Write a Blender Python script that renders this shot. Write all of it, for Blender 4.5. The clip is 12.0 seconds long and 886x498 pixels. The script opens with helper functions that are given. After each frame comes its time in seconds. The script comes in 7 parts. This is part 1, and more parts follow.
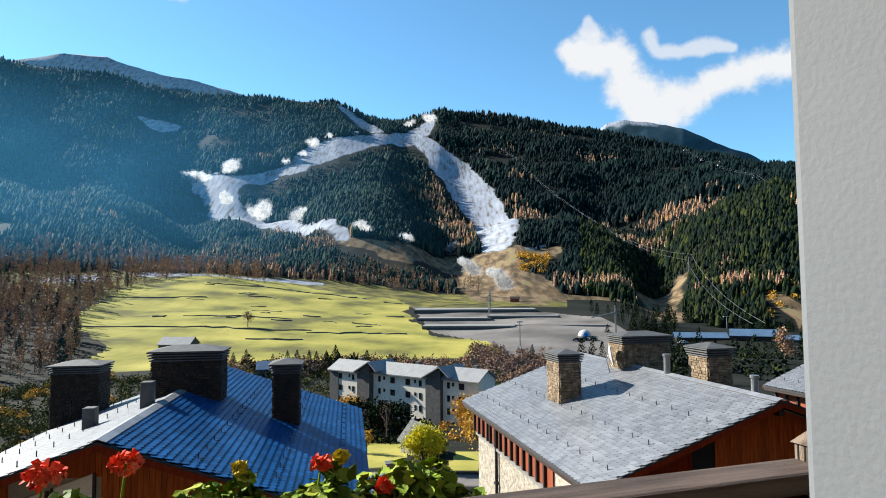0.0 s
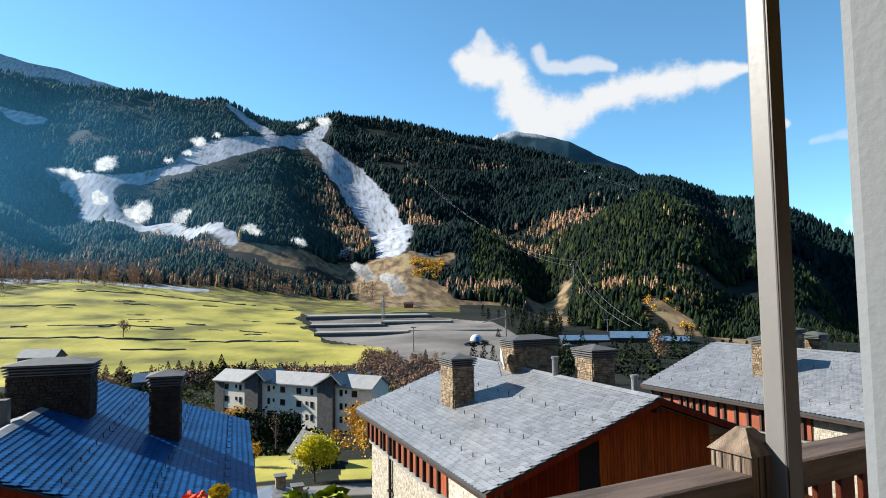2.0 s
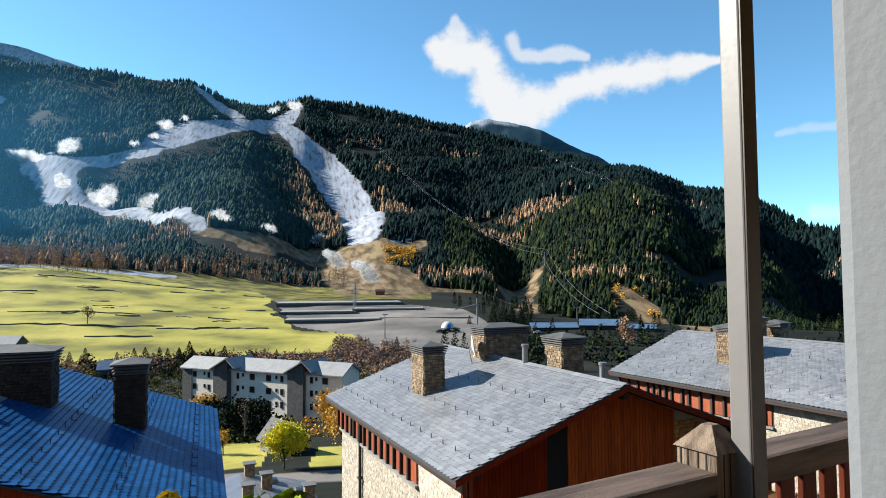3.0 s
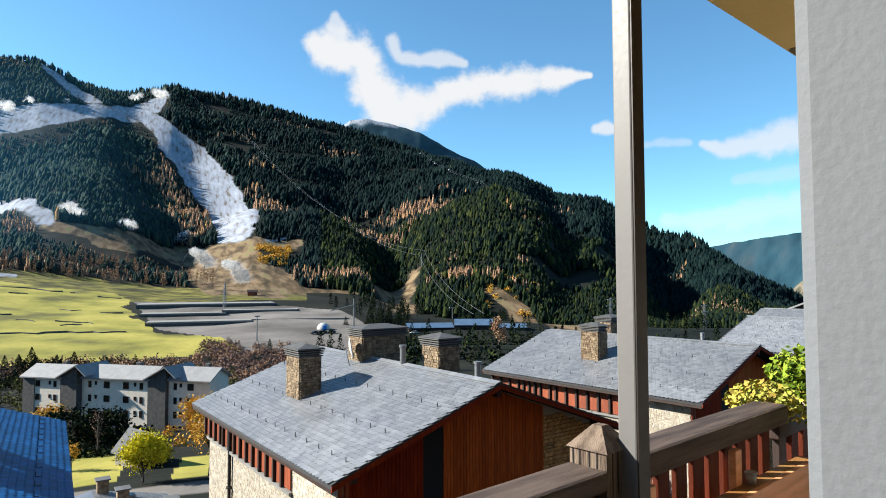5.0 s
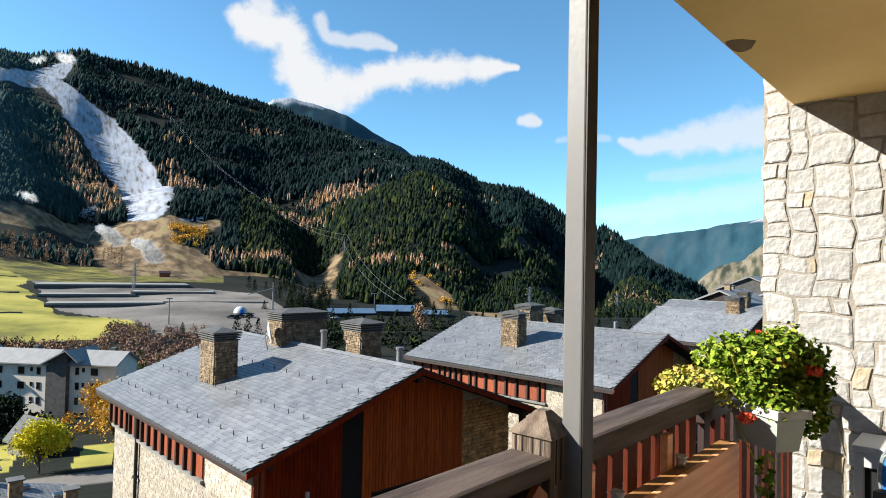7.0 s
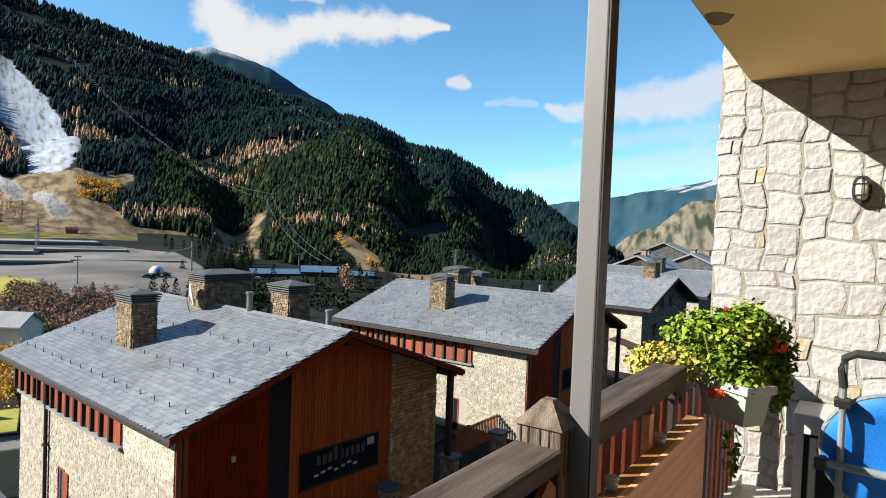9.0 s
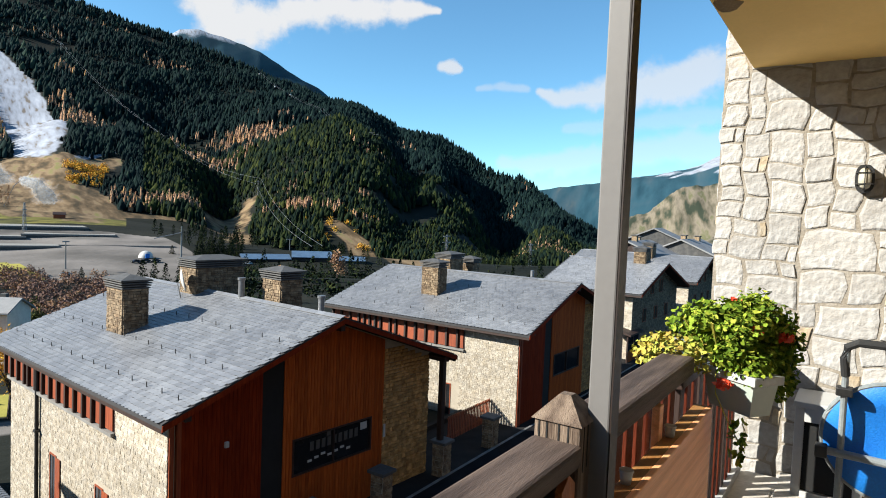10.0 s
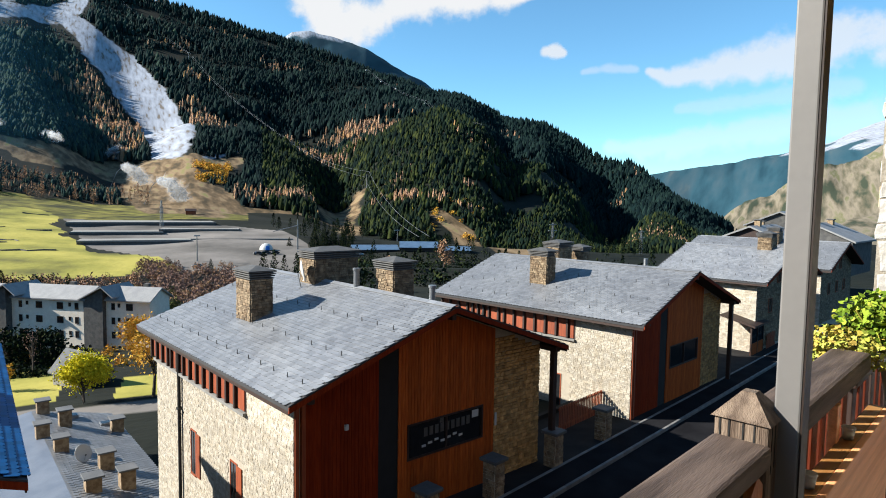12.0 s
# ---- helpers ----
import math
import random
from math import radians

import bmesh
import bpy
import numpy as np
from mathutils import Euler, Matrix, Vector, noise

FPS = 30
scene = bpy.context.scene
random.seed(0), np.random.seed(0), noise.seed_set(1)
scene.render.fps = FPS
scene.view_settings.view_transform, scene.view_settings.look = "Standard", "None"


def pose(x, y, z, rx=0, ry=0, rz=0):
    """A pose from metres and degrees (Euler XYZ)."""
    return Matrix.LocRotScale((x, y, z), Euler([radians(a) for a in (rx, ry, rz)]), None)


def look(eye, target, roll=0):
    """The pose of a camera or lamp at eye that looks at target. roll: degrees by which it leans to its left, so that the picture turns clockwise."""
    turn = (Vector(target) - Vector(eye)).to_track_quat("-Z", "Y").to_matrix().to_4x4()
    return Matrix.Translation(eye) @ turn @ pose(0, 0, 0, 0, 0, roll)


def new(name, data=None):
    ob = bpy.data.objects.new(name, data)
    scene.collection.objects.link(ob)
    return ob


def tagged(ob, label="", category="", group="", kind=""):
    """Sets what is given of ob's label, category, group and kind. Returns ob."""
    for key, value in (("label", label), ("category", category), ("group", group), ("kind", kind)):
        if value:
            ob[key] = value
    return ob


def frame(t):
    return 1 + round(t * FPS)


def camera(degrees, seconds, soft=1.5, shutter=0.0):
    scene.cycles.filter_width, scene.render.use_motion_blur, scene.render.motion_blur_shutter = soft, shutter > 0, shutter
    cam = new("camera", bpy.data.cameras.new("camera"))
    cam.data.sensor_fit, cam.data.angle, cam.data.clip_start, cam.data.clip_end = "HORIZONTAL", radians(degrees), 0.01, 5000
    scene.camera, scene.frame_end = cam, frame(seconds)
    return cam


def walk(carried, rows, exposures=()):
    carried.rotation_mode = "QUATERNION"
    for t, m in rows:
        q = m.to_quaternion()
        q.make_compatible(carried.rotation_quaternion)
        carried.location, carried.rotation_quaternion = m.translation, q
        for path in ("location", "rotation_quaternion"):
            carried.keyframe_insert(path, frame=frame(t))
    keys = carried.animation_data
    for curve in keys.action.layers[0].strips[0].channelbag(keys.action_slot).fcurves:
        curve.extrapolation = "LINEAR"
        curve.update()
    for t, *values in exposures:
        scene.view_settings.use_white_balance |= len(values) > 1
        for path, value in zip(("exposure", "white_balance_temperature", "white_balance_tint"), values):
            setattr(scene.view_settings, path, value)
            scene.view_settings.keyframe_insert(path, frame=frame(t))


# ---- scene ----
cam = camera(70.66, 12.0, soft=1.0)
# seconds, x, y, z, yaw, pitch, roll
PATH = [
    (0.0, 0.030, -0.010, 1.554, -0.65, 3.55, 0.42),
    (0.5, 0.023, 0.047, 1.550, -1.50, 4.51, 0.72),
    (1.0, 0.040, 0.110, 1.558, -2.42, 4.37, 0.25),
    (1.5, 0.045, 0.188, 1.580, -5.99, 4.53, 0.45),
    (2.0, 0.012, 0.199, 1.542, -10.33, 3.99, 0.67),
    (2.5, 0.018, 0.223, 1.565, -11.54, 3.47, 0.51),
    (3.0, 0.040, 0.248, 1.563, -12.91, 2.81, 0.38),
    (3.5, 0.016, 0.264, 1.575, -15.97, 2.64, 0.41),
    (5.5, -0.028, 0.300, 1.583, -26.11, 2.89, -0.10),
    (6.0, -0.033, 0.323, 1.575, -27.81, 2.81, -0.39),
    (6.5, -0.033, 0.372, 1.565, -29.39, 2.36, -0.67),
    (7.0, -0.022, 0.418, 1.557, -31.15, 1.64, -1.24),
    (9.0, -0.114, 0.660, 1.599, -37.87, -1.66, -2.23),
    (9.5, -0.120, 0.688, 1.614, -38.42, -2.38, -2.24),
    (10.0, -0.150, 0.728, 1.616, -38.69, -2.97, -2.30),
    (10.5, -0.190, 0.761, 1.623, -38.78, -3.33, -2.23),
    (11.0, -0.228, 0.801, 1.617, -38.29, -3.75, -2.08),
    (11.5, -0.270, 0.815, 1.618, -33.52, -4.10, -1.45),
    (12.0, -0.292, 0.819, 1.621, -29.15, -4.23, -0.94),
]
walk(cam, [(t, pose(x, y, z, 90 + p, r, w)) for t, x, y, z, w, p, r in PATH], ((0, 1.42, 6400, 8), (7.2, 1.42, 6400, 8), (9, 1.31, 6400, 8), (10.5, 1.34, 6400, 8), (12, 1.41, 6400, 8)))

# ---- world, sun ----
SUN_BEARING, SUN_EL = -61.0, 29.5
world = bpy.data.worlds.new("sky")
scene.world = world
world.use_nodes = True
_n = world.node_tree.nodes
_sky = _n.new("ShaderNodeTexSky")
_sky.sky_type, _sky.sun_disc = "NISHITA", False
_sky.sun_elevation, _sky.sun_rotation = radians(SUN_EL), radians(SUN_BEARING)
_sky.altitude, _sky.air_density, _sky.dust_density, _sky.ozone_density = 1800, 1.0, 0.35, 1.2
_n["Background"].inputs["Strength"].default_value = 0.073
_tint = _n.new("ShaderNodeVectorMath")
_tint.operation = "MULTIPLY"
_tint.inputs[1].default_value = (0.70, 1.07, 1.15)
world.node_tree.links.new(_sky.outputs[0], _tint.inputs[0])
world.node_tree.links.new(_tint.outputs[0], _n["Background"].inputs["Color"])
sun = new("sun", bpy.data.lights.new("sun", "SUN"))
sun.data.energy, sun.data.angle, sun.data.color = 5.0, radians(0.53), (1.0, 0.945, 0.85)
_s = Vector((math.sin(radians(SUN_BEARING)) * math.cos(radians(SUN_EL)), math.cos(radians(SUN_BEARING)) * math.cos(radians(SUN_EL)), math.sin(radians(SUN_EL))))
sun.matrix_world = look(_s * 100, (0, 0, 0))


# ---- materials ----
TONE = 0.53


def mat(name, c1, c2=None, scale=4.0, rough=0.8, bump=0.15, fine=45.0, metal=0.0, rand=0.0, stretch=(1, 1, 1), island=0.0, spec=0.5, dist=0.01, coord="Object", grain=0.28):
    """A surface in two colours mixed by coarse noise, shaded by fine grain, with fine relief."""
    c1, c2 = [TONE * c for c in c1], [TONE * c for c in (c2 or c1)]
    m = bpy.data.materials.new(name)
    m.use_nodes = True
    t = m.node_tree
    n, link = t.nodes, t.links.new
    b = n["Principled BSDF"]
    b.inputs["Metallic"].default_value = metal
    b.inputs["Specular IOR Level"].default_value = spec
    tc, mp = n.new("ShaderNodeTexCoord"), n.new("ShaderNodeMapping")
    if coord == "World":
        link(n.new("ShaderNodeNewGeometry").outputs["Position"], mp.inputs[0])
    else:
        link(tc.outputs[coord], mp.inputs[0])
    mp.inputs["Scale"].default_value = stretch
    big, small = n.new("ShaderNodeTexNoise"), n.new("ShaderNodeTexNoise")
    big.inputs["Scale"].default_value, big.inputs["Detail"].default_value = scale, 6
    small.inputs["Scale"].default_value, small.inputs["Detail"].default_value = fine, 5
    link(mp.outputs[0], big.inputs["Vector"]), link(mp.outputs[0], small.inputs["Vector"])
    ramp = n.new("ShaderNodeValToRGB")
    ramp.color_ramp.elements[0].position, ramp.color_ramp.elements[1].position = 0.36, 0.64
    ramp.color_ramp.elements[0].color, ramp.color_ramp.elements[1].color = (*c1, 1), (*c2, 1)
    link(big.outputs["Fac"], ramp.inputs[0])
    gain = n.new("ShaderNodeMapRange")
    gain.inputs["To Min"].default_value, gain.inputs["To Max"].default_value = 1 - grain, 1 + grain
    link(small.outputs["Fac"], gain.inputs["Value"])
    mul = n.new("ShaderNodeVectorMath")
    mul.operation = "SCALE"
    link(ramp.outputs[0], mul.inputs[0]), link(gain.outputs[0], mul.inputs["Scale"])
    out = mul.outputs[0]
    for amount, node, socket in ((rand, "ShaderNodeObjectInfo", "Random"), (island, "ShaderNodeNewGeometry", "Random Per Island")):
        if amount:
            r, v = n.new("ShaderNodeMapRange"), n.new("ShaderNodeVectorMath")
            r.inputs["To Min"].default_value, r.inputs["To Max"].default_value = 1 - amount, 1 + amount
            v.operation = "SCALE"
            link(n.new(node).outputs[socket], r.inputs["Value"])
            link(out, v.inputs[0]), link(r.outputs[0], v.inputs["Scale"])
            out = v.outputs[0]
    link(out, b.inputs["Base Color"])
    rr = n.new("ShaderNodeMapRange")
    rr.inputs["To Min"].default_value, rr.inputs["To Max"].default_value = max(0, rough - 0.1), min(1, rough + 0.1)
    link(small.outputs["Fac"], rr.inputs["Value"]), link(rr.outputs[0], b.inputs["Roughness"])
    if bump:
        bp = n.new("ShaderNodeBump")
        bp.inputs["Strength"].default_value, bp.inputs["Distance"].default_value = bump, dist
        link(small.outputs["Fac"], bp.inputs["Height"]), link(bp.outputs[0], b.inputs["Normal"])
    return m


def two_tone(name, colours, rough=0.9, island=True, fine=3.0):
    """A surface whose loose pieces each take a colour from a row of colours."""
    m = mat(name, colours[0], colours[0], rough=rough, bump=0, fine=fine, spec=0.05)
    t = m.node_tree
    n, link = t.nodes, t.links.new
    colours = [[0.8 * v for v in c] for c in colours]
    ramp = n.new("ShaderNodeValToRGB")
    ramp.color_ramp.interpolation = "LINEAR"
    e = ramp.color_ramp.elements
    e[0].position, e[0].color = 0, (*colours[0], 1)
    e[1].position, e[1].color = 1, (*colours[-1], 1)
    for k, c in enumerate(colours[1:-1], 1):
        e.new(k / (len(colours) - 1)).color = (*c, 1)
    if island:
        link(n.new("ShaderNodeNewGeometry").outputs["Random Per Island"], ramp.inputs[0])
    else:
        link(n.new("ShaderNodeObjectInfo").outputs["Random"], ramp.inputs[0])
    scaled = next(x for x in n if x.type == "VECT_MATH")
    link(ramp.outputs[0], scaled.inputs[0])
    return m


SLATE = mat("slate", (0.30, 0.31, 0.335), (0.37, 0.38, 0.40), 0.5, 0.42, 0.35, 30, rand=0.2, island=0.2, coord="World", spec=0.6)
# shaded copy of the slate: shade and sky blue are in the base colour
SLATE_SHADED = mat("shaded_blue_slate", (0.006, 0.08, 0.25), (0.014, 0.115, 0.34), 0.5, 0.36, 0.2, 30, rand=0.3, island=0.3, coord="World", spec=0.15)
SLATE_BED = mat("slate_bed", (0.045, 0.045, 0.05), (0.06, 0.06, 0.065), 3, 0.8)
STONE = mat("rubble_stone", (0.62, 0.53, 0.40), (0.79, 0.71, 0.59), 3.0, 0.9, 0.5, 22, rand=0.2, island=0.22, dist=0.02)
MORTAR = mat("mortar", (0.66, 0.58, 0.46), (0.58, 0.51, 0.41), 5, 0.95, 0.4, 60)
CHIM_STONE = mat("chimney_stone", (0.22, 0.14, 0.075), (0.46, 0.34, 0.21), 4, 0.9, 0.5, 25, island=0.35, dist=0.02)
DARK_MORTAR = mat("dark_mortar", (0.05, 0.038, 0.026), (0.08, 0.063, 0.045), 5, 0.95, 0.4, 60)
# dark brown stone, blackened further to put the stacks' shade into the colour
SHADED_STONE = mat("shaded_chimney_stone", (0.02, 0.012, 0.008), (0.065, 0.04, 0.022), 4, 0.9, 0.5, 25, island=0.4, dist=0.02)
CHIM_CAP = mat("chimney_slabs", (0.10, 0.10, 0.10), (0.15, 0.145, 0.14), 4, 0.7, 0.3, 30)
CLAD = mat("red_timber", (0.50, 0.095, 0.014), (0.72, 0.165, 0.028), 2.5, 0.6, 0.25, 30, rand=0.2, stretch=(6, 6, 0.6), spec=0.12)
CLAD_DARK = mat("dark_red_boards", (0.26, 0.028, 0.006), (0.38, 0.05, 0.010), 2.5, 0.6, 0.25, 30, rand=0.15, stretch=(6, 6, 0.6), spec=0.08)
CLAD_RED = mat("red_boards", (0.33, 0.055, 0.014), (0.48, 0.105, 0.025), 2.5, 0.6, 0.2, 30, rand=0.15, stretch=(6, 6, 0.6))
DARK_WOOD = mat("dark_timber", (0.035, 0.015, 0.010), (0.06, 0.026, 0.016), 3, 0.6, 0.2, 40, stretch=(3, 3, 0.5))
CONCRETE = mat("concrete", (0.30, 0.29, 0.27), (0.38, 0.37, 0.35), 2, 0.9, 0.2, 40)
RENDER_WALL = mat("cream_render", (1.26, 1.12, .93), (1.40, 1.26, 1.05), 1.5, 0.95, 0.15, 30, coord="World")
GREY_WALL = mat("grey_stone_wall", (0.10, 0.10, 0.10), (0.17, 0.165, 0.155), 1.5, 0.95, 0.3, 12, coord="World")
PLASTER = mat("grey_white_plaster", (0.235, 0.255, 0.28), (0.26, 0.28, 0.305), 3, 0.95, 0.2, 150, dist=0.004, grain=.10)
SOFFIT = mat("ochre_soffit_paint", (1.55, 1.05, 0.38), (1.7, 1.18, 0.46), 1.6, 0.85, 0.08, 50, grain=.06)
PALE_STONE = mat("pale_wall_stone", (0.58, 0.54, 0.49), (0.70, 0.68, 0.65), 7, 0.92, 0.55, 26, rand=0.12, island=0.12, dist=0.025)
OCHRE_STONE = mat("ochre_wall_stone", (0.58, 0.43, 0.25), (0.74, 0.64, 0.49), 6, 0.92, 0.55, 26, rand=0.15, island=0.15, dist=0.025)
PALE_MORTAR = mat("pale_mortar", (0.42, 0.36, 0.28), (0.56, 0.50, 0.42), 8, 0.95, 0.6, 60, dist=0.01)
OLD_WOOD = mat("weathered_timber", (0.065, 0.038, 0.026), (0.19, 0.13, 0.10), 5, 0.75, 0.6, 60, stretch=(0.6, 6, 6), dist=0.004)
RED_WOOD = mat("stained_timber", (0.10, 0.016, 0.006), (0.15, 0.027, 0.009), 5, 0.6, 0.3, 60, stretch=(4, 4, 0.5), rand=0.15, spec=0.15)
BOARD_WOOD = mat("varnished_board", (0.56, 0.25, 0.07), (0.76, 0.40, 0.14), 4, 0.5, 0.3, 50, stretch=(0.5, 5, 8), rand=0.1)
# lit copy of the board: warm bounced light is in the raised colour
LIT_BOARD = mat("lit_varnished_board", (1.4, 0.62, 0.26), (1.8, 0.95, 0.48), 3, 0.45, 0.4, 30, stretch=(0.4, 6, 9), dist=0.004)
WARM_STONE = mat("warm_gable_stone", (0.46, 0.24, 0.07), (0.80, 0.48, 0.18), 4, 0.9, 0.5, 25, rand=0.25, island=0.35, dist=0.02)
TUBE_GREY = mat("grey_tube_paint", (0.30, 0.34, 0.36), (0.38, 0.42, 0.43), 5, 0.35, 0.05, 60)
ORANGE_WOOD = mat("orange_timber", (0.55, 0.15, 0.03), (0.72, 0.26, 0.06), 4, 0.5, 0.3, 50, stretch=(5, 5, 0.5))
POST_METAL = mat("painted_steel_post", (0.25, 0.24, 0.23), (0.28, 0.265, 0.255), 1.5, 0.5, 0.02, 60, grain=.05)
BLACK_METAL = mat("black_metal", (0.02, 0.02, 0.02), (0.03, 0.03, 0.03), 3, 0.5, 0.05, 60)
STEEL = mat("galvanised_steel", (0.42, 0.44, 0.46), (0.52, 0.54, 0.56), 5, 0.4, 0.05, 60, metal=0.7)
WHITE_PAINT = mat("white_paint", (0.78, 0.78, 0.76), (0.82, 0.82, 0.80), 3, 0.5, 0.05, 40, grain=.08)
WHITE_PLASTIC = mat("white_plastic", (0.76, 0.78, 0.76), (0.80, 0.81, 0.79), 3, 0.35, 0.03, 40)
SAGE_PLASTIC = mat("pale_sage_plastic", (0.50, 0.58, 0.50), (0.58, 0.65, 0.57), 4, 0.35, 0.02, 40, grain=.06)
TILE = mat("grey_floor_tile", (0.80, 0.74, 0.65), (0.98, 0.90, 0.80), 4, 0.6, 0.15, 40, rand=0.1)
ASPHALT = mat("asphalt", (0.018, 0.018, 0.021), (0.03, 0.03, 0.034), 0.6, 0.95, 0.3, 20, coord="World", spec=0.02)
KERB = mat("kerb_concrete", (0.20, 0.20, 0.20), (0.28, 0.27, 0.26), 2, 0.9, 0.3, 30, rand=0.15)
BLUE_FABRIC = mat("blue_fabric", (0.008, 0.24, 0.95), (0.012, 0.30, 1.0), 4, 0.6, 0.2, 90)
FOAM = mat("black_foam", (0.015, 0.015, 0.015), (0.025, 0.025, 0.025), 8, 0.8, 0.2, 90)
DARK = mat("dark_interior", (0.012, 0.012, 0.012), (0.018, 0.018, 0.018), 2, 0.9, 0)
LEAF = two_tone("geranium_leaves", ((0.06, 0.11, 0.012), (0.13, 0.21, 0.02), (0.26, 0.36, 0.035), (0.42, 0.44, 0.06)), 0.6)
LEAF_DRY = two_tone("yellowed_leaves", ((0.60, 0.55, 0.09), (0.50, 0.34, 0.08), (0.36, 0.42, 0.07), (0.62, 0.60, 0.14)), 0.6)
PETAL = two_tone("red_petals", ((0.85, 0.05, 0.025), (0.95, 0.13, 0.06), (0.95, 0.25, 0.15)), 0.6)
PETAL_YELLOW = two_tone("yellow_petals", ((0.75, 0.55, 0.03), (0.70, 0.60, 0.08)), 0.6)
CONIFER = two_tone("conifer_needles", ((0.003, 0.009, 0.009), (0.008, 0.018, 0.011), (0.042, 0.052, 0.014), (0.003, 0.010, 0.010), (0.018, 0.030, 0.012)), 0.95)
# darker, bluer conifer copy: the upper slope's shade is in its colour
SHADE_PINE = two_tone("shade_pine", ((0.002, 0.007, 0.009), (0.005, 0.015, 0.016), (0.013, 0.028, 0.024), (0.003, 0.010, 0.012)), 0.95)
# conifer greens shifted to blue, so the haze is in the colour
HAZE_CONIFER = two_tone("haze_blue_conifer", ((0.010, 0.028, 0.030), (0.018, 0.042, 0.040), (0.038, 0.062, 0.042), (0.009, 0.027, 0.030)), 0.95)
LARCH = two_tone("autumn_larch", ((0.35, 0.205, 0.125), (0.44, 0.275, 0.17), (0.27, 0.165, 0.12), (0.46, 0.27, 0.11)), 0.95)
BARE = two_tone("bare_branches", ((0.20, 0.13, 0.11), (0.30, 0.19, 0.15), (0.13, 0.09, 0.08), (0.34, 0.21, 0.13)), 0.95)
GOLD = two_tone("golden_leaves", ((0.62, 0.33, 0.045), (0.76, 0.45, 0.07), (0.50, 0.25, 0.045)), 0.8)
LIME = two_tone("lime_leaves", ((0.62, 0.54, 0.02), (0.78, 0.66, 0.04), (0.46, 0.44, 0.02)), 0.8)
SCRUB = two_tone("scrub_leaves", ((0.06, 0.075, 0.02), (0.10, 0.11, 0.03), (0.16, 0.13, 0.05), (0.05, 0.06, 0.02)), 0.9)
BARK = mat("bark", (0.07, 0.05, 0.035), (0.11, 0.08, 0.06), 6, 0.95, 0.5, 30)
OLD_WOOD_UP = mat("weathered_upright_timber", (0.15, 0.095, 0.062), (0.38, 0.275, 0.195), 5, 0.8, 0.8, 50, stretch=(7, 7, 0.5), dist=0.006)
LETTERS = mat("dim_lettering", (0.10, 0.095, 0.085), (0.13, 0.12, 0.11), 3, 0.7, 0)
YARD = mat("dark_paving", (0.025, 0.025, 0.027), (0.045, 0.044, 0.043), 0.8, 0.95, 0.3, 12, coord="World", spec=0.1)
# brown taken near black, with the post's shade in the colour
SHADE_BROWN = mat("shade_brown", (0.022, 0.011, 0.007), (0.035, 0.017, 0.010), 3, 0.5, 0.1, 40)
SOIL = mat("potting_soil", (0.03, 0.022, 0.016), (0.05, 0.036, 0.026), 20, 0.95, 0.6, 90)
GLASS_DARK = mat("window_glass", (0.02, 0.022, 0.025), (0.03, 0.032, 0.035), 2, 0.08, 0)
LOW_ROOF = mat("blue_grey_slates", (0.15, 0.18, 0.24), (0.21, 0.24, 0.30), 0.8, 0.45, 0.4, 12, island=0.25, coord="World")
SNOW_ROOF = mat("pale_metal_roof", (0.17, 0.175, 0.185), (0.22, 0.225, 0.235), 1, 0.85, 0.1, 20, spec=.15)
ROOF_FAR = mat("far_slate_roof", (0.34, 0.34, 0.35), (0.42, 0.42, 0.42), 0.8, 0.7, 0.2, 6, coord="World")
BLUE_ROOF = mat("blue_roof", (0.10, 0.18, 0.30), (0.14, 0.24, 0.38), 0.5, 0.5, 0.1, 6, coord="World")


# ---- building helpers ----
def link_mesh(name, bm, material, parent=None, label=""):
    me = bpy.data.meshes.new(name)
    bm.normal_update()
    bm.to_mesh(me)
    bm.free()
    me.materials.append(material)
    ob = new(name, me)
    if parent is not None:
        ob.parent = parent
    if label:
        ob["label"] = label
    return ob


def part(name, bm, material, parent, label=""):
    return link_mesh(name, bm, material, parent, label)


def raw(name, verts, faces, material, parent=None, label=""):
    """A mesh object from arrays."""
    me = bpy.data.meshes.new(name)
    me.from_pydata([tuple(map(float, v)) for v in verts], [], [tuple(map(int, f)) for f in faces])
    me.materials.append(material)
    ob = new(name, me)
    if parent is not None:
        ob.parent = parent
    if label:
        ob["label"] = label
    return ob


def box(bm, x0, x1, y0, y1, z0, z1, bevel=0.0):
    v = [bm.verts.new((x, y, z)) for x in (x0, x1) for y in (y0, y1) for z in (z0, z1)]
    f = [bm.faces.new([v[i] for i in q]) for q in ((0, 1, 3, 2), (4, 6, 7, 5), (0, 4, 5, 1), (2, 3, 7, 6), (0, 2, 6, 4), (1, 5, 7, 3))]
    if bevel:
        bmesh.ops.bevel(bm, geom=list({e for g in f for e in g.edges}), offset=bevel, segments=2, profile=0.5, affect="EDGES")
    return v


def boxes(*rows, bevel=0.0):
    bm = bmesh.new()
    for r in rows:
        box(bm, *r, bevel=bevel)
    return bm


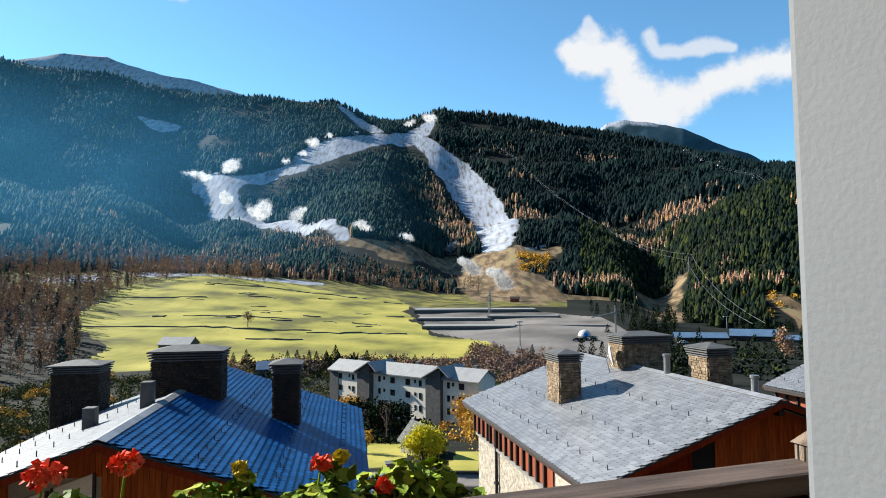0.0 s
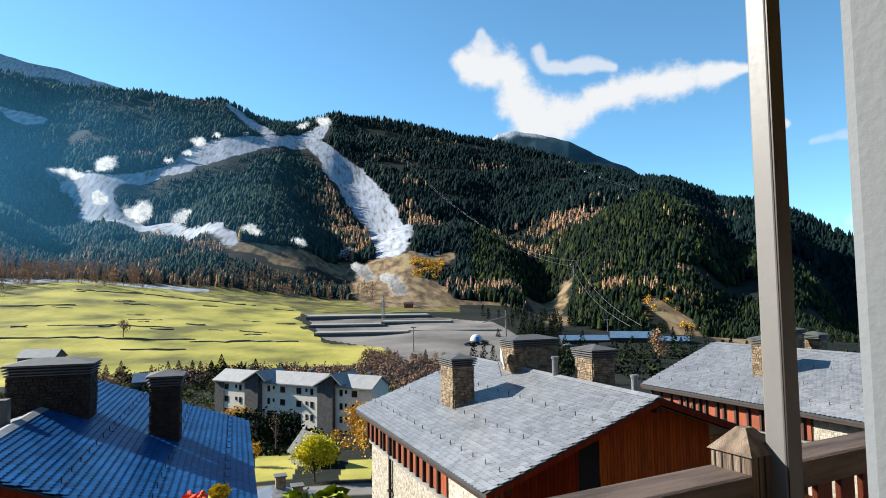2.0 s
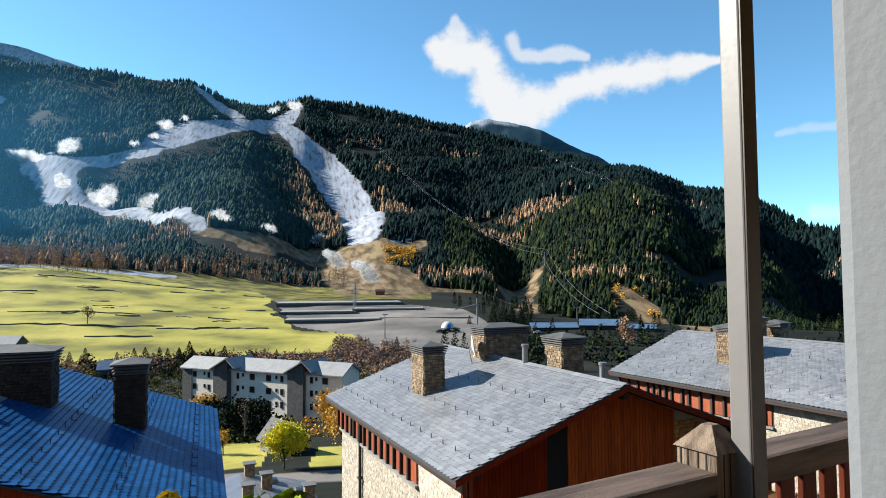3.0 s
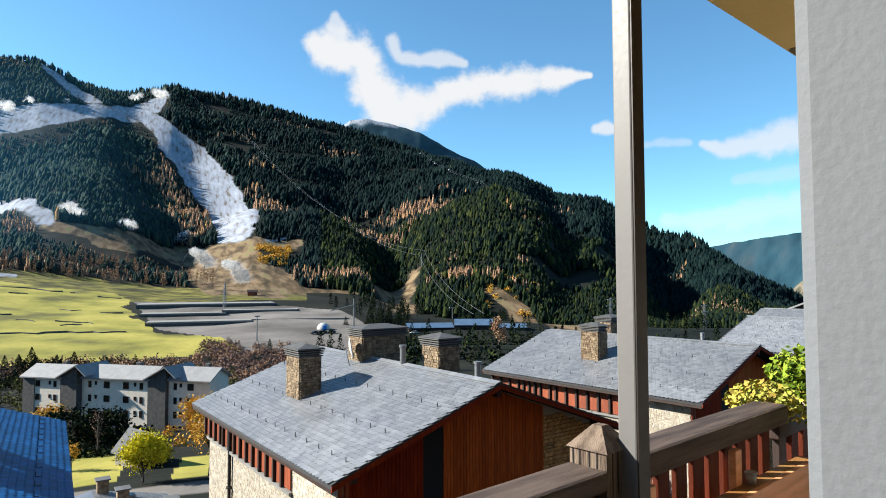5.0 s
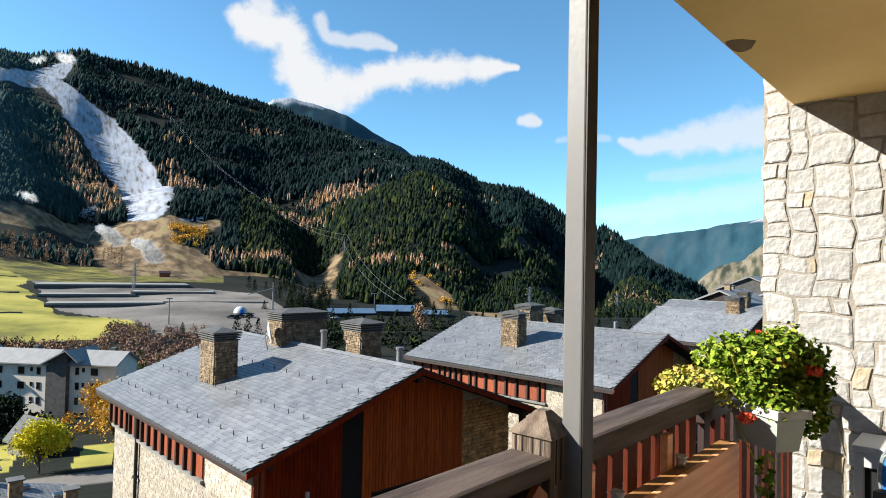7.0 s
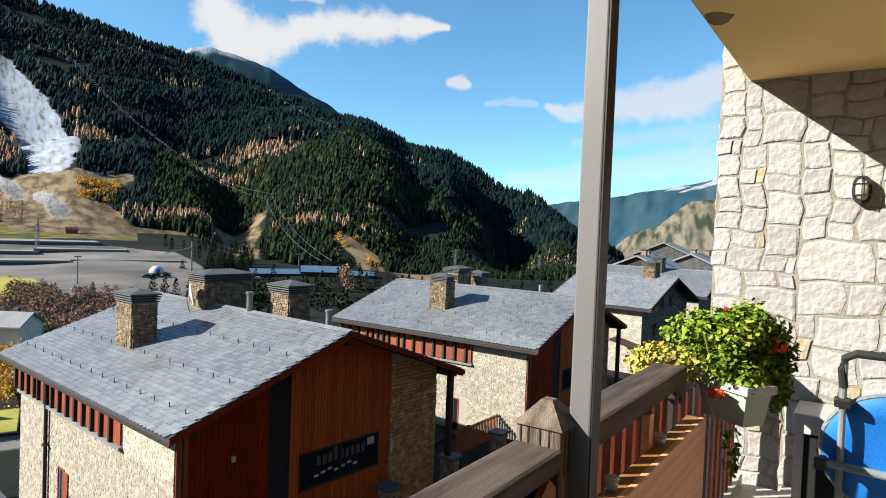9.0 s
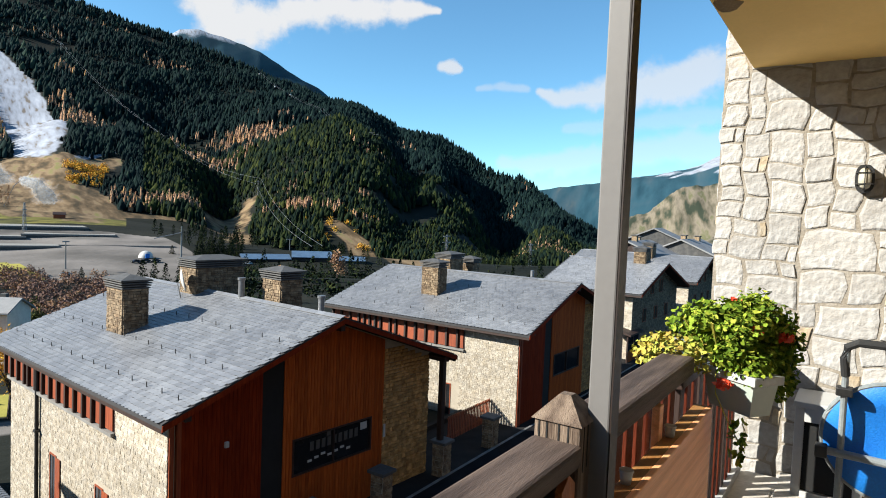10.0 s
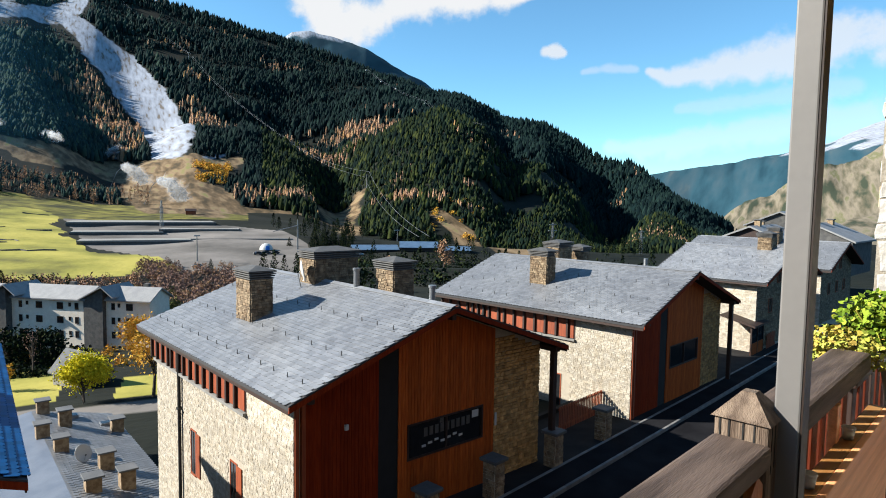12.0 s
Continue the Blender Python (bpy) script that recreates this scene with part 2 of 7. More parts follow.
def tube(bm, path, radius, sides=10, closed=False):
    """A round bar along a path."""
    pts = [Vector(p) for p in path]
    rings = []
    for i, p in enumerate(pts):
        a = pts[i - 1] if i or closed else p
        b = pts[(i + 1) % len(pts)] if i + 1 < len(pts) or closed else p
        d = (b - a).normalized()
        s = d.cross(Vector((0, 0, 1)) if abs(d.z) < 0.9 else Vector((1, 0, 0))).normalized()
        w = d.cross(s)
        r = radius[i] if isinstance(radius, (list, tuple)) else radius
        rings.append([bm.verts.new(p + (s * math.cos(k * 2 * math.pi / sides) + w * math.sin(k * 2 * math.pi / sides)) * r) for k in range(sides)])
    for i in range(len(rings) - (0 if closed else 1)):
        a, b = rings[i], rings[(i + 1) % len(rings)]
        for k in range(sides):
            bm.faces.new((a[k], a[(k + 1) % sides], b[(k + 1) % sides], b[k]))
    if not closed:
        bm.faces.new(rings[0][::-1]), bm.faces.new(rings[-1])
    return bm


def empty(name, m, label, category, group="", kind=""):
    ob = new(name)
    ob.empty_display_size = 0.1
    ob.matrix_world = m
    return tagged(ob, label, category, group, kind)


def smooth(ob):
    ob.data.polygons.foreach_set("use_smooth", [True] * len(ob.data.polygons))
    return ob


def clumps(centres, sizes, rng, flat=0.6, leaf=1.0):
    """Loose leaf-like quads round centres: vertices and faces."""
    n = len(centres)
    a = rng.normal(size=(n, 3))
    a /= np.linalg.norm(a, axis=1, keepdims=True)
    b = np.cross(a, rng.normal(size=(n, 3)))
    b /= np.linalg.norm(b, axis=1, keepdims=True)
    c = np.cross(a, b)
    s = np.asarray(sizes)[:, None]
    k = flat + 0 * s
    quads = np.stack([centres - a * s * leaf, centres - b * s * k + c * s * 0.2, centres + a * s, centres + b * s * k + c * s * 0.2], 1)
    return quads.reshape(-1, 3), np.arange(4 * n).reshape(-1, 4)


# ---- the lie of the land: height over the plan, by bearing and distance from the balcony ----
EYE_Z = 1.55
BEARING = np.array([-180, -75, -45, -34, -28, -21, -14, -9, -6, -2.7, 0.4, 5.7, 11, 15.3, 20, 25, 30, 35, 40, 45, 48, 51, 54, 58, 64, 72, 100, 180.0])
RIDGE_EL = np.array([10, 14, 17, 17.0, 17.0, 16.3, 16.6, 16.5, 15.2, 15.1, 15.9, 15.55, 14.45, 13.5, 12.05, 10.6, 9.0, 7.5, 5.7, 3.25, 1.8, -0.4, -2.5, -2.6, -2.6, -2.6, 0, 10.0])
RIDGE_D = np.array([2500, 2600, 2600, 2600, 2600, 2600, 2500, 2450, 2400, 2400, 2400, 2400, 2350, 2300, 2150, 2000, 1850, 1650, 1450, 1300, 1200, 1100, 1000, 950, 950, 950, 1500, 2500.0])
HILL = ((-180, 5), (-34, 7.5), (-10, 6.6), (0, 5.8), (10, 5.2), (15, 4.7), (19, 4.9), (23, 5.4), (28, 5.7), (33, 5.6), (38, 4.4), (42, 3.1), (45, 1.8), (48, 0.6), (51, -1.4), (54, -3.0), (60, -3.3), (80, -3.3), (180, 5))
DIP = ((-180, 0), (12, 0), (20, 0.7), (36, 0.9), (42, 0.6), (46, 0), (180, 0))
FOOT = ((-180, 1.2), (-20, 1.3), (-8, 0.3), (0, -0.7), (8, -0.8), (16, -1.9), (25, -4.0), (35, -5.0), (45, -5.0), (54, -4.4), (64, -4.2), (100, -2), (180, 1.2))
FOOT_D = ((-180, 620), (-8, 620), (4, 600), (12, 560), (25, 480), (40, 470), (60, 500), (180, 620))
FAR_EL = ((-180, 5), (-50, 12), (-35, 17.0), (-31, 18.2), (-28, 18.6), (-25, 17.9), (-21, 17.8), (-17, 16.8), (-12, 13.5), (0, 9), (11, 10.5), (14, 13.4), (15.6, 14.35), (17, 14.55), (19, 14.4), (22, 13.4), (27, 10.8), (32, 7), (38, 3), (44, 2.4), (47, 2.9), (50, 3.2), (54, 3.6), (57, 4.4), (60.6, 5.3), (64, 6.6), (72, 8), (100, 7), (180, 5))
BROWN_EL = ((-180, -9), (44, -9), (49, -4), (53, -1.2), (56, 0.9), (59, 2.9), (62, 4.1), (66, 5.2), (75, 7), (100, 6), (180, -9))


def lerp(table, a):
    return np.interp(a, [p[0] for p in table], [p[1] for p in table])


def wave(x, y, seed, octaves=4):
    """Smooth noise from rotated sines, about -1 to 1."""
    rng = np.random.RandomState(seed)
    out, amp, total, scale = 0 * x, 1.0, 0.0, 1.0
    for _ in range(octaves):
        for _ in range(3):
            turn, phase, more = rng.uniform(0, 6.28), rng.uniform(0, 6.28), rng.uniform(0.8, 1.25)
            cx, cy = math.cos(turn) * scale * more, math.sin(turn) * scale * more
            out = out + amp / 3 * np.sin(x * cx + y * cy + phase + 1.3 * np.sin(0.6 * (y * cx - x * cy) + phase * 2))
        total += amp
        amp, scale = amp * 0.55, scale * 2.1
    return out / total * 1.6


def land(a, d):
    """Height of the ground at bearing a (degrees, right of +y) and distance d (metres)."""
    shape = np.broadcast(a, d).shape
    a, d = np.broadcast_to(a, shape).astype(float), np.broadcast_to(d, shape).astype(float)
    east = np.clip((a - 8) / 14, 0, 1) * np.clip((150 - a) / 30, 0, 1)
    east = east * east * (3 - 2 * east)
    foot_d, ridge_d = lerp(FOOT_D, a), np.interp(a, BEARING, RIDGE_D)
    hill_d = foot_d + 0.36 * (ridge_d - foot_d)
    tan = lambda el: np.tan(np.radians(el))
    foot, hill, dip, ridge = tan(lerp(FOOT, a)), tan(lerp(HILL, a)), tan(lerp(DIP, a)), tan(np.interp(a, BEARING, RIDGE_EL))
    brown, far = tan(lerp(BROWN_EL, a)), tan(lerp(FAR_EL, a))
    one = np.ones(shape)
    nodes = [
        (8 * one, -10.2 * one), (26 * one, -10.2 - 3.0 * (1 - east)), (45 * one, -17.0 + 6.6 * east), (90 * one, -23.5 + 11 * east),
        (160 * one, -29.5 + 13 * east), (260 * one, -28.0 - 2 * east), (0.72 * foot_d, -0.72 * foot_d * 0.02 + 0.72 * foot_d * foot * 0.4 - 6),
        (foot_d, foot_d * foot), (hill_d, hill_d * hill), (hill_d * 1.14, hill_d * 1.14 * (hill - dip)), (ridge_d, ridge_d * ridge),
        (ridge_d * 1.1, ridge_d * 1.1 * (ridge - 0.035)), (2900 * one, 2900 * np.maximum(brown, ridge * 0.6 - 0.05)), (3200 * one, 3200 * (np.maximum(brown, ridge * 0.6 - 0.05) - 0.02)),
        (4300 * one, 4300 * far), (4900 * one, 4900 * (far - 0.04)), (6000 * one, 6000 * (far - 0.09))]
    east_wt = np.clip((a - 44) / 5, 0, 1) * (a < 130)
    d_mid = np.maximum(2250, ridge_d * 1.1 + 15)
    nodes.insert(12, (d_mid, d_mid * ((1 - east_wt) * (ridge - 0.037) + east_wt * np.maximum(brown - 0.085, -0.047))))
    ds, zs = np.stack([n[0] for n in nodes]), np.stack([n[1] for n in nodes])
    z = zs[0].copy()
    for k in range(len(nodes) - 1):
        s = (d - ds[k]) / (ds[k + 1] - ds[k])
        inside = (s >= 0) & (s <= 1)
        z = np.where(inside, zs[k] + (zs[k + 1] - zs[k]) * s, z)
    t = np.radians(a)
    x, y = d * np.sin(t), d * np.cos(t)
    up = np.clip((d - foot_d) / 400, 0, 1) * np.clip(1.02 - (d / ridge_d) ** 6, 0, 1) * (d < ridge_d)
    z = z + up * (38 * wave(a / 3.2, d / 900, 3, 3) + 8 * wave(x / 90, y / 90, 5, 3))
    bend = lambda c, w: np.exp(-(((a - c) / w) ** 2))
    low = np.clip((hill_d * 1.15 - d) / 250, 0, 1)
    z = z + up * low * (22 * bend(14.2, 3.0) - 42 * bend(20, 3.0)) + up * (26 * bend(30, 3.2) - 105 * bend(43, 5) - 45 * bend(-22, 3) + 25 * bend(-6, 3))
    high = np.clip((d - 2600) / 500, 0, 1) * (d > ridge_d)
    z = z + high * 22 * wave(x / 170, y / 170, 8, 4)
    z = z + east_wt * np.clip((d - 2250) / 300, 0, 1) * np.clip((3300 - d) / 200, 0, 1) * 18 * wave(a / .9, d / 420, 14, 4)
    z = z + np.clip((d - 150) / 200, 0, 1) * np.clip((foot_d - d) / 150 + 0.3, 0, 1) * 1.6 * wave(x / 45, y / 45, 9, 3)
    return z + np.where(d > 150, EYE_Z, 0)


def land_xy(x, y):
    return land(np.degrees(np.arctan2(x, y)), np.hypot(x, y))


# ---- ground cover, in plan metres ----
RUNS = (
    ((16, 2366), (-68, 2259), (-186, 2082), (-260, 1990), (-338, 1947), (-387, 1887), (-418, 1749), (-480, 1723), (-527, 1650), (-591, 1662), (-674, 1695), (-596, 1586), (-525, 1475), (-403, 1290), (-356, 1225), (-274, 1130), (-180, 930), (-114, 783), (-110, 830), (-200, 1040), (-313, 1330), (-409, 1453), (-449, 1472), (-488, 1522), (-499, 1586), (-439, 1671), (-349, 1693), (-277, 1767), (-228, 1849), (-143, 1986), (-40, 2062), (-14, 2173)),
    ((-77, 2068), (-33, 1935), (-18, 1836), (23, 1724), (36, 1645), (59, 1557), (81, 1476), (85, 1211), (72, 948), (80, 870), (95, 815), (120, 922), (150, 1100), (166, 1300), (165, 1495), (154, 1621), (137, 1725), (107, 1880), (53, 1974), (5, 2046), (-32, 2124)),
    ((-395, 2420), (-365, 2420), (-250, 2290), (-173, 2149), (-203, 2075), (-293, 2219)),
    ((-972, 2000), (-920, 2064), (-861, 2100), (-844, 2051), (-884, 1947)),
)
SHADE_RUN = ((207, 653), (289, 739), (290, 712), (229, 587), (160, 400), (125, 345), (178, 523))
BARE_SLOPE = ((-124, 821), (-91, 815), (-43, 820), (16, 990), (61, 949), (95, 815), (131, 817), (169, 850), (165, 793), (115, 765), (98, 745), (114, 671), (112, 600), (80, 474), (37, 536), (22, 670), (30, 780), (6, 830), (-40, 752), (-86, 756), (-118, 784))
LARCH_BANDS = (((121, 1740, 40), (190, 1489, 55), (175, 1250, 45), (135, 1000, 30)), ((10, 1780, 40), (40, 1500, 60), (50, 1250, 50), (50, 1000, 40)), ((-270, 1100, 40), (-200, 900, 50), (-60, 720, 30)),
               ((-20, 1560, 45), (25, 1520, 50), (65, 1560, 40)), ((173, 1726, 35), (225, 1669, 45), (334, 1576, 45), (418, 1532, 45), (495, 1422, 50), (536, 1350, 40)), ((408, 1358, 50), (461, 1290, 50), (484, 1158, 50), (405, 830, 40)),
               ((120, 630, 22), (145, 604, 24), (185, 618, 22)), ((262, 545, 16), (278, 505, 16), (296, 470, 16)))
TRACKS = (((263, 481, 10), (265, 441, 13), (225, 340, 14), (186, 257, 10)), ((60, 590, 25), (140, 560, 9), (190, 520, 5)), ((95, 640, 28), (90, 560, 28)))
FIELD = ((-190, 330), (-215, 400), (-235, 480), (-215, 560), (-187, 585), (-116, 560), (-54, 530), (-25, 507), (-3, 334), (30, 303), (30, 268), (-13, 252), (-46, 248), (-76, 228), (-108, 215), (-128, 222), (-150, 270))
PARKING = ((-18, 480), (-3, 341), (25, 300), (30, 262), (70, 246), (92, 262), (98, 300), (100, 380), (66, 440), (30, 470))


def near_line(x, y, line):
    """How deep each place lies inside a band along a line: 1 on it, 0 at its edge, less outside."""
    best = np.full(x.shape, -9.0)
    for (x0, y0, w0), (x1, y1, w1) in zip(line, line[1:]):
        dx, dy = x1 - x0, y1 - y0
        s = np.clip(((x - x0) * dx + (y - y0) * dy) / (dx * dx + dy * dy), 0, 1)
        best = np.maximum(best, 1 - np.hypot(x - x0 - s * dx, y - y0 - s * dy) / (w0 + s * (w1 - w0)))
    return best


def inside(x, y, poly):
    """Whether places of the plan lie inside an outline."""
    hit = np.zeros(x.shape, bool)
    for (x0, y0), (x1, y1) in zip(poly, poly[1:] + poly[:1]):
        cross = ((y0 > y) != (y1 > y)) & (x < (x1 - x0) * (y - y0) / (y1 - y0 + 1e-9) + x0)
        hit ^= cross
    return hit


def soft_inside(x, y, polys, dx, dy):
    """How far inside any of the outlines, blurred over a few metres: 0 to 1."""
    total = 0.0
    for ox, oy in ((0, 0), (-dx, 0), (dx, 0), (0, -dy), (0, dy)):
        hit = np.zeros(x.shape, bool)
        for poly in polys:
            hit |= inside(x + ox, y + oy, poly)
        total = total + hit / 5
    return total


def cover(x, y):
    """Snow, grass, dry earth and forest at places of the plan, each 0 to 1."""
    a, d = np.degrees(np.arctan2(x, y)), np.hypot(x, y)
    rough = wave(x / 22, y / 22, 21, 3)
    wx, wy = x + 5 * rough, y + 14 * wave(x / 16, y / 16, 23, 2)
    snow = soft_inside(wx, wy, RUNS, 6, 16)
    shady = soft_inside(wx, wy, (SHADE_RUN,), 5, 10)
    snow = np.maximum(snow, 0.55 * np.clip(2 * near_line(x, y, ((121, 815, 9), (182, 905, 10))) + .4 * rough, 0, 1))
    earth = np.clip(3 * max_of([near_line(x, y, p) for p in TRACKS]) + 0.6 * rough, 0, 1)
    earth = np.maximum(earth, np.maximum(.75 * shady, soft_inside(wx, wy, (BARE_SLOPE,), 6, 14)))
    grass = inside(x + 6 * rough, y + 8 * rough, FIELD).astype(float)
    lot = inside(x, y, PARKING).astype(float)
    ridge_d = np.interp(a, BEARING, RIDGE_D)
    z = land(a, d)
    peak = np.clip((z - np.where(a > 40, 300, np.where(a > 5, 1020, 1200)) + 60 * wave(x / 60, y / 60, 4, 3)) / 60, 0, 1) * (d > ridge_d * 1.05) * (d > 3200)
    frost = np.clip(0.4 + wave(x / 30, y / 14, 12, 3) - np.abs(d - 610) / 60, 0, 1) * (a < -10) * (a > -33)
    foot_d = lerp(FOOT_D, a)
    wood = np.clip((d - foot_d) / 30, 0, 1) * (1 - snow) * (1 - earth) * (1 - shady) * (d < ridge_d * 1.1)
    wood = wood * (1 - np.clip((wave(x / 60, y / 60, 31, 3) - 0.62) * 5, 0, 0.8))
    return np.maximum(snow, np.maximum(peak, 0.8 * frost)), grass, np.maximum(earth, 0), wood, lot


def max_of(rows):
    out = rows[0]
    for r in rows[1:]:
        out = np.maximum(out, r)
    return out


# ---- one sheet of ground, by bearing and distance ----
AZ = np.concatenate([np.arange(-180, -40, 4.0), np.arange(-40, 72, 0.2), np.arange(72, 180.1, 4.0)])
DIST = np.concatenate([[0.5, 4], np.linspace(8, 60, 27), np.linspace(63, 260, 50), np.linspace(264, 620, 76), np.geomspace(626, 2700, 165), np.geomspace(2730, 4900, 40)])
GA, GD = np.meshgrid(AZ, DIST, indexing="ij")
GX, GY = GD * np.sin(np.radians(GA)), GD * np.cos(np.radians(GA))
GZ = land(GA, GD)
_me = bpy.data.meshes.new("ground")
_nd = len(DIST)
_idx = np.arange(GA.size).reshape(GA.shape)
_q = np.stack([_idx[:-1, :-1], _idx[:-1, 1:], _idx[1:, 1:], _idx[1:, :-1]], -1).reshape(-1, 4)[:, ::-1]
_me.vertices.add(GA.size)
_me.vertices.foreach_set("co", np.stack([GX, GY, GZ], -1).ravel())
_me.loops.add(_q.size)
_me.loops.foreach_set("vertex_index", _q.ravel())
_me.polygons.add(len(_q))
_me.polygons.foreach_set("loop_start", np.arange(0, _q.size, 4))
_me.polygons.foreach_set("use_smooth", np.ones(len(_q), bool))
_me.update(calc_edges=True)
SNOWY, GRASSY, EARTHY, WOODED, LOT = cover(GX, GY)
# far ground that takes the haze-tinted slope colours
FARHAZE = np.clip((GD - np.where(GA > 44, 1000, 2650)) / 250, 0, 1) * (GD > np.interp(GA, BEARING, RIDGE_D) * 1.04)
GARDEN = inside(GX, GY, ((-22, 92), (-5, 90), (-4, 113), (-22, 120))) | inside(GX, GY, ((1, 84), (14, 84), (14, 100), (3, 100))) 
MEADOW = (GA > -40) & (GA < 12) & (GD > 470) & (GD < lerp(FOOT_D, GA) + 12)
GRASSY = np.maximum(GRASSY, np.maximum(GARDEN * 1.0, MEADOW * 0.42))
LOT = np.maximum(LOT, inside(GX, GY, ((-14, 76), (14, 74), (14, 80), (-14, 84))) * 1.0)
TANHILL = FARHAZE * np.clip((GA - 46) / 3, 0, 1) * np.clip((3250 - GD) / 80, 0, 1) * (GA < 120)
for _name, _v in (("tan", TANHILL), ("farhaze", FARHAZE), ("snow", SNOWY), ("grass", GRASSY), ("earth", EARTHY), ("lot", LOT)):
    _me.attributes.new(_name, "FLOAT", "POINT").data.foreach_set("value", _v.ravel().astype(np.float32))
ground = tagged(new("ground", _me), "mountain valley ground with pasture, forest floor and ski runs", "ground", kind="structure")


def ground_material():
    m = bpy.data.materials.new("ground_cover")
    m.use_nodes = True
    n, link = m.node_tree.nodes, m.node_tree.links.new
    b = n["Principled BSDF"]
    b.inputs["Roughness"].default_value, b.inputs["Specular IOR Level"].default_value = 0.95, 0.1
    pos = n.new("ShaderNodeNewGeometry").outputs["Position"]

    fall = n.new("ShaderNodeVectorMath")
    fall.operation = "MULTIPLY"
    fall.inputs[1].default_value = (1.0, 0.28, 0.5)
    link(pos, fall.inputs[0])

    def noise(scale, detail=6, pos=pos):
        t = n.new("ShaderNodeTexNoise")
        t.inputs["Scale"].default_value, t.inputs["Detail"].default_value = scale, detail
        link(pos, t.inputs["Vector"])
        return t.outputs["Fac"]

    def ramp(fac, *stops):
        r = n.new("ShaderNodeValToRGB")
        e = r.color_ramp.elements
        e[0].position, e[0].color = stops[0][0], (*stops[0][1], 1)
        e[1].position, e[1].color = stops[-1][0], (*stops[-1][1], 1)
        for p, c in stops[1:-1]:
            e.new(p).color = (*c, 1)
        link(fac, r.inputs[0])
        return r.outputs[0]

    def mix(fac, a, c):
        x = n.new("ShaderNodeMix")
        x.data_type = "RGBA"
        link(fac, x.inputs[0]), link(a, x.inputs[6]), link(c, x.inputs[7])
        return x.outputs[2]

    def edge(name, lo=0.3, hi=0.6):
        a = n.new("ShaderNodeAttribute")
        a.attribute_name = name
        r, s = n.new("ShaderNodeMapRange"), n.new("ShaderNodeMath")
        s.operation = "MULTIPLY_ADD"
        link(noise(0.09, 8), s.inputs[0])
        s.inputs[1].default_value = 0.5
        link(a.outputs["Fac"], s.inputs[2])
        r.inputs["From Min"].default_value, r.inputs["From Max"].default_value = lo + 0.25, hi + 0.25
        link(s.outputs[0], r.inputs["Value"])
        return r.outputs[0]

    turn = n.new("ShaderNodeVectorRotate")
    turn.rotation_type = "Z_AXIS"
    turn.inputs["Angle"].default_value = radians(58)
    link(pos, turn.inputs["Vector"])
    gully = n.new("ShaderNodeVectorMath")
    gully.operation = "MULTIPLY"
    gully.inputs[1].default_value = (1.0, 0.12, 0.35)
    link(turn.outputs[0], gully.inputs[0])
    floor = ramp(noise(0.03), (0.35, (0.006, 0.008, 0.006)), (0.58, (0.010, 0.012, 0.009)), (0.80, (0.024, 0.022, 0.016)))
    grass = ramp(noise(0.035, 8), (0.34, (0.10, 0.095, 0.03)), (0.48, (0.225, 0.21, 0.045)), (0.66, (0.34, 0.295, 0.07)))
    earth = ramp(noise(0.11, 10, fall.outputs[0]), (0.34, (0.05, 0.038, 0.022)), (0.46, (0.11, 0.075, 0.042)), (0.58, (0.19, 0.135, 0.08)), (0.70, (0.15, 0.14, 0.055)))
    streak = n.new("ShaderNodeVectorMath")
    streak.operation = "MULTIPLY"
    streak.inputs[1].default_value = (1.0, 0.16, 0.2)
    link(pos, streak.inputs[0])
    snow = ramp(noise(0.13, 13, streak.outputs[0]), (0.34, (0.12, 0.105, 0.09)), (0.42, (0.20, 0.215, 0.25)), (0.56, (0.255, 0.28, 0.33)), (0.72, (0.32, 0.345, 0.40)))
    lot = ramp(noise(0.03, 6), (0.35, (0.08, 0.074, 0.068)), (0.65, (0.19, 0.172, 0.158)))
    # the blue in these far slopes is distance haze put into the colour
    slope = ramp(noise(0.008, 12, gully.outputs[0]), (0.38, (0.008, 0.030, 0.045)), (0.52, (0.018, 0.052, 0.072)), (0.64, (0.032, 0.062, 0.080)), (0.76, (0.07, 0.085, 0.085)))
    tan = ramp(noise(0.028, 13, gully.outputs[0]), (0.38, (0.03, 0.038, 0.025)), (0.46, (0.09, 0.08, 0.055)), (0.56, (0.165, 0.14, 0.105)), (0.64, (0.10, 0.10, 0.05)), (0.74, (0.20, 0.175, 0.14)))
    c = mix(edge("farhaze"), floor, slope)
    c = mix(edge("tan"), c, tan)
    c = mix(edge("grass"), c, grass)
    c = mix(edge("earth"), c, earth)
    c = mix(edge("lot"), c, lot)
    c = mix(edge("snow"), c, snow)
    link(c, b.inputs["Base Color"])
    bp = n.new("ShaderNodeBump")
    bp.inputs["Strength"].default_value, bp.inputs["Distance"].default_value = 0.3, 1.2
    link(noise(0.25, 8), bp.inputs["Height"])
    swell = n.new("ShaderNodeBump")
    swell.inputs["Strength"].default_value, swell.inputs["Distance"].default_value = 0.07, 9.0
    link(noise(0.022, 4), swell.inputs["Height"]), link(swell.outputs[0], bp.inputs["Normal"])
    link(bp.outputs[0], b.inputs["Normal"])
    return m


_me.materials.append(ground_material())


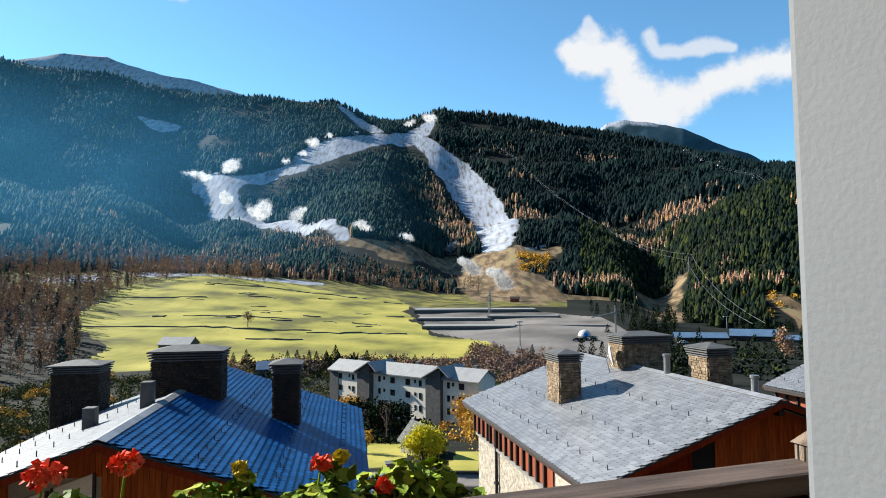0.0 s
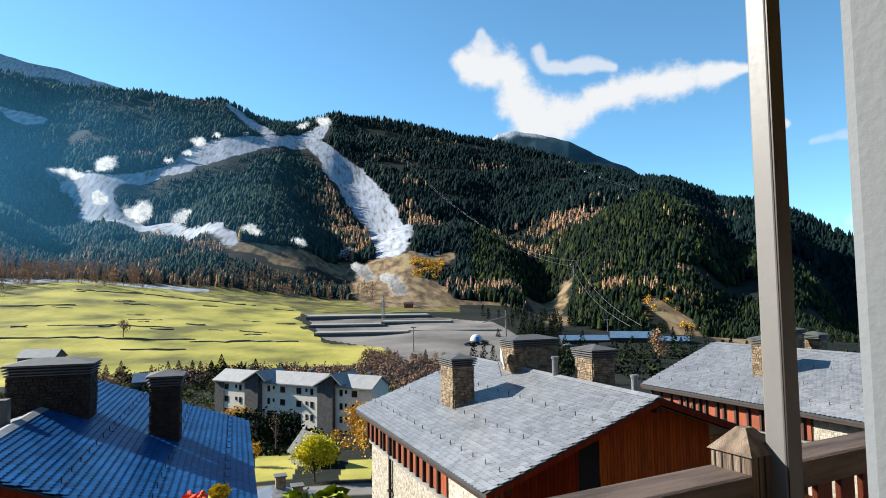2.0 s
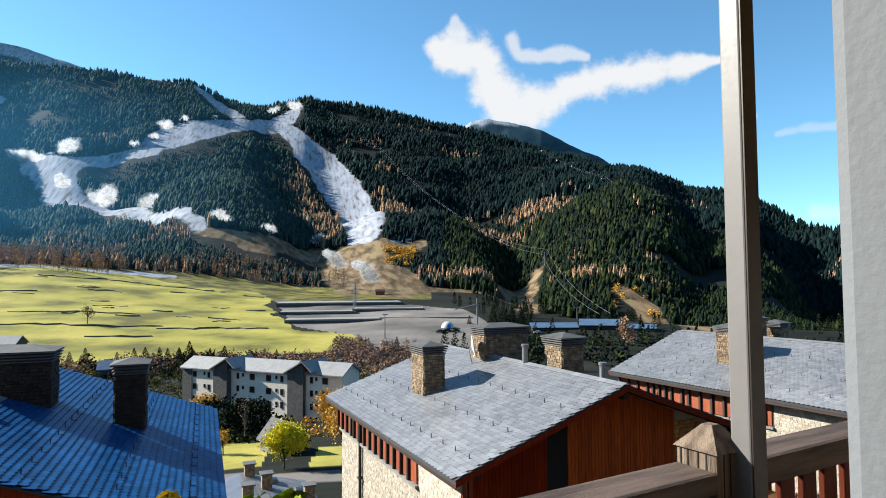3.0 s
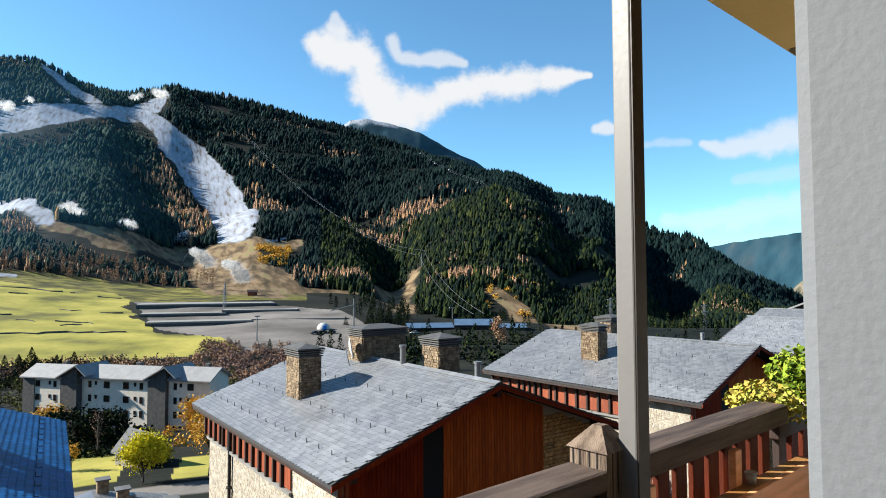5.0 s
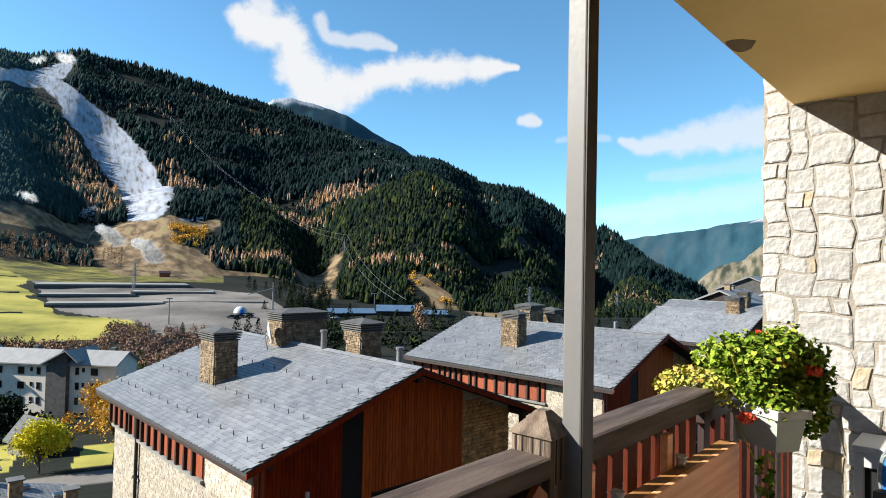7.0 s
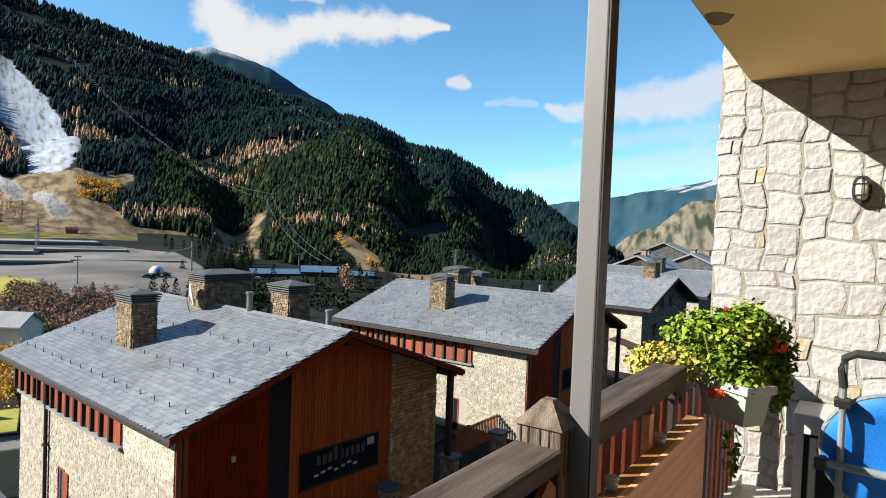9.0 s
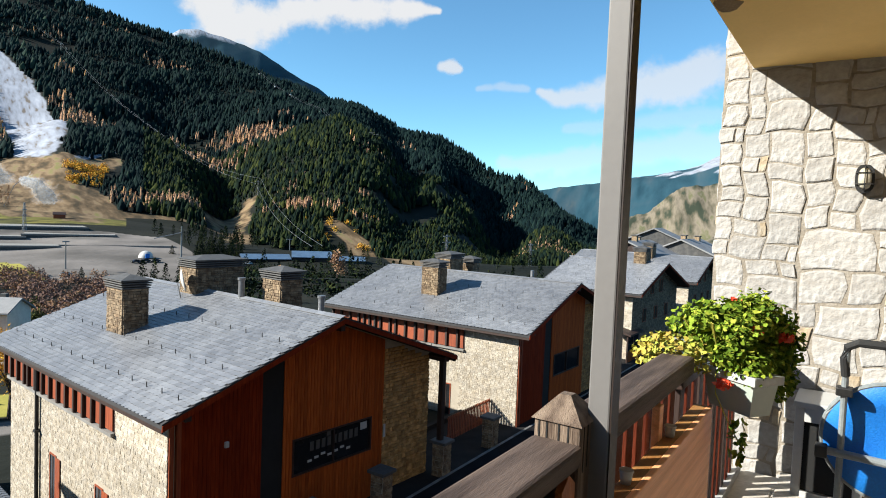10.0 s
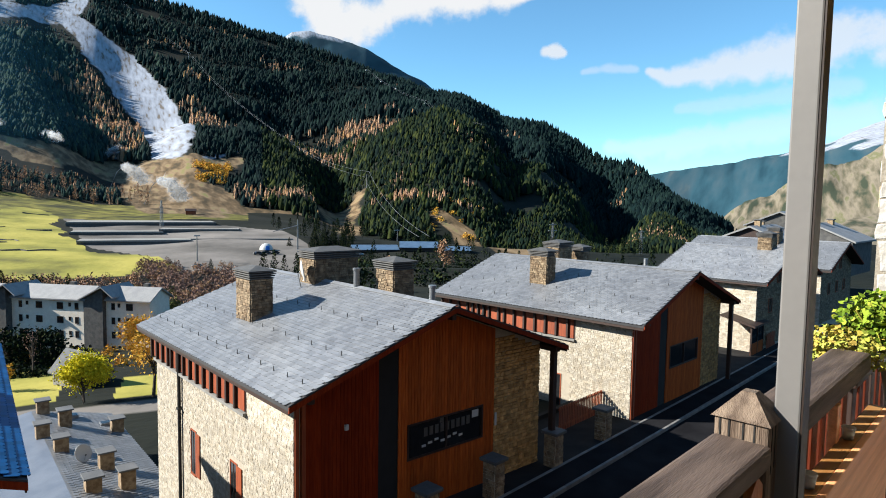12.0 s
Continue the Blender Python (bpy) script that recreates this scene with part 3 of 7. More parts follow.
# ---- far woods ----
def cone_tree(rng, tiers, sides):
    """A conifer of unit height: ragged tiers."""
    v, f = [], []
    for k in range(tiers):
        z0, z1 = 0.05 + 0.75 * k / tiers, min(1.0, 0.55 + 0.5 * (k + 1) / tiers) if k < tiers - 1 else 1.0
        r = 0.19 * (1 - 0.62 * k / tiers)
        base = len(v)
        for s in range(sides):
            t = 6.283 * (s + 0.5 * (k % 2)) / sides
            rr = r * rng.uniform(0.75, 1.15)
            v.append((rr * math.cos(t), rr * math.sin(t), z0 + rng.uniform(-0.04, 0.04)))
        v.append((rng.uniform(-0.01, 0.01), rng.uniform(-0.01, 0.01), z1))
        f += [(base + s, base + (s + 1) % sides, base + sides) for s in range(sides)]
    return np.array(v), np.array(f)


def feather_tree(rng, n=34, leaf=1.0):
    """A leafless or larch tree of unit height: many small twig clumps round an upright stem."""
    v, f = [(-.012, 0, 0), (.012, 0, 0), (0, 0, .85), (0, -.012, 0), (0, .012, 0)], [(0, 1, 2), (3, 4, 2)]
    for k in range(n):
        u = rng.uniform(0.14, 1.0)
        r, t = 0.21 * (1.05 - u) ** 0.6 * rng.uniform(0.25, 1.0), rng.uniform(0, 6.283)
        c = np.array([r * math.cos(t), r * math.sin(t), u * 0.96])
        a, b = rng.normal(size=3), rng.normal(size=3)
        a, b = a / np.linalg.norm(a) * leaf * rng.uniform(.035, .07), b / np.linalg.norm(b) * leaf * rng.uniform(.03, .06) + np.array([0, 0, .02])
        i = len(v)
        v += [tuple(c - a), tuple(c + b), tuple(c + a), tuple(c - b)]
        f += [(i, i + 1, i + 2), (i, i + 2, i + 3)]
    return np.array(v), np.array(f)


def wood_mesh(name, places, heights, kinds, material, label):
    rng = np.random.RandomState(7)
    vs, fs, base = [], [], 0
    pick = rng.randint(0, len(kinds), len(places))
    for k, (tv, tf) in enumerate(kinds):
        p, h = places[pick == k], heights[pick == k]
        if not len(p):
            continue
        t = rng.uniform(0, 6.283, len(p))
        w = h * rng.uniform(0.8, 1.3, len(p))
        x = (tv[None, :, 0] * np.cos(t)[:, None] - tv[None, :, 1] * np.sin(t)[:, None]) * w[:, None]
        y = (tv[None, :, 0] * np.sin(t)[:, None] + tv[None, :, 1] * np.cos(t)[:, None]) * w[:, None]
        z = tv[None, :, 2] * h[:, None]
        vs.append((np.stack([x, y, z], -1) + p[:, None]).reshape(-1, 3))
        fs.append((tf[None] + (np.arange(len(p)) * len(tv))[:, None, None] + base).reshape(-1, 3))
        base += len(p) * len(tv)
    v, f = np.concatenate(vs), np.concatenate(fs)
    me = bpy.data.meshes.new(name)
    me.vertices.add(len(v))
    me.vertices.foreach_set("co", v.ravel())
    me.loops.add(f.size)
    me.loops.foreach_set("vertex_index", f.ravel())
    me.polygons.add(len(f))
    me.polygons.foreach_set("loop_start", np.arange(0, f.size, 3))
    me.update(calc_edges=True)
    me.materials.append(material)
    return tagged(new(name, me), label, "forest", kind="stuff")


def pine_tree(rng, wide=1.0, sides=5):
    """A pine of unit height: one ragged, pointed crown."""
    v, f = [], []
    for z, r in ((.12, .17), (.5, .155)):
        for k in range(sides):
            t = 6.283 * (k + rng.uniform(-.25, .25)) / sides
            rr = r * wide * rng.uniform(.6, 1.3)
            v.append((rr * math.cos(t), rr * math.sin(t), z + rng.uniform(-.09, .09)))
    v.append((rng.uniform(-.03, .03), rng.uniform(-.03, .03), 1.0))
    for k in range(sides):
        b = (k + 1) % sides
        f += [(k, b, sides + b), (k, sides + b, sides + k), (sides + k, sides + b, 2 * sides)]
    return np.array(v), np.array(f)


def joined(*trees):
    v, f, base = [], [], 0
    for tv, tf in trees:
        v.append(tv), f.append(tf + base)
        base += len(tv)
    return np.concatenate(v), np.concatenate(f)


_rng = np.random.RandomState(11)
CONES = [pine_tree(_rng, w) for w in (.8, .9, 1.0, 1.1, 1.25, 1.4, 1.6, 1.2)] + [cone_tree(_rng, 3, 5) for _ in range(2)]
ROUNDS = [joined(pine_tree(_rng, .62, 4), feather_tree(_rng, 26, .85)) for _ in range(5)]
FIRS = [feather_tree(_rng, 170, .62) for _ in range(4)]
FEATHERS = [feather_tree(_rng, 120, .55) for _ in range(5)]
_n_try = 84000
_a = _rng.uniform(-38, 60, _n_try)
_foot, _ridge = lerp(FOOT_D, _a), np.interp(_a, BEARING, RIDGE_D)
_f = _rng.uniform(0, 1, _n_try)
_d = _foot + (_ridge * 1.03 - _foot) * _f ** 1.25
_x, _y = _d * np.sin(np.radians(_a)), _d * np.cos(np.radians(_a))
_keep = cover(_x, _y)[3] > _rng.uniform(0.25, 1, _n_try)
for _more in (14, 28, 42):
    _c = cover(_x + _more * np.sin(np.radians(_a)), _y + _more * np.cos(np.radians(_a)))
    _keep &= np.maximum(_c[0], _c[2]) < 0.6
    _keep &= ~inside(_x + 1.6 * _more * np.sin(np.radians(_a)), _y + 1.6 * _more * np.cos(np.radians(_a)), SHADE_RUN)
_x, _y, _a, _d = _x[_keep], _y[_keep], _a[_keep], _d[_keep]
_p = np.stack([_x, _y, land(_a, _d) - 0.6], -1)
_h = _rng.uniform(10, 22, len(_p)) * np.clip(_d / 1250, .5, 1.1) * (1 + 0.4 * wave(_x / 50, _y / 50, 41, 2))
_low = np.zeros(len(_p), bool)
for _more in (60, 80, 105, 130):
    _c = cover(_x + _more * np.sin(np.radians(_a)), _y + _more * np.cos(np.radians(_a)))
    _low |= (np.maximum(_c[0], _c[2]) > .5) & (_a < 26)
_h = np.where(_low, _h * .5, _h)
_crest = 1 - np.abs(_d / (_foot + .36 * (_ridge - _foot))[_keep] - 1.0) / .06
_band = np.maximum(np.clip(1.6 * _crest, 0, 1) * (_a > 15) * (_a < 34), max_of([near_line(_x, _y, q) for q in LARCH_BANDS]))
_larch = (0.0 + 0.75 * wave(_x / 110, _y / 110, 51, 3) + 0.9 * (wave(_x / 45, _y / 45, 57, 2) > 0.75) + 1.05 * np.clip(1.8 * _band, 0, 1) + 0.8 * (_d < lerp(FOOT_D, _a) + 50) * (_a < 14) + 0.45 * (_d < lerp(FOOT_D, _a) + 260) * (_a < 2)) > _rng.uniform(0.8, 2.1, len(_p))
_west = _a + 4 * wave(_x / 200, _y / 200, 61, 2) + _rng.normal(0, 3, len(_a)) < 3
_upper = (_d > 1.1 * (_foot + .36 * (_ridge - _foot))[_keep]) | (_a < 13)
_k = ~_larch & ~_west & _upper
wood_mesh("pine_forest", _p[_k], _h[_k], CONES, SHADE_PINE, "dense teal-black forest on the upper mountainside, shade in its colour")
_k = ~_larch & ~_west & ~_upper
wood_mesh("conifer_forest", _p[_k], _h[_k], CONES, CONIFER, "dense dark green conifer forest on the mountainside")
# western trees take the haze-tinted green
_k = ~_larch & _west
wood_mesh("spruce_forest", _p[_k], _h[_k], CONES, HAZE_CONIFER, "dense conifer forest round the ski runs, haze blue in its colour")
wood_mesh("larch_wood", _p[_larch], _h[_larch] * np.where(_band[_larch] > .2, 1.2, 0.95), ROUNDS, LARCH, "rusty brown autumn larches among the conifers")


# ---- slate-roofed houses ----
W, LEN, EAVE, RISE = 13.66, 15.9, -4.72, 2.39
PITCH = RISE / (W / 2)


def roof_z(x):
    return EAVE + (W / 2 - abs(x - W / 2)) * PITCH


def slate_shape(w, l, t):
    """One slate: a thin plate, lower corners cut."""
    c = w * 0.22
    top = [(-w / 2, l / 2), (w / 2, l / 2), (w / 2, -l / 2 + c), (w / 2 - c, -l / 2), (-w / 2 + c, -l / 2), (-w / 2, -l / 2 + c)]
    v = [(x, y, t) for x, y in top] + [(x, y, 0) for x, y in top[2:]] + []
    f = [tuple(range(5, -1, -1))[::-1]]
    f = [(5, 4, 3, 2, 1, 0)]
    f += [(2, 3, 7, 6), (3, 4, 8, 7), (4, 5, 9, 8)]
    return v, f


SLATE_V, SLATE_F = slate_shape(0.237, 0.32, 0.016)
THICK_V, THICK_F = slate_shape(0.237, 0.32, 0.028)


def stone_piece(rng, w, h, d, rough=.5):
    """One dressed stone: face set in from rough corners. Local x along, z up, outwards -y."""
    j = lambda s: rng.uniform(-s, s)
    b = min(w, h) * 0.10
    back = [(-w / 2 + j(b * rough), 0.02, -h / 2 + j(b * rough)), (w / 2 + j(b * rough), 0.02, -h / 2 + j(b * rough)), (w / 2 + j(b * rough), 0.02, h / 2 + j(b * rough)), (-w / 2 + j(b * rough), 0.02, h / 2 + j(b * rough))]
    mid = [(x * 0.99, -d * 0.62 + j(d * .12), z * 0.99) for x, _, z in back]
    face = [(x - math.copysign(b * rng.uniform(.5, 1.1), x), -d + j(d * .18), z - math.copysign(b * rng.uniform(.5, 1.1), z)) for x, _, z in back]
    v = back + mid + face
    f = []
    for a in (0, 4):
        f += [(a + k, a + (k + 1) % 4, a + 4 + (k + 1) % 4, a + 4 + k) for k in range(4)]
    f.append((8, 9, 10, 11))
    return v, f


def courses(rng, width, height, h_lo, h_hi, w_lo, w_hi, gap, split=0.0):
    """Stones in courses: x, z of the middle, w, h."""
    z = 0.0
    while z < height - 0.03:
        h = min(rng.uniform(h_lo, h_hi), height - z)
        x = -rng.uniform(0, w_hi * 0.5)
        while x < width:
            w = rng.uniform(w_lo, w_hi)
            x0, x1 = max(x, 0), min(x + w, width)
            if x1 - x0 > w_lo * 0.3:
                if rng.uniform() < split and h > h_lo * 1.3:
                    k = rng.uniform(0.4, 0.6)
                    yield (x0 + x1) / 2, z + h * k / 2, x1 - x0 - gap, h * k - gap
                    yield (x0 + x1) / 2, z + h * (1 + k) / 2, x1 - x0 - gap, h * (1 - k) - gap
                else:
                    yield (x0 + x1) / 2, z + h / 2, x1 - x0 - gap, h - gap
            x += w
        z += h


def stone_wall(parent, m, width, height, seed, sizes, depth, material, top=None, holes=(), own=0, name="stone", rough=.5):
    """Stones laid on a wall's face. m: pose of the face's lower left corner, x along it, z up, outwards -y. own: how many are pieces of their own."""
    rng = np.random.RandomState(seed)
    rows = []
    for x, z, w, h in courses(rng, width, height, *sizes):
        if top is not None and z + h / 2 > top(x):
            continue
        if any(x0 < x + w / 2 and x - w / 2 < x1 and z0 < z + h / 2 and z - h / 2 < z1 for x0, x1, z0, z1 in holes):
            continue
        rows.append((x, z, w, h))
    vs, fs = [], []
    for k, (x, z, w, h) in enumerate(rows[::-1]):
        v, f = stone_piece(rng, w, h, depth * rng.uniform(0.7, 1.2), rough)
        if k < own:
            ob = raw(name, v, f, material, parent)
            ob.matrix_local = m @ pose(x, 0, z)
        else:
            base = len(vs)
            vs += [m @ Vector((a + x, b, c + z)) for a, b, c in v]
            fs += [tuple(i + base for i in q) for q in f]
    if vs:
        tagged(raw("stonework", vs, fs, material, parent), kind="stuff")


def chimney(parent, x, y, wx, wy, z0, z1, seed, stone=None):
    """A stone stack with slab courses and a hipped cap, at the local place x, y."""
    stack = part("chimney", boxes((x - wx / 2 + .03, x + wx / 2 - .03, y - wy / 2 + .03, y + wy / 2 - .03, z0, z1 - 0.40)), DARK_MORTAR, parent, "rubble stone chimney stack")
    for k, (m, w) in enumerate(((pose(x - wx / 2 + .03, y - wy / 2 + .03, z0), wx - .06), (pose(x - wx / 2 + .03, y + wy / 2 - .03, z0, 0, 0, -90), wy - .06), (pose(x + wx / 2 - .03, y - wy / 2 + .03, z0, 0, 0, 90), wy - .06))):
        stone_wall(stack, m, w, z1 - z0 - 0.41, seed + k, (0.07, 0.17, 0.10, 0.32, 0.012, .25), 0.045, stone or CHIM_STONE)
    bm = bmesh.new()
    for k in range(4):
        e = 0.05 + 0.025 * k
        box(bm, x - wx / 2 - e, x + wx / 2 + e, y - wy / 2 - e, y + wy / 2 + e, z1 - 0.40 + k * 0.10, z1 - 0.40 + k * 0.10 + 0.05, bevel=0.012)
    box(bm, x - wx / 2 + .08, x + wx / 2 - .08, y - wy / 2 + .08, y + wy / 2 - .08, z1 - 0.42, z1)
    e = 0.14
    base = [bm.verts.new((x + sx * (wx / 2 + e), y + sy * (wy / 2 + e), z1 - 0.03)) for sx, sy in ((-1, -1), (1, -1), (1, 1), (-1, 1))]
    ridge = max(0, (wx - wy)) / 2, max(0, (wy - wx)) / 2
    tops = [bm.verts.new((x - ridge[0], y - ridge[1], z1 + 0.16)), bm.verts.new((x + ridge[0], y + ridge[1], z1 + 0.16))]
    bm.faces.new(base[::-1])
    if wx >= wy:
        quads = ((0, 1, 1, 0), (1, 2, 1, None), (2, 3, 0, 1), (3, 0, 0, None))
    else:
        quads = ((1, 2, 1, 0), (2, 3, 1, None), (3, 0, 0, 1), (0, 1, 0, None))
    for a, b, c, d in quads:
        bm.faces.new([base[a], base[b], tops[c]] + ([tops[d]] if d is not None and ridge != (0, 0) and tops[c] != tops[d] else []))
    part("chimney_cap", bm, CHIM_CAP, stack, "stacked slate slabs on the chimney")
    return stack


def slates(roof, own, seed, side, slate=None):
    """Slates of one slope; side -1 faces local -x. The lowest front ones are pieces of their own."""
    rng = np.random.RandomState(seed)
    ang = math.atan(PITCH)
    run = (W / 2) / math.cos(ang)
    step, wid = 0.21, 0.24
    rows = int(run / step)
    cols = int(LEN / wid)
    me = bpy.data.meshes.new("slate")
    sv, sf = (THICK_V, THICK_F) if slate is SLATE_SHADED else (SLATE_V, SLATE_F)
    me.from_pydata(sv, [], sf)
    me.materials.append(slate)
    vs, fs, count = [], [], 0
    for r in range(rows + 1):
        for c in range(cols + 1):
            y = (c + 0.5 * (r % 2)) * wid + 0.02
            if y > LEN - 0.15 or y < 0.12:
                continue
            s = 0.10 + r * step
            if s > run - 0.08:
                continue
            x = s * math.cos(ang)
            z = EAVE + s * math.sin(ang) + 0.10 + 0.016
            turn = Matrix.Rotation(-math.pi / 2, 4, "Z") @ Matrix.Rotation(ang - (0.12 if slate is SLATE_SHADED else 0.06) + rng.uniform(-.015, .015), 4, "X") @ Matrix.Rotation(rng.uniform(-.02, .02), 4, "Z")
            m = Matrix.Translation((x, y, z)) @ turn
            if side > 0:
                m = Matrix.Translation((W, LEN, 0)) @ Matrix.Rotation(math.pi, 4, "Z") @ m
            if count < own and r < 26 and y < 5:
                ob = new("slate", me)
                ob.parent = roof
                ob.matrix_local = m
                count += 1
            else:
                base = len(vs)
                vs += [m @ Vector(v) for v in sv]
                fs += [tuple(i + base for i in q) for q in sf]
    tagged(raw("slating", vs, fs, slate, roof), kind="stuff")


def planks(parent, x0, x1, y, z0, material, wid=0.15, gap=0.012, z1=None, skip=()):
    """Upright boards under the gable slope, facing local -y."""
    x = x0
    while x < x1 - 0.03:
        w = min(wid, x1 - x)
        a, b = x, x + w - gap
        ta, tb = (roof_z(a) - 0.16, roof_z(b) - 0.16) if z1 is None else (z1, z1)
        spans = [(z0, None)]
        for s0, s1, sz0, sz1 in skip:
            if s0 <= x < s1:
                spans = [(z0, sz0), (sz1, None)]
        for lo, hi in spans:
            ha, hb = (ta, tb) if hi is None else (hi, hi)
            v = [(a, y, lo), (b, y, lo), (b, y, hb), (a, y, ha), (a, y + .03, lo), (b, y + .03, lo), (b, y + .03, hb), (a, y + .03, ha)]
            raw("plank", v, [(0, 1, 2, 3), (1, 5, 6, 2), (4, 0, 3, 7), (3, 2, 6, 7), (5, 4, 7, 6), (0, 4, 5, 1)], material, parent)
        x += wid


def tall_window(parent, m, w, h, shutter=True):
    """A window in its opening: m is its lower left corner on the wall's face, outwards -y."""
    win = part("window", boxes((-.06, 0, -.03, .12, -.06, h + .06), (w, w + .06, -.03, .12, -.06, h + .06), (0, w, -.03, .12, h, h + .06), (0, w, -.06, .12, -.07, 0)), CLAD_RED, parent, "red-stained timber window")
    win.matrix_local = m
    part("pane", boxes((0, w, -.012, .004, 0, h)), GLASS_DARK, win)
    part("glazing_bar", boxes((w / 2 - .02, w / 2 + .02, -.028, -.013, 0, h)), DARK_WOOD, win)
    if shutter:
        part("shutter", boxes((w + .02, w + w * .9, -.05, -.02, 0, h)), CLAD_RED, win)
    return win


def house(m, label, seed, own=0, kind="A", base=-17.5):
    """A wide stone and timber house with a low slate roof; local x across the gable, y along the ridge."""
    rng = np.random.RandomState(seed)
    h = empty("house", m, label, "house", "slate-roofed houses")
    mid = W / 2
    # roof: two boarded slabs and their fascias
    ang = math.atan(PITCH)
    v = []
    for y in (0, LEN):
        v += [(0, y, EAVE - .06), (mid, y, EAVE + RISE - .06), (W, y, EAVE - .06), (W, y, EAVE + .10), (mid, y, EAVE + RISE + .10), (0, y, EAVE + .10)]
    f = [(0, 1, 4, 5), (1, 2, 3, 4), (11, 10, 7, 6), (10, 9, 8, 7), (0, 6, 7, 1), (1, 7, 8, 2), (5, 4, 10, 11), (4, 3, 9, 10), (0, 5, 11, 6), (2, 8, 9, 3)]
    roof = raw("roof", v, f, SLATE_BED, h, "low-pitched roof of grey slates")
    for side in (-1, 1):
        # the slope turned from the sun gets the slate with shade in its colour
        slates(roof, own if (side < 0) == (kind != "L") else 0, seed + side, side, SLATE_SHADED if kind == "L" and side > 0 else SLATE)
    bm = bmesh.new()
    for k in range(int(LEN / 0.5)):
        y0 = k * 0.5
        for sx in (-1, 1):
            a, b = (mid + sx * .005, EAVE + RISE + .155), (mid + sx * .22, EAVE + RISE + .155 - .21 * PITCH)
            q = [bm.verts.new((x, y, z + dz)) for y in (y0, y0 + .53) for dz in (0, .02) for x, z in (a, b)]
            bmesh.ops.convex_hull(bm, input=q)
    tagged(part("ridge_slating", bm, SLATE, roof), kind="stuff")
    for y in (-.03, LEN - .02):
        for x0, x1 in ((0, mid), (mid, W)):
            fb = bmesh.new()
            q = [fb.verts.new((x, yy, roof_z(x) + dz)) for yy in (y, y + .05) for x in (x0, x1) for dz in (-.13, .05)]
            bmesh.ops.convex_hull(fb, input=q)
            part("verge_board", fb, CLAD_DARK, h, "dark red timber verge board")
    for x in (0.02, W - .06):
        part("eave_board", boxes((x, x + .04, 0.05, LEN - .05, EAVE - .20, EAVE + .02)), DARK_WOOD, h)
    # snow hooks
    hook = bmesh.new()
    box(hook, -.012, .012, -.012, .012, 0, .17)
    box(hook, -.012, .16, -.012, .012, 0, .02)
    hm = None
    for side in (-1, 1):
        for srow, off in ((0.9, 0), (2.6, .4), (4.6, .1)):
            for k in range(15):
                y = 0.8 + off + k * 1.02
                x = srow if side < 0 else W - srow
                if y > LEN - .4:
                    continue
                if hm is None:
                    ob = part("snow_hook", hook, BLACK_METAL, roof)
                    hm = ob.data
                else:
                    ob = new("snow_hook", hm)
                    ob.parent = roof
                ob.location = (x, y, roof_z(x) + .13)
    # walls
    x0, x1, y0, y1 = 0.7, W - 0.7, 1.0, LEN - .8
    wall = bmesh.new()
    pts = [(x0, base), (x1, base), (x1, roof_z(x1) - .10), (mid, roof_z(mid) - .10), (x0, roof_z(x0) - .10)]
    ring = [[wall.verts.new((x, y, z)) for x, z in pts] for y in (y0 + .08, y1)]
    wall.faces.new(ring[0]), wall.faces.new(ring[1][::-1])
    for k in range(5):
        wall.faces.new((ring[0][k], ring[1][k], ring[1][(k + 1) % 5], ring[0][(k + 1) % 5]))
    body = part("wall", wall, MORTAR, h, "rubble stone wall")
    # west wall: stone below, a band of red boards between posts under the eave
    top = EAVE - 1.48
    face = pose(x0, y1, base, 0, 0, -90)
    holes = [(y1 - b, y1 - a, z0 - base, z1 - base) for a, b, z0, z1 in ((5.0, 6.3, -10.6, -8.3), (9.3, 10.5, -10.6, -8.3))]
    if kind != "L":
        stone_wall(body, face, y1 - y0, top - base, seed + 5, (0.06, 0.14, 0.09, 0.30, 0.008), 0.018, STONE, holes=holes, own=min(own, 120))
        stone_wall(body, face @ pose(y1 - 4.6, 0, top - base), 4.6 - y0, EAVE - .32 - top, seed + 6, (0.06, 0.14, 0.09, 0.30, 0.008), 0.018, STONE)
        band = part("boarded_band", boxes((x0 - .02, x0 + .10, 4.6, y1, top, EAVE - .25)), DARK_WOOD, h)
        part("ledge", boxes((x0 - .16, x0 + .05, 4.6, y1 + .05, top - .12, top)), CONCRETE, h, "grey concrete ledge")
        y = 4.7
        while y < y1 - .3:
            w = 0.62 if rng.uniform() < .85 else 0.3
            part("board", boxes((x0 - .06, x0 - .02, y, y + w, top + .04, EAVE - .30)), CLAD_RED, band)
            part("post", boxes((x0 - .17, x0 - .02, y + w + .02, y + w + .16, top, EAVE - .22), bevel=.01), DARK_WOOD, band)
            y += w + .18
        for a, z0 in ((5.2, -10.4), (9.5, -10.4)):
            if a + 1.2 > y1:
                continue
            tall_window(body, pose(x0, a + .9, z0, 0, 0, -90), .55, 1.9, kind == "A")
        pipe = bmesh.new()
        py = min(11.6, y1 - .6)
        tube(pipe, [(x0 - .12, py, EAVE - .1), (x0 - .12, py, -8.1), (x0 - .12, py, base)], .075)
        box(pipe, x0 - .22, x0 - .02, py - .12, py + .12, -7.9, -7.8)
        part("downpipe", pipe, BLACK_METAL, h, "black metal downpipe")
    # gable: boards, a dark recess, boards, stone
    lo = -9.2
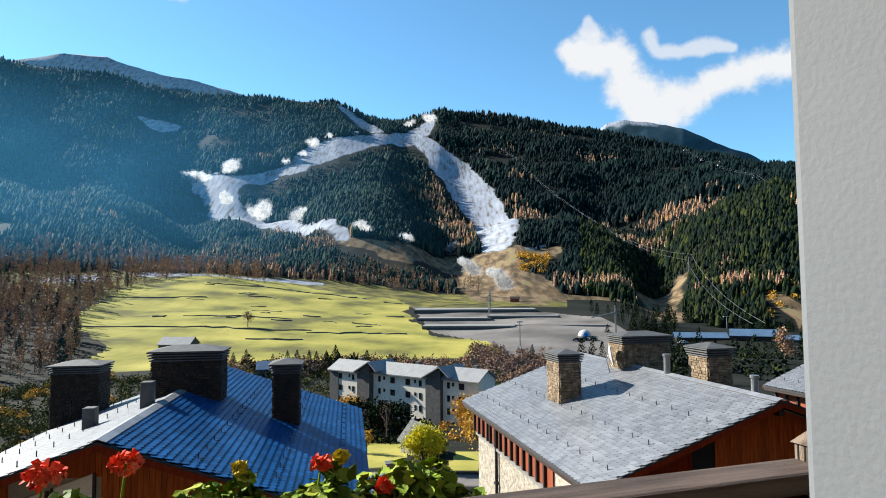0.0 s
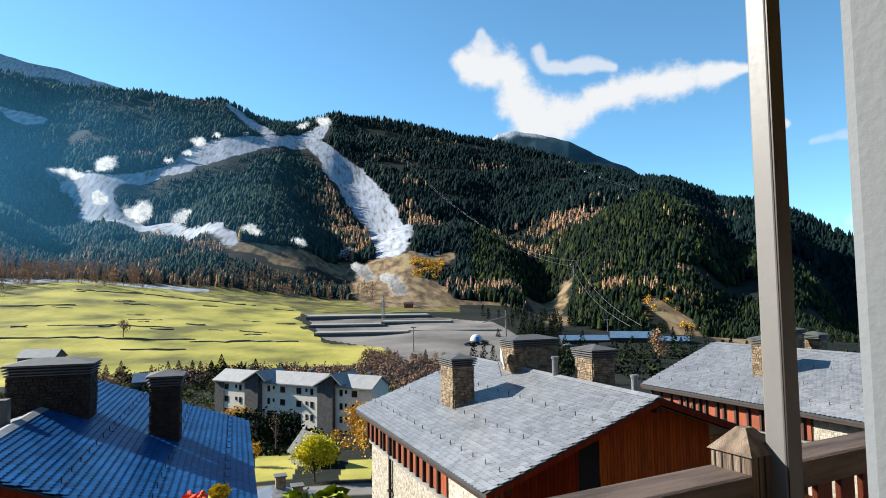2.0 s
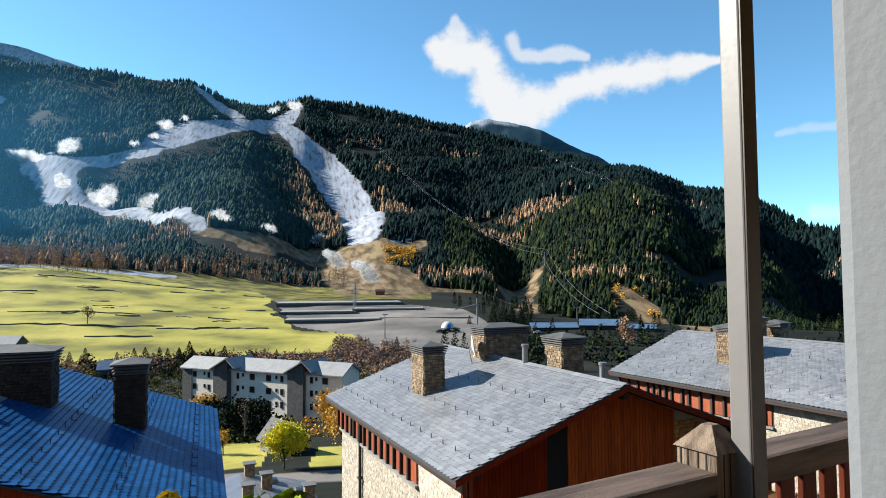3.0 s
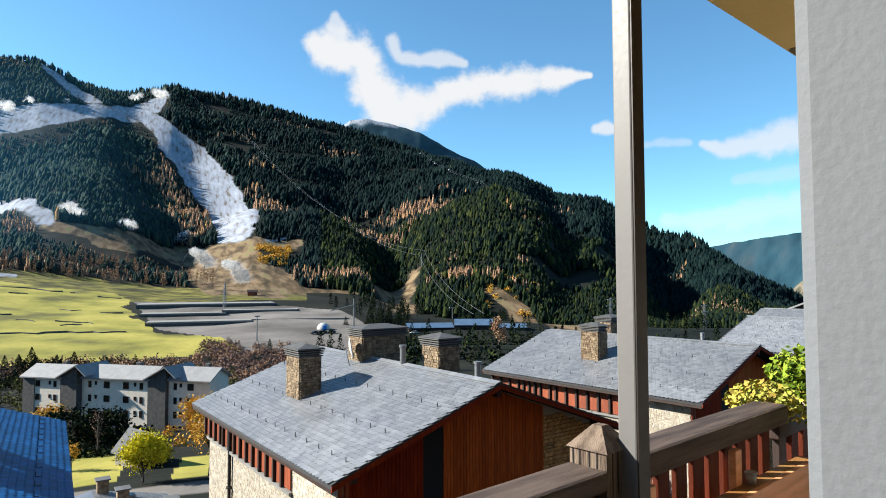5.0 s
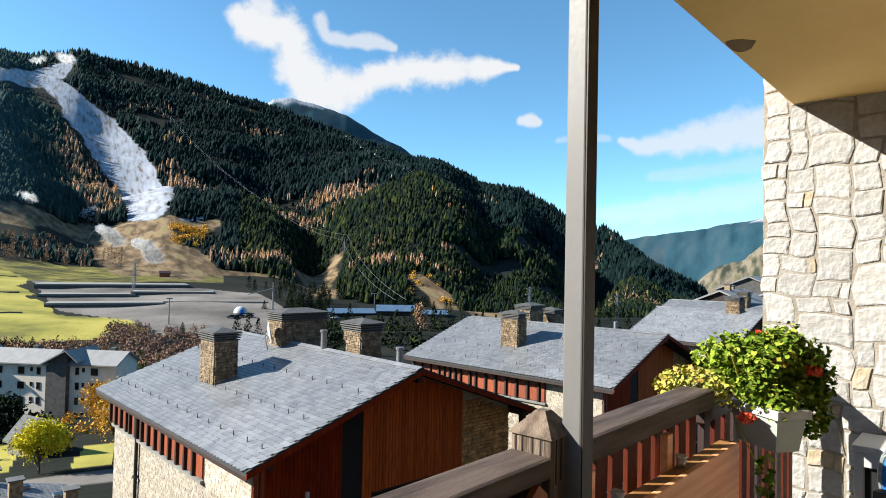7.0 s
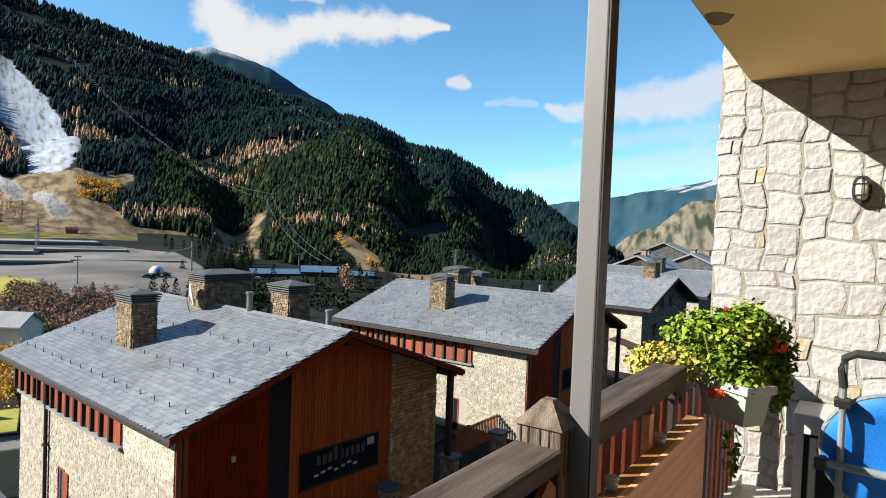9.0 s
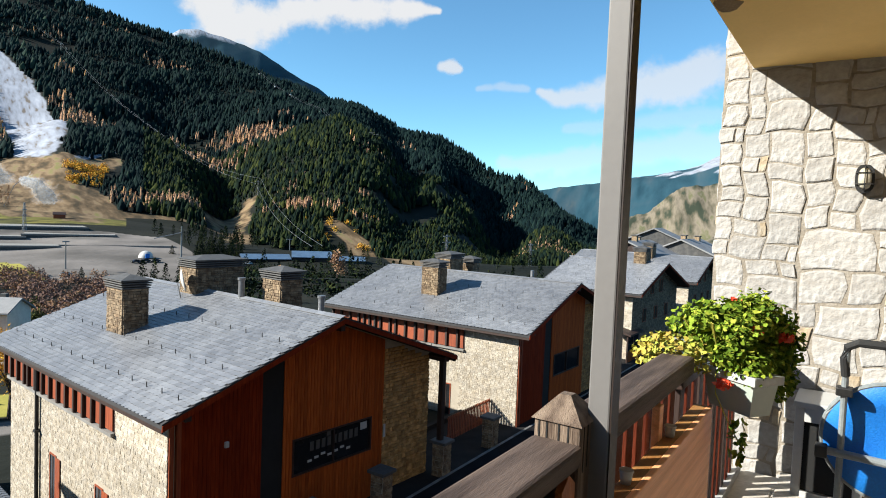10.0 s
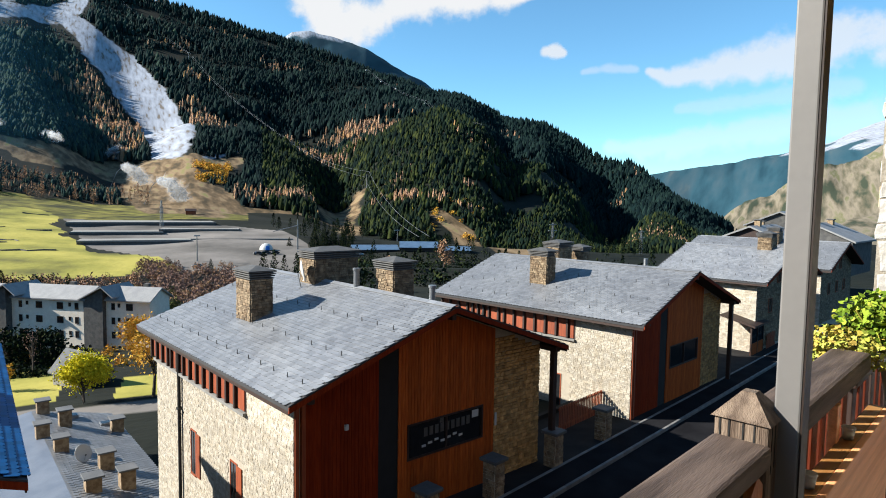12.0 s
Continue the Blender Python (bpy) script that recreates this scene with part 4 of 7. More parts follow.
    if kind in "AB":
        part("corner_post", boxes((x0 + .02, x0 + .16, y0 - .06, y0 + .08, lo - 2, roof_z(x0) - .12), (x0 + .26, x0 + .40, y0 - .06, y0 + .08, lo - 2, roof_z(x0) - .08)), CLAD_RED, h)
        planks(body, x0 + .42, 4.07, y0 + .02, lo - 1.2, CLAD_DARK)
        part("recess", boxes((4.07, 4.95, y0 + .04, y0 + .07, lo - 1.2, roof_z(4.07) - .14)), DARK, h)
        planks(body, 4.95, 10.0, y0, lo - 1.2, CLAD, skip=((5.4, 9.3, -8.05, -6.75),))
        stone_wall(body, pose(10.02, y0 + .06, lo - 1), x1 - 10.02, 6.2, seed + 8, (0.10, 0.2, 0.16, 0.42, 0.02), 0.05, WARM_STONE, top=lambda x: roof_z(10.02 + x) - .2 - lo + 1, own=min(own, 60))
        win = part("shop_window", boxes((5.36, 5.44, y0 - .03, y0 + .06, -8.1, -6.7), (9.26, 9.34, y0 - .03, y0 + .06, -8.1, -6.7), (5.4, 9.3, y0 - .03, y0 + .06, -8.1, -8.03), (5.4, 9.3, y0 - .03, y0 + .06, -6.77, -6.7), (7.3, 7.36, y0 - .03, y0 + .06, -8.05, -6.75)), DARK_WOOD, h, "wide dark shop window")
        part("pane", boxes((5.4, 9.3, y0 + .04, y0 + .055, -8.05, -6.75)), GLASS_DARK, win)
        if kind == "A":
            part("lettering", boxes(*[(6.2 + .28 * k, 6.38 + .28 * k, y0 + .025, y0 + .035, -7.35, -7.0) for k in range(9)], (7.0, 7.2, y0 + .025, y0 + .035, -6.98, -6.8)), LETTERS, win, "grey lettering on the glass")
            part("notice", boxes((8.75, 9.1, y0 + .02, y0 + .035, -7.15, -6.85), *[(6.1 + .32 * k, 6.3 + .32 * k, y0 + .02, y0 + .035, -7.75 + .06 * (k % 3), -7.66 + .06 * (k % 3)) for k in range(7)]), WHITE_PAINT, win, "white notices in the window")
            part("plaque", boxes((10.02, 10.12, y0 - .06, y0 - .02, -7.75, -7.2)), WHITE_PAINT, h, "small white wall plaque")
            part("wall_lamp", boxes((2.6, 2.74, y0 - .1, y0, -6.25, -6.05), bevel=.02), WHITE_PLASTIC, h)
        part("veranda_post", boxes((13.0, 13.24, .25, .5, lo - 1, roof_z(13.1) - .1), bevel=.02), DARK_WOOD, h, "dark timber veranda post")
        for px, pw, drop in ((13.05, .15, .14), (mid, .1, .2), (.85, .1, .12)):
            part("purlin", boxes((px - pw, px + pw, 0.1, y0 + .2, roof_z(px) - .22 - drop, roof_z(px) - drop)), DARK_WOOD, h)
    if kind == "C":
        stone_wall(body, pose(x0, y0 + .06, lo - 1), x1 - x0, 8.0, seed + 8, (0.12, 0.26, 0.2, 0.55, 0.02), 0.05, CHIM_STONE, top=lambda x: roof_z(x0 + x) - .2 - lo + 1)
        for a, z0 in ((3.4, -7.4), (6.4, -7.4), (9.4, -7.4), (5.2, -5.0), (7.6, -5.0)):
            tall_window(body, pose(a, y0 + .0, z0), .7, 1.1, False)
    if kind == "L":
        planks(body, x0 + .2, x1 - .2, y0 + .02, lo, CLAD, skip=((4.2, 6.6, -4.9, -3.35),))
        for a, b, ta, tb in ((4.35, 5.25, -3.95, -3.65), (5.45, 6.4, -3.58, -3.25)):
            win = raw("gable_window", [(a, y0 - .02, -5.0), (b, y0 - .02, -5.0), (b, y0 - .02, tb), (a, y0 - .02, ta), (a, y0 + .05, -5.0), (b, y0 + .05, -5.0), (b, y0 + .05, tb), (a, y0 + .05, ta)], [(0, 1, 2, 3), (1, 5, 6, 2), (4, 0, 3, 7), (3, 2, 6, 7), (0, 4, 5, 1)], RENDER_WALL, h, "pale blind in a gable window")
            part("frame", boxes((a - .07, a, y0 - .05, y0 + .03, -5.0, ta), (b, b + .07, y0 - .05, y0 + .03, -5.0, tb), (a - .07, b + .07, y0 - .05, y0 + .03, -5.07, -5.0)), DARK_WOOD, win)
    return h


def dish(name, m, radius, label):
    """A satellite dish on its arm."""
    ob = empty(name, m, label, "dish")
    bm = bmesh.new()
    n, rings = 20, 5
    prev = None
    for r in range(rings + 1):
        rad = radius * r / rings
        ring = [bm.verts.new((rad * math.cos(6.283 * k / n), -0.25 * rad * rad / radius, rad * 1.08 * math.sin(6.283 * k / n))) for k in range(n)] if r else [bm.verts.new((0, 0, 0))] * n
        if prev:
            for k in range(n):
                q = [prev[k], prev[(k + 1) % n], ring[(k + 1) % n], ring[k]]
                bm.faces.new(q if r > 1 else q[1:])
        prev = ring
    d = smooth(part("reflector", bm, WHITE_PAINT, ob))
    sol = d.modifiers.new("thickness", "SOLIDIFY")
    sol.thickness = 0.02
    part("arm", tube(bmesh.new(), [(0, 0, -radius), (0, -radius * .7, -radius * .3)], .015), STEEL, ob)
    part("receiver", boxes((-.04, .04, -radius * .75, -radius * .62, -radius * .38, -radius * .22), bevel=.01), BLACK_METAL, ob)
    part("bracket", tube(bmesh.new(), [(0, 0.02, 0), (0, .15, -.1), (0, .15, -radius - .45)], .025), STEEL, ob)
    return ob


HOUSE_A = pose(4.74, 19.24, 0, 0, 0, 12)
ha = house(HOUSE_A, "stone and red timber house with slate roof and shop window", 100, own=300)
chimney(ha, 3.12, 9.25, 1.05, 1.5, -4.1, -1.42, 1)
chimney(ha, 7.5, 10.2, 2.5, 1.5, -3.2, -0.78, 11)
chimney(ha, 8.0, 5.4, 1.15, 1.35, -3.2, -0.95, 21)
for _x, _y, _h in ((6.75, 6.6, .95), (8.1, 2.9, .9)):
    _b = tube(bmesh.new(), [(_x, _y, -2.9), (_x, _y, roof_z(_x) + _h)], .13, 14)
    tube(_b, [(_x, _y, roof_z(_x) + _h - .06), (_x, _y, roof_z(_x) + _h + .04)], .17, 14)
    part("flue_pipe", _b, STEEL, ha, "pale metal flue pipe")
dish("satellite_dish", HOUSE_A @ pose(5.75, 9.9, -1.75, -12, 0, 62), 0.5, "white satellite dish beside the big chimney")
HOUSE_B = pose(24.72, 23.85, 0, 0, 0, 16)
hb = house(HOUSE_B, "stone and timber house farther along the street with slate roof", 200, own=120, kind="B", base=-15)
chimney(hb, 3.4, 9.0, 1.0, 1.4, -4.1, -1.35, 31)
chimney(hb, 8.5, 11.3, 1.7, 1.3, -3.8, -1.1, 41)
chimney(hb, 10.9, 11.0, 1.0, 1.2, -4.4, -1.5, 51)
_b = tube(bmesh.new(), [(9.0, 4.6, -3.4), (9.0, 4.6, -1.9)], .13, 14)
part("flue_pipe", _b, STEEL, hb, "pale metal flue pipe")
HOUSE_L = pose(-15.21, 14.98, 0, 0, 0, 8)
hl = house(HOUSE_L, "red timber gabled house with one roof slope coloured for shade and three chimneys", 300, own=300, kind="L", base=-18)
chimney(hl, 10.65, 8.5, 1.0, 1.1, -4.4, -1.3, 61, SHADED_STONE)
chimney(hl, 7.0, 8.6, 2.5, 1.4, -3.1, -0.72, 71, SHADED_STONE)
chimney(hl, 1.0, 15.2 - 1.2, 2.0, 1.5, -5.0, -1.75, 81, SHADED_STONE)
part("flue", boxes((6.1, 6.5, 5.6, 6.0, -3, -1.55), bevel=.03), CHIM_CAP, hl, "dark square flue")
part("flue", boxes((4.3, 4.7, 5.6, 6.0, -3.5, -2.35), bevel=.03), CHIM_CAP, hl, "dark square flue")
HOUSE_C = pose(45.8, 30.93, 0.35, 0, 0, 14)
LEN = 10.0
hc = house(HOUSE_C, "farther slate-roofed stone house beside the street", 400, kind="C", base=-14)
LEN = 15.9
chimney(hc, 6.9, 2.6, 1.4, 1.2, -3.0, -0.9, 91)
hd = house(pose(61.6, 34.8, 0.4, 0, 0, 16), "dark-gabled stone house at the end of the row", 500, kind="C", base=-13)
chimney(hd, 6.0, 7.0, 1.4, 1.2, -3.2, -0.9, 95)


# ---- trees and bushes near the village ----
def leafy(name, x, y, height, spread, material, label, seed, leaves=1400, leaf=0.16, category="tree", bare=0.25, z=None):
    """A broadleaf tree: tapered trunk, limbs, and a ragged crown of leaf clumps."""
    rng = np.random.RandomState(seed)
    z = float(land_xy(np.array([x]), np.array([y]))[0]) if z is None else z
    t = empty(name, pose(x, y, z - .1), label, category)
    bm = bmesh.new()
    h0 = height * bare
    tube(bm, [(0, 0, 0), (rng.normal() * .1, rng.normal() * .1, h0), (rng.normal() * .2, rng.normal() * .2, height * .8)], [height * .03, height * .022, height * .006], 7)
    tips = []
    for k in range(11):
        a, up = rng.uniform(0, 6.28), rng.uniform(.35, .95)
        r = spread * rng.uniform(.5, .95) * (1.15 - .6 * up)
        start = Vector((0, 0, h0 + (height * .7 - h0) * rng.uniform(0, .8)))
        tip = Vector((r * math.cos(a), r * math.sin(a), h0 + (height * .95 - h0) * up))
        tube(bm, [start, (start + tip) / 2 + Vector((0, 0, .06 * height)), tip], [height * .012, height * .008, height * .003], 5)
        tips.append(tip)
    part("trunk", bm, BARK, t)
    tips.append(Vector((0, 0, height * .9)))
    c = np.array([tips[i] for i in rng.randint(0, len(tips), leaves)])
    pts = c + rng.normal(size=(leaves, 3)) * np.array([spread * .24, spread * .24, height * .10])
    v, f = clumps(pts, rng.uniform(.5, 1.2, leaves) * leaf, rng)
    raw("crown", v, f, material, t)
    return t


def fir(x, y, height, seed, label="dark green conifer beside the pasture"):
    rng = np.random.RandomState(seed)
    height *= rng.uniform(.65, .95)
    z = float(land_xy(np.array([x]), np.array([y]))[0])
    t = empty("conifer", pose(x, y, z - .1), label, "tree", "conifers near the village")
    part("trunk", tube(bmesh.new(), [(0, 0, 0), (0, 0, height * .96)], [height * .022, height * .004], 6), BARK, t)
    n = 700
    u = rng.uniform(0.03, 1, n) ** 1.2
    r = height * .36 * (1 - u) ** .8 * rng.uniform(.35, 1.1, n) + .05
    a = rng.uniform(0, 6.28, n)
    pts = np.stack([r * np.cos(a), r * np.sin(a), height * (.08 + .92 * u) - r * .35], 1)
    v, f = clumps(pts, rng.uniform(.03, .06, n) * height * (1.15 - .6 * u), rng, .45)
    raw("crown", v, f, CONIFER, t)
    return t


def thicket(name, places, sizes, material, label, seed, per=34, category="bushes", leaf=.55):
    """Undergrowth nobody could count: many leafy bushes as one."""
    rng = np.random.RandomState(seed)
    n = len(places)
    per = int(per * 2)
    who = np.repeat(np.arange(n), per)
    s = np.asarray(sizes)[who]
    d = rng.normal(size=(len(who), 3))
    d /= np.linalg.norm(d, axis=1, keepdims=True)
    d[:, 2] = np.abs(d[:, 2])
    pts = np.asarray(places)[who] + d * s[:, None] * rng.uniform(.35, 1, len(who))[:, None] * (1, 1, 1.25)
    v, f = clumps(pts, s * leaf * rng.uniform(.16, .34, len(who)), rng, .7)
    return tagged(raw(name, v, f, material), label, category, kind="stuff")


def on_land(x, y):
    return np.stack([x, y, land_xy(x, y)], -1)


leafy("lime_tree", -1.9, 84, 5.6, 2.9, LIME, "bright yellow-green broadleaf tree by the lane", 1, 9000, .17, bare=.06)
leafy("golden_tree", 5.6, 83, 7.6, 2.8, GOLD, "sparse yellow tree with dark forked trunk", 3, 1500, .16, bare=.35)
leafy("golden_tree", 6.4, 128, 6.0, 3.4, GOLD, "golden autumn tree in front of the apartment block", 4, 2200, .26)
leafy("golden_tree", 10.0, 130, 5.0, 3.2, GOLD, "golden autumn tree beside the apartment block", 5, 1400, .26)
leafy("golden_tree", -18.5, 140, 5.5, 3.5, GOLD, "golden shrub below the apartment block", 6, 900, .25)
leafy("golden_tree", -13.5, 102, 4.5, 1.3, GOLD, "slender golden sapling in the garden", 7, 350, .18)
leafy("golden_tree", -11.0, 100, 3.6, 1.1, GOLD, "slender golden sapling in the garden", 8, 260, .18)
leafy("dark_shrub", -12.5, 118, 6.5, 4.8, CONIFER, "large dark evergreen shrub in shade", 9, 1800, .35)
leafy("dark_shrub", -8.0, 122, 5.5, 3.6, CONIFER, "large dark evergreen shrub in shade", 10, 1200, .35)
leafy("birch", -8.8, 112, 7.0, 1.4, BARE, "thin bare pale-stemmed tree", 12, 150, .14)
leafy("larch_tree", 73, 131, 8.0, 2.0, LARCH, "rusty larch behind the roofs", 13, 700, .3)
leafy("larch_tree", 54, 122, 5.0, 1.6, LARCH, "rusty larch behind the roofs", 14, 500, .3)
leafy("field_tree", -100, 335, 8.5, 3.0, BARE, "lone leafless tree on the pasture", 15, 600, .3)
for _k, (_x, _y, _h) in enumerate(((-73, 243, 6), (-77, 240, 5), (-56, 238, 6), (-52, 236, 7), (-47, 234, 8), (-44, 232, 8), (-40, 230, 9), (-8, 236, 6), (-62, 240, 5), (-36, 226, 10), (-29, 222, 5), (-24, 219, 9), (-42, 222, 5), (100, 318, 11), (106, 322, 12), (111, 318, 12), (117, 322, 11), (123, 330, 11), (104, 312, 11), (97, 306, 10), (108, 312, 12), (113, 310, 11), (118, 313, 10), (93, 300, 8), (40, 262, 7), (-28, 215, 9), (-33, 213, 11), (-37, 214, 9), (88, 322, 5))):
    fir(_x, _y, _h, 100 + _k)


def scatter(n, a0, a1, d0, d1, seed):
    r = np.random.RandomState(seed)
    a, d = np.radians(r.uniform(a0, a1, n)), np.sqrt(r.uniform(d0 * d0, d1 * d1, n))
    return d * np.sin(a), d * np.cos(a)


# scrub slope, hedges and brush
_x, _y = scatter(620, -40, -16, 70, 225, 61)
_k = wave(_x / 30, _y / 30, 62, 2) > -.35
thicket("scrub", on_land(_x[_k], _y[_k]), np.random.RandomState(63).uniform(.9, 2.6, _k.sum()), SCRUB, "dense green and brown scrub on the valley slope", 64, 46)
_x, _y = scatter(90, -38, -15, 110, 235, 65)
thicket("golden_scrub", on_land(_x, _y), np.random.RandomState(66).uniform(1.2, 2.6, 90), GOLD, "yellow autumn bushes along the valley", 67, 60)
_x, _y = scatter(190, -24, 3, 212, 250, 68)
thicket("hedge", on_land(_x, _y), np.random.RandomState(69).uniform(1.2, 3.2, 190), LARCH, "brown and yellow hedge below the pasture", 70, 40)
_x, _y = scatter(60, -20, -2, 205, 240, 95)
thicket("dark_hedge", on_land(_x, _y), np.random.RandomState(96).uniform(1.6, 3.6, 60), CONIFER, "dark evergreen hedge behind the apartment blocks", 97, 60)
_x, _y = scatter(40, -22, 4, 205, 245, 98)
thicket("pale_brush", on_land(_x, _y), np.random.RandomState(99).uniform(1.6, 3.6, 40), BARE, "leafless pinkish brush below the pasture", 100, 60)
_x, _y = scatter(170, 3, 13, 185, 285, 71)
_k = ~inside(_x, _y, PARKING)
thicket("brush", on_land(_x[_k], _y[_k]), np.random.RandomState(72).uniform(1.4, 3.2, _k.sum()), BARE, "leafless brown brush on the bank", 73, 50)
_x, _y = scatter(130, -13, 6, 168, 212, 106)
thicket("bank_bushes", on_land(_x, _y), np.random.RandomState(107).uniform(1.2, 2.8, 130), SCRUB, "dark green bushes on the bank behind the apartment blocks", 108, 40)
_x, _y = scatter(60, -12, -1, 106, 134, 109)
thicket("dark_bank", on_land(_x, _y), np.random.RandomState(110).uniform(1.2, 2.6, 60), CONIFER, "dark shaded bushes below the apartment blocks", 111, 60)
_x, _y = scatter(16, -10, 3, 108, 136, 112)
thicket("golden_bushes", on_land(_x, _y), np.random.RandomState(113).uniform(.9, 1.8, 16), GOLD, "golden autumn bushes below the apartment blocks", 114, 60)
_x, _y = scatter(60, 4, 12, 190, 280, 74)
thicket("rusty_brush", on_land(_x, _y), np.random.RandomState(75).uniform(1.2, 2.4, 60), LARCH, "rusty autumn bushes on the bank", 76, 50)
_x, _y = scatter(260, 12, 50, 70, 300, 77)
_k = ~inside(_x, _y, PARKING)
thicket("valley_scrub", on_land(_x[_k], _y[_k]), np.random.RandomState(78).uniform(1.2, 3.4, _k.sum()), CONIFER, "dark scrub and bushes behind the houses", 79, 40)
_x, _y = scatter(60, 7.6, 10.3, 700, 790, 80)
thicket("golden_larches", on_land(_x, _y), np.random.RandomState(81).uniform(3, 6, 60), GOLD, "golden larch saplings beside the ski run", 82, 50)
_x, _y = scatter(50, 26, 33, 500, 590, 83)
thicket("tan_bushes", on_land(_x, _y), np.random.RandomState(84).uniform(2, 4.5, 50), GOLD, "golden bushes along the forest edge", 85, 40)

# leafless and larch groves on the left
_x, _y = scatter(300, -40, -22, 262, 560, 86)
_k = ~inside(_x, _y, FIELD) & (wave(_x / 55, _y / 55, 87, 2) > -.25)
_p = on_land(_x[_k], _y[_k])
wood_mesh("bare_grove", _p, np.random.RandomState(88).uniform(8, 15, len(_p)), FEATHERS, BARE, "grove of leafless purple-brown trees in shade")
_x, _y = scatter(560, -40, -22, 235, 560, 101)
_k = ~inside(_x, _y, FIELD) & (np.degrees(np.arctan2(_x, _y)) + 5 * wave(_x / 40, _y / 40, 102, 2) < -23)
_p = on_land(_x[_k], _y[_k])
wood_mesh("rusty_grove", _p, np.random.RandomState(103).uniform(7, 16, len(_p)), FEATHERS, LARCH, "grove of pinkish brown larches beside the pasture")
_x, _y = scatter(160, -40, -24, 240, 560, 104)
_k = ~inside(_x, _y, FIELD)
_p = on_land(_x[_k], _y[_k])
wood_mesh("grove_conifers", _p, np.random.RandomState(105).uniform(7, 15, len(_p)), FIRS, HAZE_CONIFER, "dark conifers among the leafless grove")
_x, _y = scatter(420, -38, -14, 575, 720, 89)
_p = on_land(_x, _y)
wood_mesh("larch_grove", _p, np.random.RandomState(90).uniform(10, 18, len(_p)), FEATHERS, LARCH, "pinkish brown larches at the foot of the mountain")
_x, _y = scatter(110, -12, 4, 610, 690, 91)
_p = on_land(_x, _y)
wood_mesh("larch_edge", _p, np.random.RandomState(92).uniform(8, 14, len(_p)), FEATHERS, LARCH, "brown larches at the forest edge")


# ---- thin blue sheet added before the western mountainside to imitate haze and glare ----
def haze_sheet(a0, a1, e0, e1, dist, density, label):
    m = bpy.data.materials.new("haze_tint")
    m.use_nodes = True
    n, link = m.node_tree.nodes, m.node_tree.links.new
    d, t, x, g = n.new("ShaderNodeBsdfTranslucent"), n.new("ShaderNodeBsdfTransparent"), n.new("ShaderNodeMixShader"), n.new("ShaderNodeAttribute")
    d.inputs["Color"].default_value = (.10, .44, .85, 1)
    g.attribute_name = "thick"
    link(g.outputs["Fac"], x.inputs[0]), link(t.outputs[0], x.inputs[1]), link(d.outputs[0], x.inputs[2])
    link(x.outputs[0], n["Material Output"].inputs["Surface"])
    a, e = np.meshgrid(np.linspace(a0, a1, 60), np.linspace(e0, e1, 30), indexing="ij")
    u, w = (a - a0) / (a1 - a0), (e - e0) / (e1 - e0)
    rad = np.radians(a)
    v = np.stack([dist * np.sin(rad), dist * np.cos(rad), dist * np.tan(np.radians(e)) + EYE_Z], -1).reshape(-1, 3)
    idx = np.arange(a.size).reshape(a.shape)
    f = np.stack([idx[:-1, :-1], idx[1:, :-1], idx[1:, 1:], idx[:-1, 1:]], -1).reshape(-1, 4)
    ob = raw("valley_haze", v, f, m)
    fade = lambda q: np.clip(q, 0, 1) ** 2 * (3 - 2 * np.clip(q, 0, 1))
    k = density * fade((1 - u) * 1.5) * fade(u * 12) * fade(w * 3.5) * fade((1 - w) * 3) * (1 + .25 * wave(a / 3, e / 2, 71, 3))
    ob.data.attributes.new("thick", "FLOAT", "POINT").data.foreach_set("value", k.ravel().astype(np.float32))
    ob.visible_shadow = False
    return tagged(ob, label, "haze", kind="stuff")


haze_sheet(-46, 3, .3, 19.5, 640, .078, "thin blue sheet added as haze before the shaded mountainside")


_x, _y = scatter(240, 13, 48, 215, 440, 93)
_k = ~inside(_x, _y, PARKING) & (max_of([near_line(_x, _y, q) for q in TRACKS]) < -.3) & (np.hypot(_x - 135, _y - 283) > 26)
_p = on_land(_x[_k], _y[_k])
wood_mesh("valley_conifers", _p, np.random.RandomState(94).uniform(6, 11, len(_p)), FIRS, CONIFER, "dark conifers scattered over the valley floor")


# ---- field walls and banks ----
def field_wall(points, height, seed):
    rng = np.random.RandomState(seed)
    v, f = [], []
    for (x0, y0), (x1, y1) in zip(points, points[1:]):
        n = max(2, int(math.hypot(x1 - x0, y1 - y0) / 5))
        for k in range(n):
            s = k / n
            x, y = x0 + (x1 - x0) * s + rng.normal() * .6, y0 + (y1 - y0) * s + rng.normal() * 1.2
            z = float(land_xy(np.array([x]), np.array([y]))[0])
            h = height * rng.uniform(.5, 1.3)
            v += [(x, y - .8, z - .4), (x, y - .5, z + h), (x, y + .5, z + h * .95), (x, y + 1.2, z - .2)]
    n = len(v) // 4
    for i in range(n - 1):
        for k in range(3):
            f.append((4 * i + k, 4 * i + 4 + k, 4 * i + 5 + k, 4 * i + 1 + k))
    f += [(0, 1, 2, 3), tuple(4 * n - 1 - k for k in range(4))]
    return tagged(raw("field_wall", v, f, GREY_WALL), "low dark dry-stone wall across the pasture", "wall", "pasture walls")


